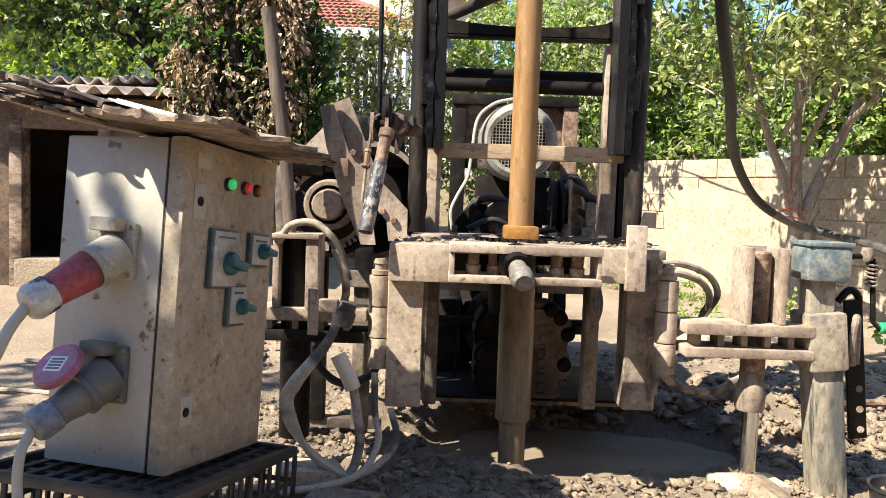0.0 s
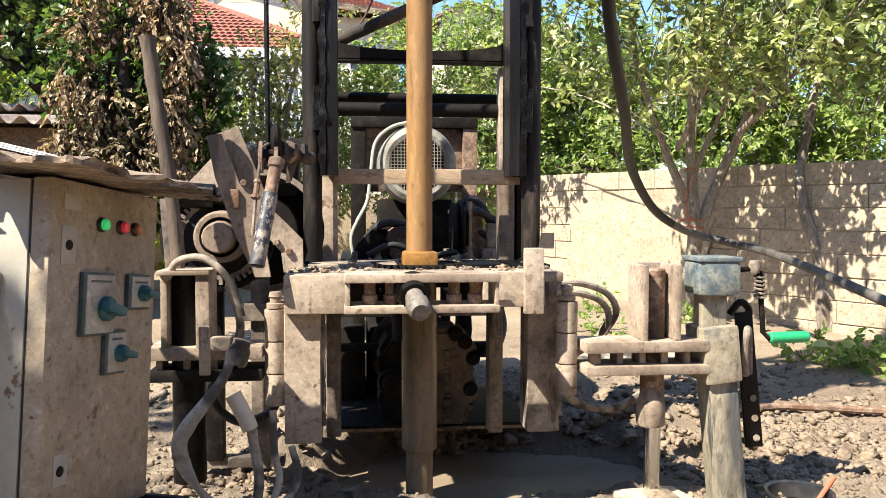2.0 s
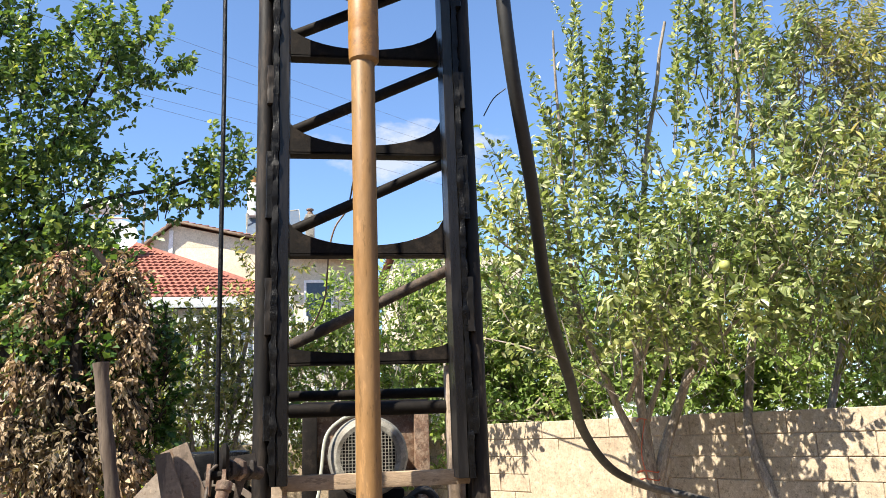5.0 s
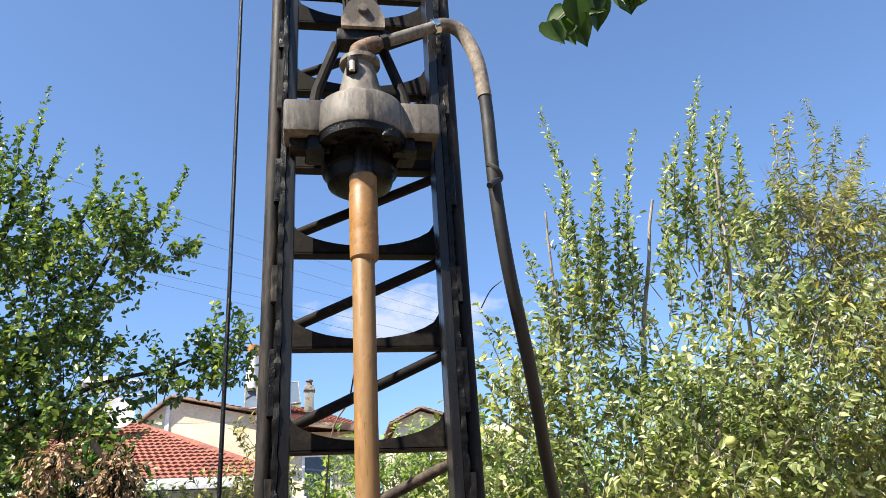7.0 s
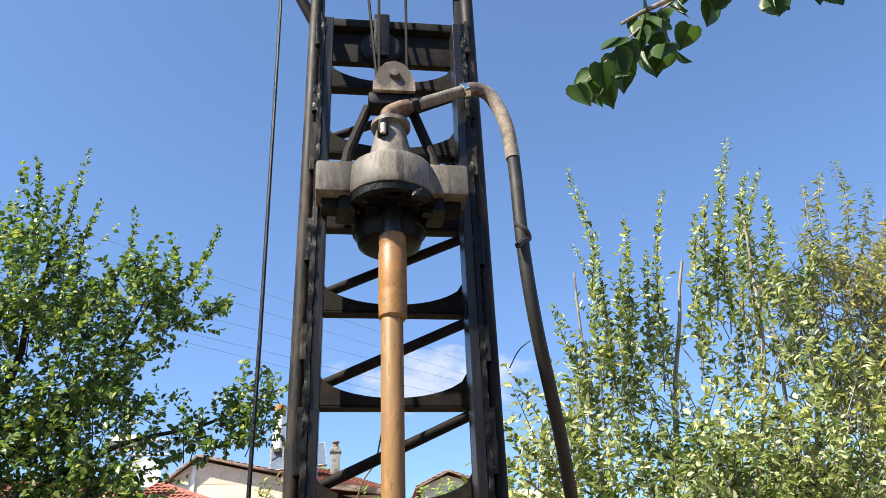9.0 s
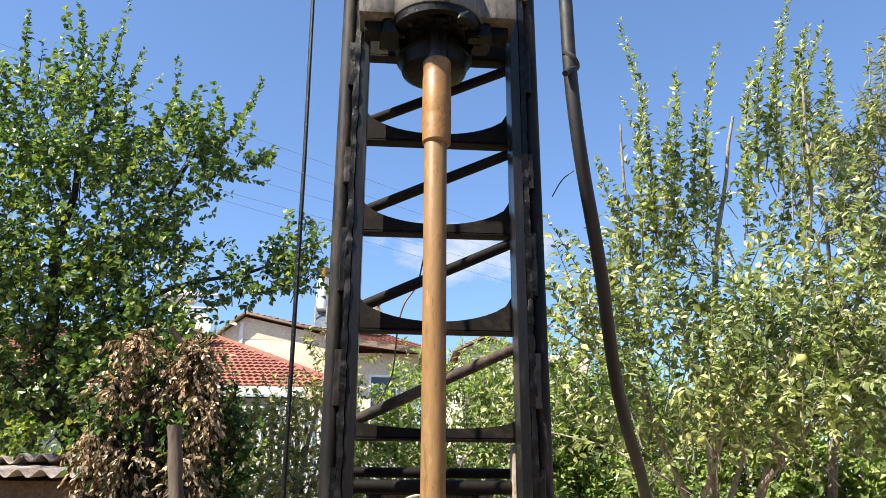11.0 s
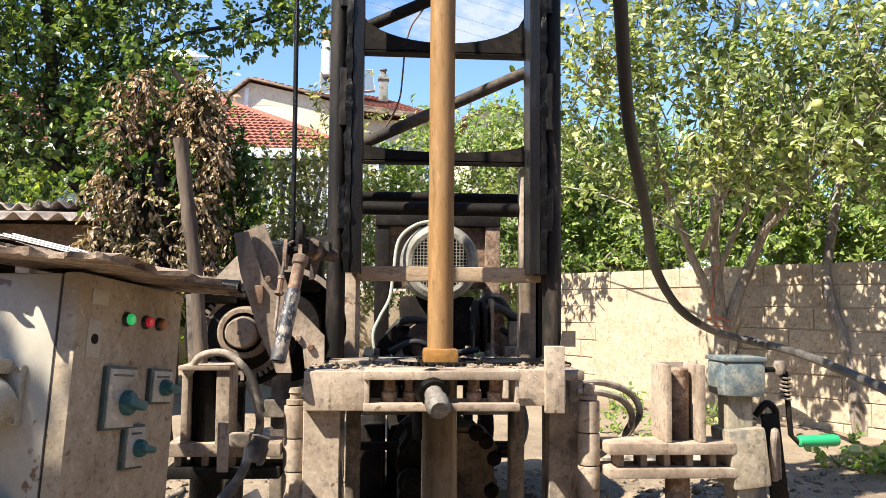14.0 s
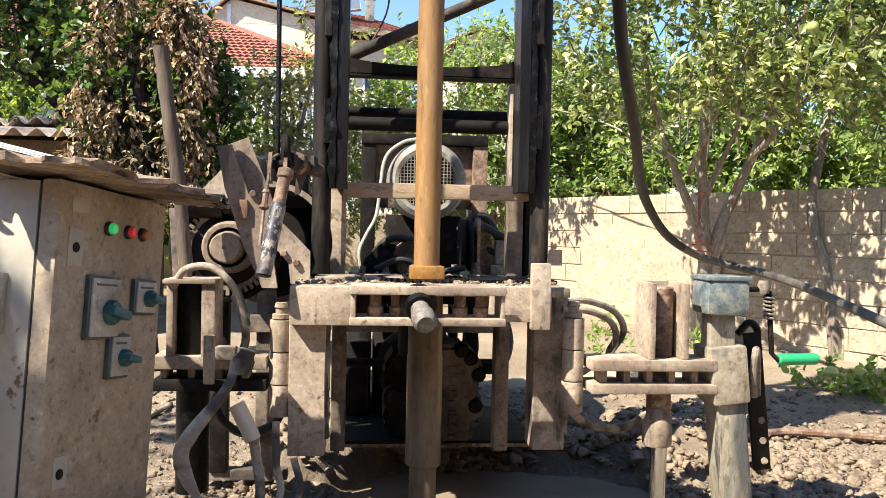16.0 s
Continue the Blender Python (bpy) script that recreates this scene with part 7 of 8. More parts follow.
def tiled_roof(H, slopes, deck):
    """A boarded deck, and on each slope a field of tiles too small to pick apart."""
    bm = bmesh.new()
    for q in deck:
        slab(bm, q)
    roof_ = part("roof", bm, "roof_tile", H, "red clay tile roof")
    for q in slopes:
        bm = bmesh.new()
        tile_field(bm, *q)
        tagged(part("roof_tiles", bm, "roof_tile", roof_), kind="stuff")


def slab(bm, pts):
    bm.faces.new([bm.verts.new(p) for p in pts])


def window_on(H, x0, x1, z0, z1, y):
    win = part("window", boxes(((x0 - 0.06, y - 0.03, z0 - 0.06), (x1 + 0.06, y + 0.02, z0)), ((x0 - 0.06, y - 0.03, z1), (x1 + 0.06, y + 0.02, z1 + 0.06)), ((x0 - 0.06, y - 0.03, z0), (x0, y + 0.02, z1)), ((x1, y - 0.03, z0), (x1 + 0.06, y + 0.02, z1)), bevel=0.005), "house_white", H)
    part("pane", boxes(((x0, y - 0.008, z0), (x1, y + 0.004, z1)), bevel=0), "pane", win)
    part("sill", boxes(((x0 - 0.1, y - 0.08, z0 - 0.1), (x1 + 0.1, y, z0 - 0.06)), bevel=0.005), "house_white", win)


h1 = thing("house", (-9.0, 13.0, 0.0), "low white house with a hipped red tile roof", "house", "houses behind the garden")
part("wall", boxes(((-9.0, 13.0, -0.2), (-0.6, 18.0, 3.25)), bevel=0.02), "house_white", h1)
E0, E1, E2, E3, R0, R1 = (-9.4, 12.6, 3.33), (-0.3, 12.6, 3.33), (-0.3, 18.4, 3.33), (-9.4, 18.4, 3.33), (-6.5, 15.5, 4.92), (-3.45, 15.5, 4.92)
tiled_roof(h1, ((E0, E1, R1, R0), (E1, E2, R1, R1), (E0, E3, R0, R0)), ((E0, E1, R1, R0), (E1, E2, R1), (E2, E3, R0, R1), (E3, E0, R0), (E0, E3, E2, E1)))
part("eaves_board", boxes(((-9.4, 12.56, 3.20), (-0.3, 12.6, 3.36)), bevel=0.005), "house_white", h1)
part("eaves_board", boxes(((-0.3, 12.56, 3.20), (-0.26, 18.4, 3.36)), bevel=0.005), "house_white", h1)
part("ridge_cap", tube([R1, Vector(R1).lerp(Vector(E1), 0.5) + Vector((0, 0, 0.02)), E1], 0.075, 8), "roof_tile", h1)
window_on(h1, -4.6, -3.6, 1.6, 2.8, 13.0)
window_on(h1, -2.9, -2.1, 1.6, 2.8, 13.0)
window_on(h1, -1.7, -1.1, 1.6, 2.8, 13.0)

h2 = thing("house", (-3.5, 20.0, 0.0), "cream rendered two-storey house with a gable and red tile roof", "house", "houses behind the garden")
part("wall", boxes(((-3.85, 20.0, -0.2), (-1.2, 26.0, 5.85)), bevel=0.02), "house_wall", h2)
part("gable_wall", plate([(-3.85, 5.85), (-1.2, 5.85), (-1.2, 5.98), (-3.30, 6.42), (-3.85, 5.98)], 20.0, 0.2), "house_wall", h2)
part("corner_strip", boxes(((-3.42, 19.96, 5.2), (-3.32, 20.0, 6.28)), bevel=0.005), "house_white", h2)
G = (((-4.02, 19.86, 5.86), (-4.02, 26.2, 5.86), (-3.30, 26.2, 6.50), (-3.30, 19.86, 6.50)), ((-1.0, 19.86, 6.02), (-1.0, 26.2, 6.02), (-3.30, 26.2, 6.50), (-3.30, 19.86, 6.50)))
tiled_roof(h2, G, G)
for x0, x1, z0, z1 in ((-4.05, -3.30, 5.83, 6.49), (-3.30, -0.98, 6.49, 5.99)):
    part("bargeboard", add_beam(bmesh.new(), (x0, 19.85, z0), (x1, 19.85, z1), 0.05, 0.10, 0.004, (0, 1, 0)), "wood_weather", h2)
part("side_wing", boxes(((-1.2, 19.7, -0.2), (1.05, 26.0, 5.5)), bevel=0.02), "house_wall", h2)
F0, F1, F2, F3, S0, S1 = (-1.25, 19.2, 5.80), (1.35, 19.2, 5.48), (1.35, 26.4, 5.48), (-1.25, 26.4, 5.80), (-1.25, 22.4, 6.85), (-0.2, 22.4, 6.72)
tiled_roof(h2, ((F0, F1, S1, S0), (F1, F2, S1, S1)), ((F0, F1, S1, S0), (F1, F2, S1), (F2, F3, S0, S1), (F0, F3, F2, F1)))
part("eaves_board", add_beam(bmesh.new(), (-1.25, 19.15, 5.74), (1.35, 19.15, 5.42), 0.06, 0.14, 0.004), "wood_weather", h2)
window_on(h2, -0.1, 0.5, 3.9, 4.9, 19.7)
window_on(h2, -2.5, -1.9, 3.9, 4.9, 20.0)
chim = part("chimney", boxes(((-0.14, 20.9, 5.9), (0.10, 21.14, 6.98)), ((-0.17, 20.87, 6.84), (0.13, 21.17, 6.90)), bevel=0.015), "motor_grey", h2, "grey rendered chimney")
part("chimney_pot", lathe((-0.02, 21.02, 6.98), (0, 0, 1), [(0, 0.07), (0.02, 0.08), (0.12, 0.06), (0.13, 0.10), (0.16, 0.10), (0.18, 0.02)], 12), "rust_steel", chim)
sol = thing("solar_heater", (-1.44, 20.3, 6.0), "white solar water tank with an orange top on the roof", "solar heater", "solar heaters")
part("tank", lathe((-1.44, 20.3, 6.72), (0, 0, 1), [(0, 0.13), (0.02, 0.155), (0.86, 0.155), (0.88, 0.13)], 22), "house_white", sol)
part("expansion_cap", lathe((-1.44, 20.3, 7.60), (0, 0, 1), [(0, 0.145), (0.26, 0.15), (0.30, 0.10)], 18), "pipe_orange", sol)
for dx, dy in ((-0.14, -0.12), (0.14, -0.12), (-0.14, 0.12), (0.14, 0.12)):
    part("stand", boxes(((-1.44 + dx - 0.02, 20.3 + dy - 0.02, 6.05), (-1.44 + dx + 0.02, 20.3 + dy + 0.02, 6.80)), bevel=0.002), "motor_grey", sol)
slope = Matrix.Translation((-1.55, 19.95, 6.12)) @ Matrix.Rotation(radians(-6), 4, "Y") @ Matrix.Rotation(radians(48), 4, "X")
for k in range(2):
    o = k * 0.68
    pan = part("panel", add_prism(bmesh.new(), [(o, 0), (o + 0.64, 0), (o + 0.64, 0.92), (o, 0.92)], 0.05, slope), "solar_glass", sol)
    for u0, u1, v0, v1 in ((o, o + 0.64, -0.03, 0.0), (o, o + 0.64, 0.92, 0.95), (o - 0.02, o, -0.03, 0.95), (o + 0.64, o + 0.66, -0.03, 0.95)):
        part("panel_frame", add_prism(bmesh.new(), [(u0, v0), (u1, v0), (u1, v1), (u0, v1)], 0.06, slope), "motor_grey", pan)
sol = thing("solar_heater", (-3.85, 15.4, 4.85), "white solar water tank lying on the low roof", "solar heater", "solar heaters")
part("tank", lathe((-4.15, 15.4, 5.58), (1, 0, 0), [(0, 0.12), (0.03, 0.15), (0.62, 0.15), (0.65, 0.12)], 22), "house_white", sol)
for x in (-4.1, -3.6, -3.05):
    part("stand", boxes(((x - 0.02, 15.2, 4.6), (x + 0.02, 15.24, 5.62)), bevel=0.002), "motor_grey", sol)
part("stand_rail", boxes(((-4.1, 15.19, 5.56), (-3.03, 15.25, 5.60)), bevel=0.004), "house_white", sol)
part("stand_rail", boxes(((-4.1, 15.19, 5.30), (-3.03, 15.25, 5.33)), bevel=0.004), "house_white", sol)
dish = thing("satellite_dish", (-3.3, 14.4, 4.4), "grey satellite dish on a thin mast", "dish")
part("bowl", lathe((-3.3, 14.4, 4.75), (0.3, -0.8, 0.35), [(0, 0.05), (0.04, 0.2), (0.09, 0.32), (0.095, 0.32), (0.05, 0.2), (0.012, 0.02)], 26), "house_white", dish)
part("mast", tube([(-3.3, 14.45, 4.2), (-3.3, 14.45, 4.75)], 0.02, 8), "motor_grey", dish)
# a pale blue house far to the left
h3 = thing("house", (-11, 15, 0), "pale blue house half hidden by trees", "house", "houses behind the garden")
part("wall", boxes(((-12.5, 12.0, -0.2), (-6.6, 12.9, 3.6)), bevel=0.02), "house_blue", h3)
window_on(h3, -7.9, -7.0, 1.9, 3.0, 12.0)
h4 = thing("house", (3.0, 26, 0), "distant cream house with a gable behind the trees", "house", "houses behind the garden")
part("wall", boxes(((2.75, 26.0, -0.2), (7.0, 32.0, 6.95)), bevel=0.02), "house_wall", h4)
part("gable_wall", plate([(2.75, 6.95), (4.6, 6.95), (4.6, 7.12), (3.55, 7.42), (2.75, 7.08)], 26.0, 0.2), "house_wall", h4)
G = (((2.55, 25.8, 7.02), (2.55, 32.2, 7.02), (3.55, 32.2, 7.52), (3.55, 25.8, 7.52)), ((4.9, 25.8, 7.08), (4.9, 32.2, 7.08), (3.55, 32.2, 7.52), (3.55, 25.8, 7.52)))
tiled_roof(h4, G, G)
for x0, x1, z0, z1 in ((2.52, 3.55, 6.98, 7.50), (3.55, 4.93, 7.50, 7.04)):
    part("bargeboard", add_beam(bmesh.new(), (x0, 25.79, z0), (x1, 25.79, z1), 0.05, 0.10, 0.004, (0, 1, 0)), "wood_weather", h4)
window_on(h4, 3.2, 3.8, 5.4, 6.4, 26.0)

fence = thing("picket_fence", (-1.2, 11.6, 0.2), "white painted railing on a low wall before the house", "fence")
part("plinth", boxes(((-2.9, 11.58, -0.1), (0.4, 11.75, 1.75)), bevel=0.02), "house_white", fence)
for z in (1.85, 2.75):
    part("rail", boxes(((-2.9, 11.6, z), (0.4, 11.64, z + 0.05)), bevel=0.004), "house_white", fence)
for k in range(28):
    x = -2.88 + k * 0.118
    part("picket", boxes(((x, 11.57, 1.76), (x + 0.05, 11.6, 2.9)), bevel=0.004), "house_white", fence)
gwall = solo("wall_back", boxes(((-6.5, 10.9, -0.2), (1.3, 11.1, 1.15)), ((0.5, 9.9, -0.2), (1.25, 10.05, 1.2)), bevel=0.02), "mortar", (-6.5, 10.9, 0), "low weathered back wall of the garden", "wall", kind="structure")

# ---- wires across the sky ----
for z0, z1 in ((9.82, 13.5), (9.29, 13.3), (8.53, 14.6), (8.10, 13.6), (7.99, 12.1)):
    pts = [(-7.7 + 50.6 * i / 14, 13 + 47 * i / 14, z0 + (z1 - z0) * i / 14 - 0.25 * math.sin(math.pi * i / 14)) for i in range(15)]
    solo("overhead_wire", tube(pts, 0.0042, 4), "hose_grey", pts[0], "thin overhead power wire crossing the sky", "wire", "overhead wires")
for x, y, zt, zb in ((-7.7, 13.06, 10.2, 7.7), (42.9, 60.06, 15.0, 11.8)):
    up = thing("utility_pole", (x, y, 0), "grey wooden utility pole carrying overhead wires", "utility pole", "utility poles")
    part("post", tube([(x, y, -0.2), (x, y, zt)], 0.11, 10, True, None), "bark", up)
    for k in range(3):
        z = zb + (zt - zb) * k / 2 - 0.1
        part("crossarm", boxes(((x - 0.6, y - 0.05, z - 0.05), (x + 0.6, y + 0.05, z + 0.05)), bevel=0.02), "wood_weather", up)

# ---- a thin cloud far away ----
m, nt, b = nodes_of("cloud")
tc = nt.nodes.new("ShaderNodeTexCoord")
ln = nt.nodes.new("ShaderNodeVectorMath")
ln.operation = "LENGTH"
sc = nt.nodes.new("ShaderNodeVectorMath")
sc.operation = "MULTIPLY"
sc.inputs[1].default_value = (1 / 44, 0, 1 / 17)
nt.links.new(tc.outputs["Object"], sc.inputs[0])
nt.links.new(sc.outputs[0], ln.inputs[0])
nz = noise_node(nt, 0.055, 7, 0.62, (1, 1, 1.7), 3.0)
mm = nt.nodes.new("ShaderNodeMath")
mm.operation = "SUBTRACT"
nt.links.new(nz, mm.inputs[0])
fall = nt.nodes.new("ShaderNodeMath")
fall.operation = "MULTIPLY"
nt.links.new(ln.outputs["Value"], fall.inputs[0])
fall.inputs[1].default_value = 0.42
nt.links.new(fall.outputs[0], mm.inputs[1])
alpha = ramp_node(nt, mm.outputs[0], [(0.16, (0, 0, 0)), (0.42, (0.75, 0.75, 0.75))])
em = nt.nodes.new("ShaderNodeEmission")
em.inputs["Color"].default_value = (0.86, 0.91, 1.0, 1)
em.inputs["Strength"].default_value = 0.42
tp = nt.nodes.new("ShaderNodeBsdfTransparent")
ms = nt.nodes.new("ShaderNodeMixShader")
nt.links.new(alpha, ms.inputs["Fac"])
nt.links.new(tp.outputs[0], ms.inputs[1])
nt.links.new(em.outputs[0], ms.inputs[2])
nt.links.new(ms.outputs[0], nt.nodes["Material Output"].inputs["Surface"])
M["cloud"] = m
bm = bmesh.new()
slab(bm, [(-22, 300, 85), (95, 300, 85), (95, 300, 150), (-22, 300, 150)])
solo("backdrop", bm, "cloud", (36, 300, 111), "thin white cloud low in the blue sky", "cloud", kind="structure")

# ---- shed ----
shed = thing("shed", (-3.0, 6.4, 0.0), "old open shed with a corrugated roof and dark doorway", "shed")
SX0, SX1, SY0, SY1 = -6.2, -1.95, 6.1, 8.2
part("wall", boxes(((SX0, SY0, -0.1), (-3.18, SY0 + 0.12, 1.52)), bevel=0.02), "wood_dark", shed)
part("wall", boxes(((-2.55, SY0, -0.1), (SX1, SY0 + 0.12, 1.3)), bevel=0.02), "wood_dark", shed)
part("wall", boxes(((SX0, SY1, -0.1), (SX1, SY1 + 0.12, 1.80)), bevel=0.02), "wood_dark", shed)
part("wall", boxes(((SX0, SY0 + 0.12, -0.1), (SX0 + 0.1, SY1, 1.55)), bevel=0.02), "wood_dark", shed)
part("wall", boxes(((SX1 - 0.1, SY0 + 0.12, -0.1), (SX1, SY1, 1.58)), bevel=0.02), "wood_dark", shed)
part("lintel", boxes(((-3.2, SY0 - 0.03, 1.27), (-1.95, SY0 + 0.12, 1.51)), bevel=0.01), "wood_dark", shed)
for x in (-3.24, -2.58):
    part("door_post", boxes(((x, SY0 - 0.04, -0.1), (x + 0.1, SY0 + 0.1, 1.36)), bevel=0.015), "wood_weather", shed)
part("threshold", boxes(((-3.2, SY0 - 0.06, -0.05), (-2.5, SY0 + 0.2, 0.30)), bevel=0.04), "soil", shed)
for tier, (y0, y1, z0, z1, xa, xb) in enumerate(((5.85, 7.2, 1.55, 1.70, -6.3, -1.88), (6.6, 8.5, 1.71, 1.86, -6.3, -2.1))):
    x = xa
    sheet = 0
    while x < xb:
        xe = min(x + 0.95, xb)
        bm = bmesh.new()
        n = int((xe - x) / 0.018)
        rt, rl = [], []
        dz = random.uniform(-0.02, 0.02)
        for i in range(n + 1):
            xx = x + (xe - x) * i / n
            wv = 0.028 * math.sin(2 * math.pi * xx / 0.15)
            yy = y0 + 0.04 * noise.noise(Vector((xx * 4, tier, 0)))
            rt.append([bm.verts.new((xx, yy, z0 + wv + dz)), bm.verts.new((xx, y1, z1 + wv + dz))])
            rl.append([bm.verts.new((xx, yy, z0 + wv + dz - 0.008)), bm.verts.new((xx, y1, z1 + wv + dz - 0.008))])
        for i in range(n):
            bm.faces.new((rt[i][0], rt[i + 1][0], rt[i + 1][1], rt[i][1]))
            bm.faces.new((rl[i][1], rl[i + 1][1], rl[i + 1][0], rl[i][0]))
            bm.faces.new((rt[i][0], rl[i][0], rl[i + 1][0], rt[i + 1][0]))
        part("corrugated_sheet", bm, "corrugated", shed)
        x = xe - 0.05
        sheet += 1
        if xe >= xb:
            break

# ---- loose things on the ground ----
rnd = random.Random(3)


def brick(at, size, turn, mt, label):
    bm = bmesh.new()
    add_box(bm, -Vector(size) / 2, Vector(size) / 2, 0.008)
    bmesh.ops.transform(bm, matrix=Matrix.Translation(at) @ Euler([radians(t) for t in turn]).to_matrix().to_4x4(), verts=bm.verts[:])
    for v in bm.verts:
        v.co += Vector((1, 1, 1)) * 0.004 * noise.noise(v.co * 20)
    return solo("brick", bm, mt, at, label, "brick", "bricks under the jacks")


brick((1.0, 2.52, 0.0), (0.22, 0.14, 0.05), (0, 0, 8), "block", "pale block under the jack rod")
brick((1.04, 2.40, -0.005), (0.10, 0.20, 0.07), (18, 12, 34), "mud_clod", "muddy brick leaning by the jack foot")
brick((0.93, 2.42, -0.02), (0.06, 0.14, 0.05), (0, 10, 60), "mud_clod", "small broken brick in the mud")
brick((-0.38, 2.40, 0.02), (0.20, 0.13, 0.09), (0, 6, 20), "block", "muddy stone block beside the hoses")
brick((-0.26, 2.26, -0.01), (0.2, 0.12, 0.07), (6, 0, -15), "mud_clod", "flat muddy stone near the pit")

bucket = thing("bucket", (1.44, 2.42, -0.03), "black plastic bucket with oily water and a red stick", "bucket")
part("shell", lathe((1.44, 2.42, -0.10), (0, 0, 1), [(0, 0.075), (0.14, 0.098), (0.145, 0.104), (0.155, 0.104), (0.15, 0.094), (0.02, 0.072)], 30, False), "black_plastic", bucket)
part("oily_water", lathe((1.44, 2.42, 0.0), (0, 0, 1), [(0, 0.085), (0.004, 0.085)], 24), "greasy_black", bucket)
solo("stick", tube([(1.47, 2.40, 0.0), (1.56, 2.43, 0.09)], 0.008, 8), "string_red", (1.5, 2.41, 0.04), "red plastic stick standing in the bucket", "stick")
solo("iron_bar", tube([(1.6, 3.5, 0.03), (2.0, 3.55, 0.035), (2.5, 3.4, 0.03)], 0.018, 8), "rust_steel", (1.6, 3.5, 0.03), "rusty iron bar lying on the ground", "bar")
for pts in ([(-1.9, 2.6, 0.0), (-1.5, 2.75, 0.01), (-1.2, 3.0, 0.01), (-1.0, 3.5, 0.01), (-0.9, 4.2, 0.02)], [(-2.2, 3.4, 0.01), (-1.6, 3.3, 0.01), (-1.1, 3.1, 0.01), (-0.8, 3.3, 0.01)], [(-2.0, 3.9, 0.03), (-1.6, 3.75, 0.02), (-1.2, 3.9, 0.03), (-1.0, 4.6, 0.05)]):
    pts = [(x, y, ground_z(x, y) + 0.012) for x, y, z in pts]
    solo("ground_cable", tube(smooth_path(pts, 8), 0.011, 8), "dusty_hose", pts[0], "dusty power cable lying across the yard", "cable", "cables on the ground")

# mud clods, uncounted
def lump(level):
    ico = bmesh.new()
    bmesh.ops.create_icosphere(ico, subdivisions=level, radius=1)
    v, f = np.array([p.co[:] for p in ico.verts]), np.array([[p.index for p in q.verts] for q in ico.faces])
    ico.free()
    return v, f


ico_v, ico_f = lump(1)
big_v, big_f = lump(2)
cv, cf = [], []
total = 0
rng = np.random.default_rng(3)
count = 0
while count < 17000:
    an, rr = rng.uniform(0, 2 * math.pi), abs(rng.normal(0, 0.35))
    if count % 3 == 0:
        x, y = rng.uniform(-1.4, 2.8), rng.uniform(2.15, 4.6)
    else:
        x, y = PIT[0] + (0.80 + rr) * math.cos(an) * 1.05, PIT[1] + (0.50 + rr * 0.7) * math.sin(an)
    bank = count % 5 == 1
    if bank:
        x, y = rng.uniform(-0.35, 1.4), 3.34 + abs(rng.normal(0, 0.15))
    rubble = count % 5 == 2
    if rubble:
        x, y = rng.normal(1.65, 0.55), 2.75 + abs(rng.normal(0, 0.55))
    if y < 2.15:
        continue
    s = min(0.036, 0.006 + rng.exponential(0.010)) if bank else min(0.030, 0.004 + rng.exponential(0.006)) if rubble else min(0.021, 0.003 + rng.exponential(0.004))
    if not bank and math.hypot((x - PIT[0]) / 0.57, (y - PIT[1]) / 0.36) < 1.0:
        continue
    base_v, base_f, jit = (big_v, big_f, 0.21) if s > 0.011 else (ico_v, ico_f, 0.3)
    lobe = 1 + 0.38 * np.sin(base_v @ rng.normal(0, 2.6, 3) + rng.uniform(0, 6))[:, None]
    p = base_v * lobe * (1 + rng.normal(0, jit, (len(base_v), 1))) * s * np.array([rng.uniform(0.8, 1.4), rng.uniform(0.8, 1.4), rng.uniform(0.55, 0.9)])
    p += np.array([x, y, ground_z(x, y) + s * 0.1])
    cf.append(base_f + total)
    cv.append(p)
    total += len(base_v)
    count += 1
me = bpy.data.meshes.new("mud_clods")
me.from_pydata(np.concatenate(cv).tolist(), [], np.concatenate(cf).tolist())
me.materials.append(M["mud_clod"])
me.shade_smooth()
tagged(new("mud_clods", me), "loose clods of half-dry mud round the pit", "mud", kind="stuff")

cv, cf = [], []
for k in range(700):
    x, y = rng.uniform(-0.14, 0.67), rng.uniform(2.5, 3.1)
    if math.hypot(x - 0.257, y - 2.75) < 0.17:
        continue
    sz = min(0.014, 0.002 + rng.exponential(0.003))
    cf.append(ico_f + len(ico_v) * len(cv))
    cv.append(ico_v * (1 + rng.normal(0, 0.3, (len(ico_v), 1))) * sz * np.array([1.2, 1.0, 0.6]) + np.array([x, y, 0.748 + sz * 0.2]) - np.array([0.27, 2.8, 0.1]))
me = bpy.data.meshes.new("caked_mud")
me.from_pydata(np.concatenate(cv).tolist(), [], np.concatenate(cf).tolist())
me.materials.append(M["mud_clod"])
ob = tagged(new("caked_mud", me), kind="stuff")
ob.parent = frame_


def plant(at, label, blobs, n, leaf, width, mat_, name="plant", category="plant", group="weeds"):
    T = thing(name, at, label, category, group)
    P, A, S, stems = grow(blobs, n, 4, 0.10, leaf, 0.0, 0.8, 0.6)
    ob = new("leaves", leaf_mesh("leaves", P - np.array(at), A, S, width, mat_))
    ob.parent = T
    tagged(ob, kind="stuff")
    bm = bmesh.new()
    for k in range(6):
        c = blobs[k % len(blobs)][0]
        add_tube(bm, [at, ((at[0] + c[0]) / 2 + 0.03 * k - 0.08, (at[1] + c[1]) / 2, c[2])], 0.004, 5)
    part("stem", bm, "leaf_mid", T)
    return T


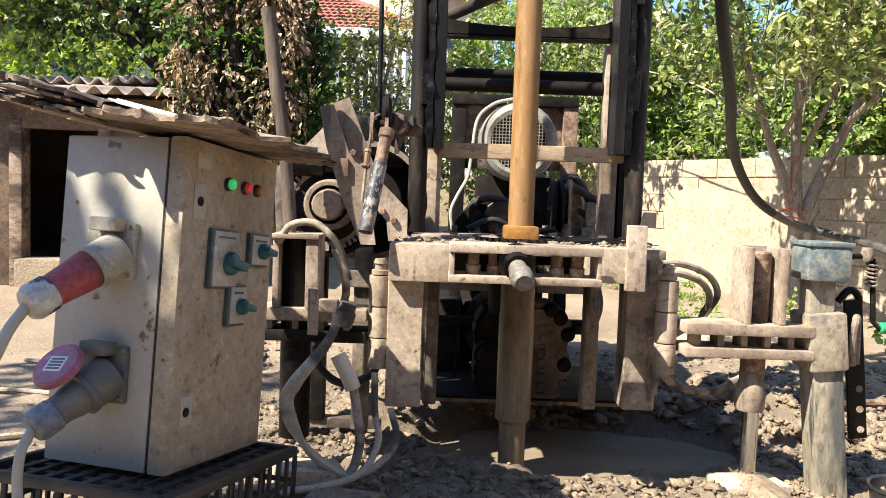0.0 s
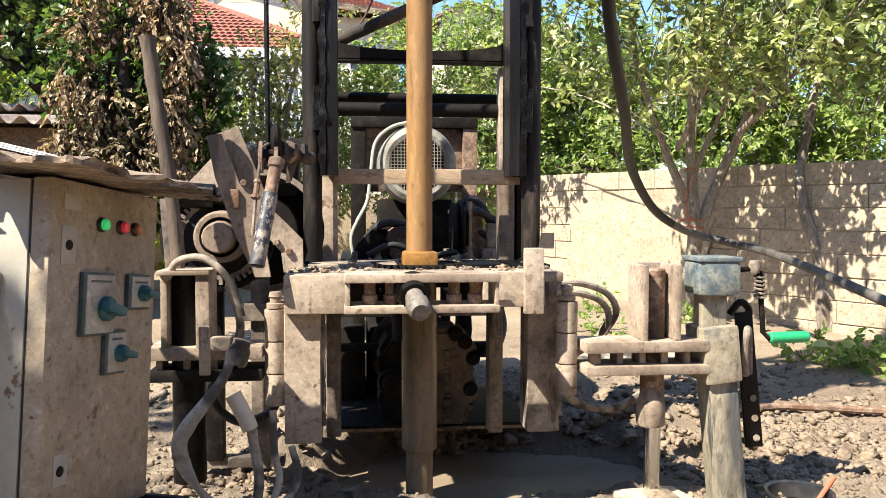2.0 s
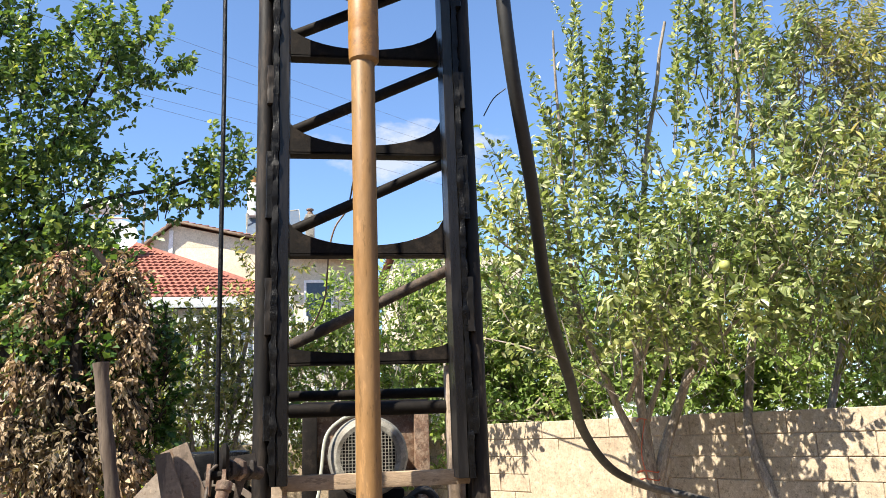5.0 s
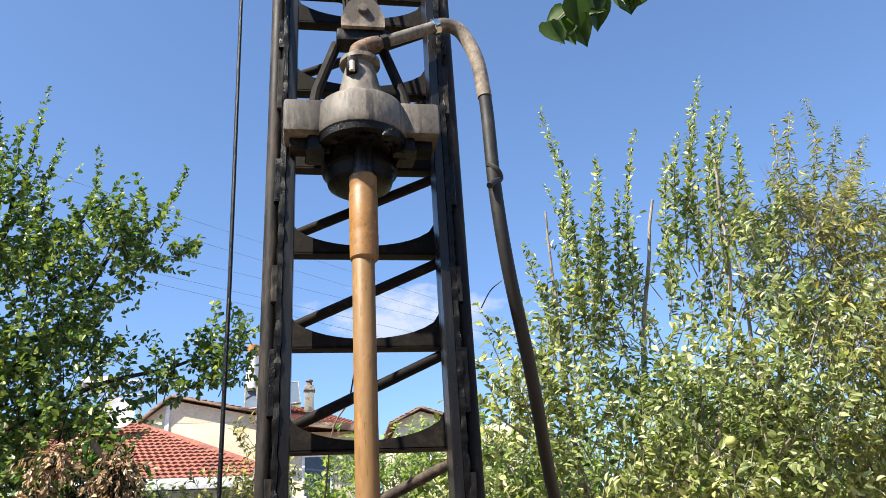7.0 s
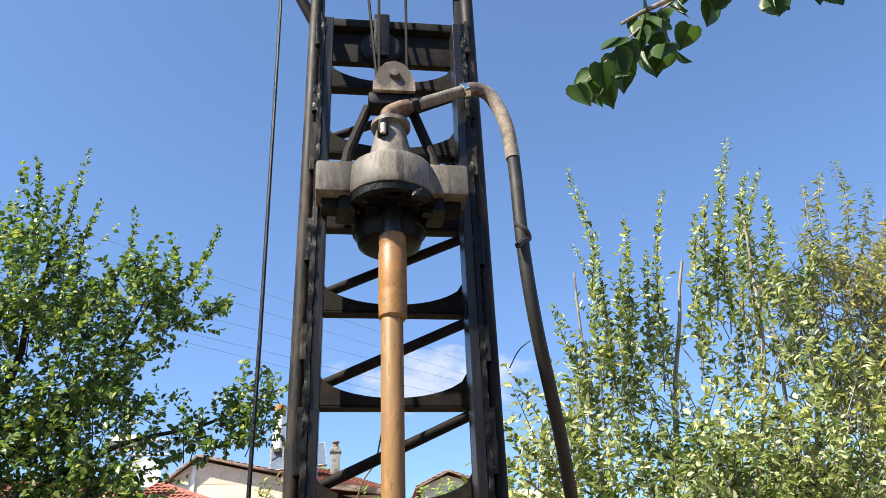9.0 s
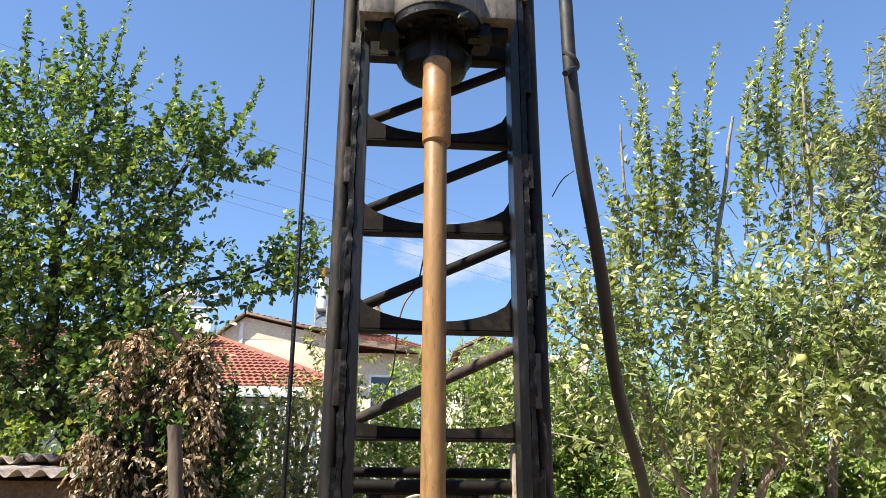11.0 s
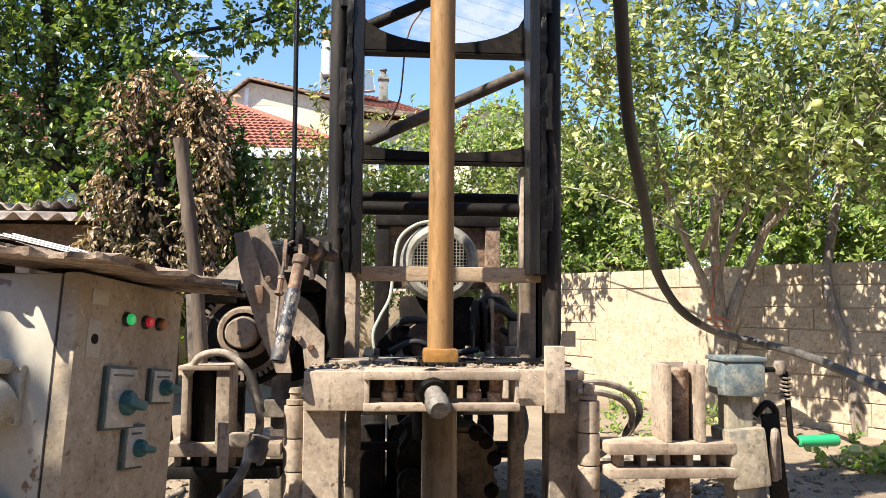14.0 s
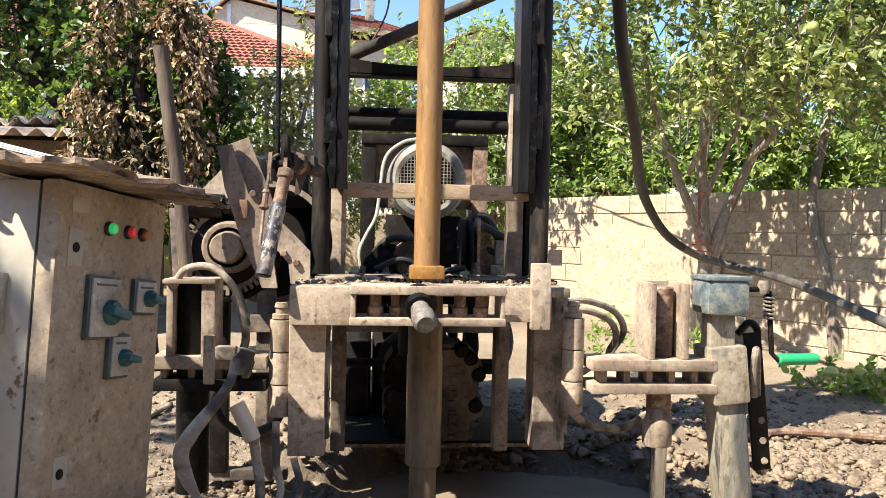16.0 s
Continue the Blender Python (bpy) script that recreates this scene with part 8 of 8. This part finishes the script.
for x, y, r, n in ((2.95, 4.35, 0.26, 60), (3.2, 4.1, 0.28, 60), (2.72, 4.62, 0.14, 16), (3.35, 4.5, 0.3, 55)):
    z = ground_z(x, y)
    plant((x, y, z), "low squash plant with broad green leaves on the soil", [((x, y, z + 0.06), (r, r * 0.6, 0.07))], n, 0.055, 0.75, "leaf_mid", "squash_plant")
for x, y in ((2.66, 4.35), (2.80, 4.3), (3.0, 4.1)):
    z = ground_z(x, y) + 0.12
    solo("squash", lathe((x, y, z), (0, 0, 1), [(0, 0.01), (0.006, 0.03), (0.03, 0.042), (0.055, 0.03), (0.065, 0.008)], 14), "apple_skin", (x, y, z), "small yellow squash among its leaves", "squash", "squashes")
for x, y in ((1.75, 5.6), (2.05, 6.6), (2.5, 5.9), (1.55, 6.9), (1.9, 5.2)):
    z = ground_z(x, y)
    plant((x, y, z), "tuft of green weeds on bare soil", [((x, y, z + 0.05), (0.14, 0.1, 0.05))], 16, 0.06, 0.5, "leaf_mid", "weed")
sheet = bmesh.new()
for i in range(9):
    for j in range(7):
        x, y = 1.35 + 0.09 * i, 4.6 + 0.09 * j
        sheet.verts.new((x, y, ground_z(x, y) + 0.03 + 0.05 * math.exp(-((i - 4) / 3) ** 2 - ((j - 3) / 2) ** 2)))
sheet.verts.ensure_lookup_table()
for i in range(8):
    for j in range(6):
        sheet.faces.new([sheet.verts[a_] for a_ in (i * 7 + j, (i + 1) * 7 + j, (i + 1) * 7 + j + 1, i * 7 + j + 1)])
ext = bmesh.ops.extrude_face_region(sheet, geom=sheet.faces[:])
bmesh.ops.translate(sheet, verts=[v for v in ext["geom"] if isinstance(v, bmesh.types.BMVert)], vec=(0, 0, -0.03))
solo("old_sack", sheet, "dusty_hose", (1.7, 4.9, 0.05), "grey sacking lying over a low mound", "sack")

# ---- plain walls that close the yard behind the camera ----
solo("wall_south", boxes(((-9.0, -5.6, -0.2), (7.5, -5.3, 4.2)), bevel=0.02), "wood_dark", (-9.0, -5.6, 0), "plain dark wall closing the yard", "wall", kind="structure")
solo("wall_west", boxes(((-9.3, -5.3, -0.2), (-9.0, 6.0, 3.2)), bevel=0.02), "wood_dark", (-9.3, -5.3, 0), "plain dark wall closing the yard", "wall", kind="structure")
solo("wall_east", boxes(((7.5, -5.6, -0.2), (7.8, 4.0, 3.6)), bevel=0.02), "wood_dark", (7.5, -5.6, 0), "plain dark wall closing the yard", "wall", kind="structure")
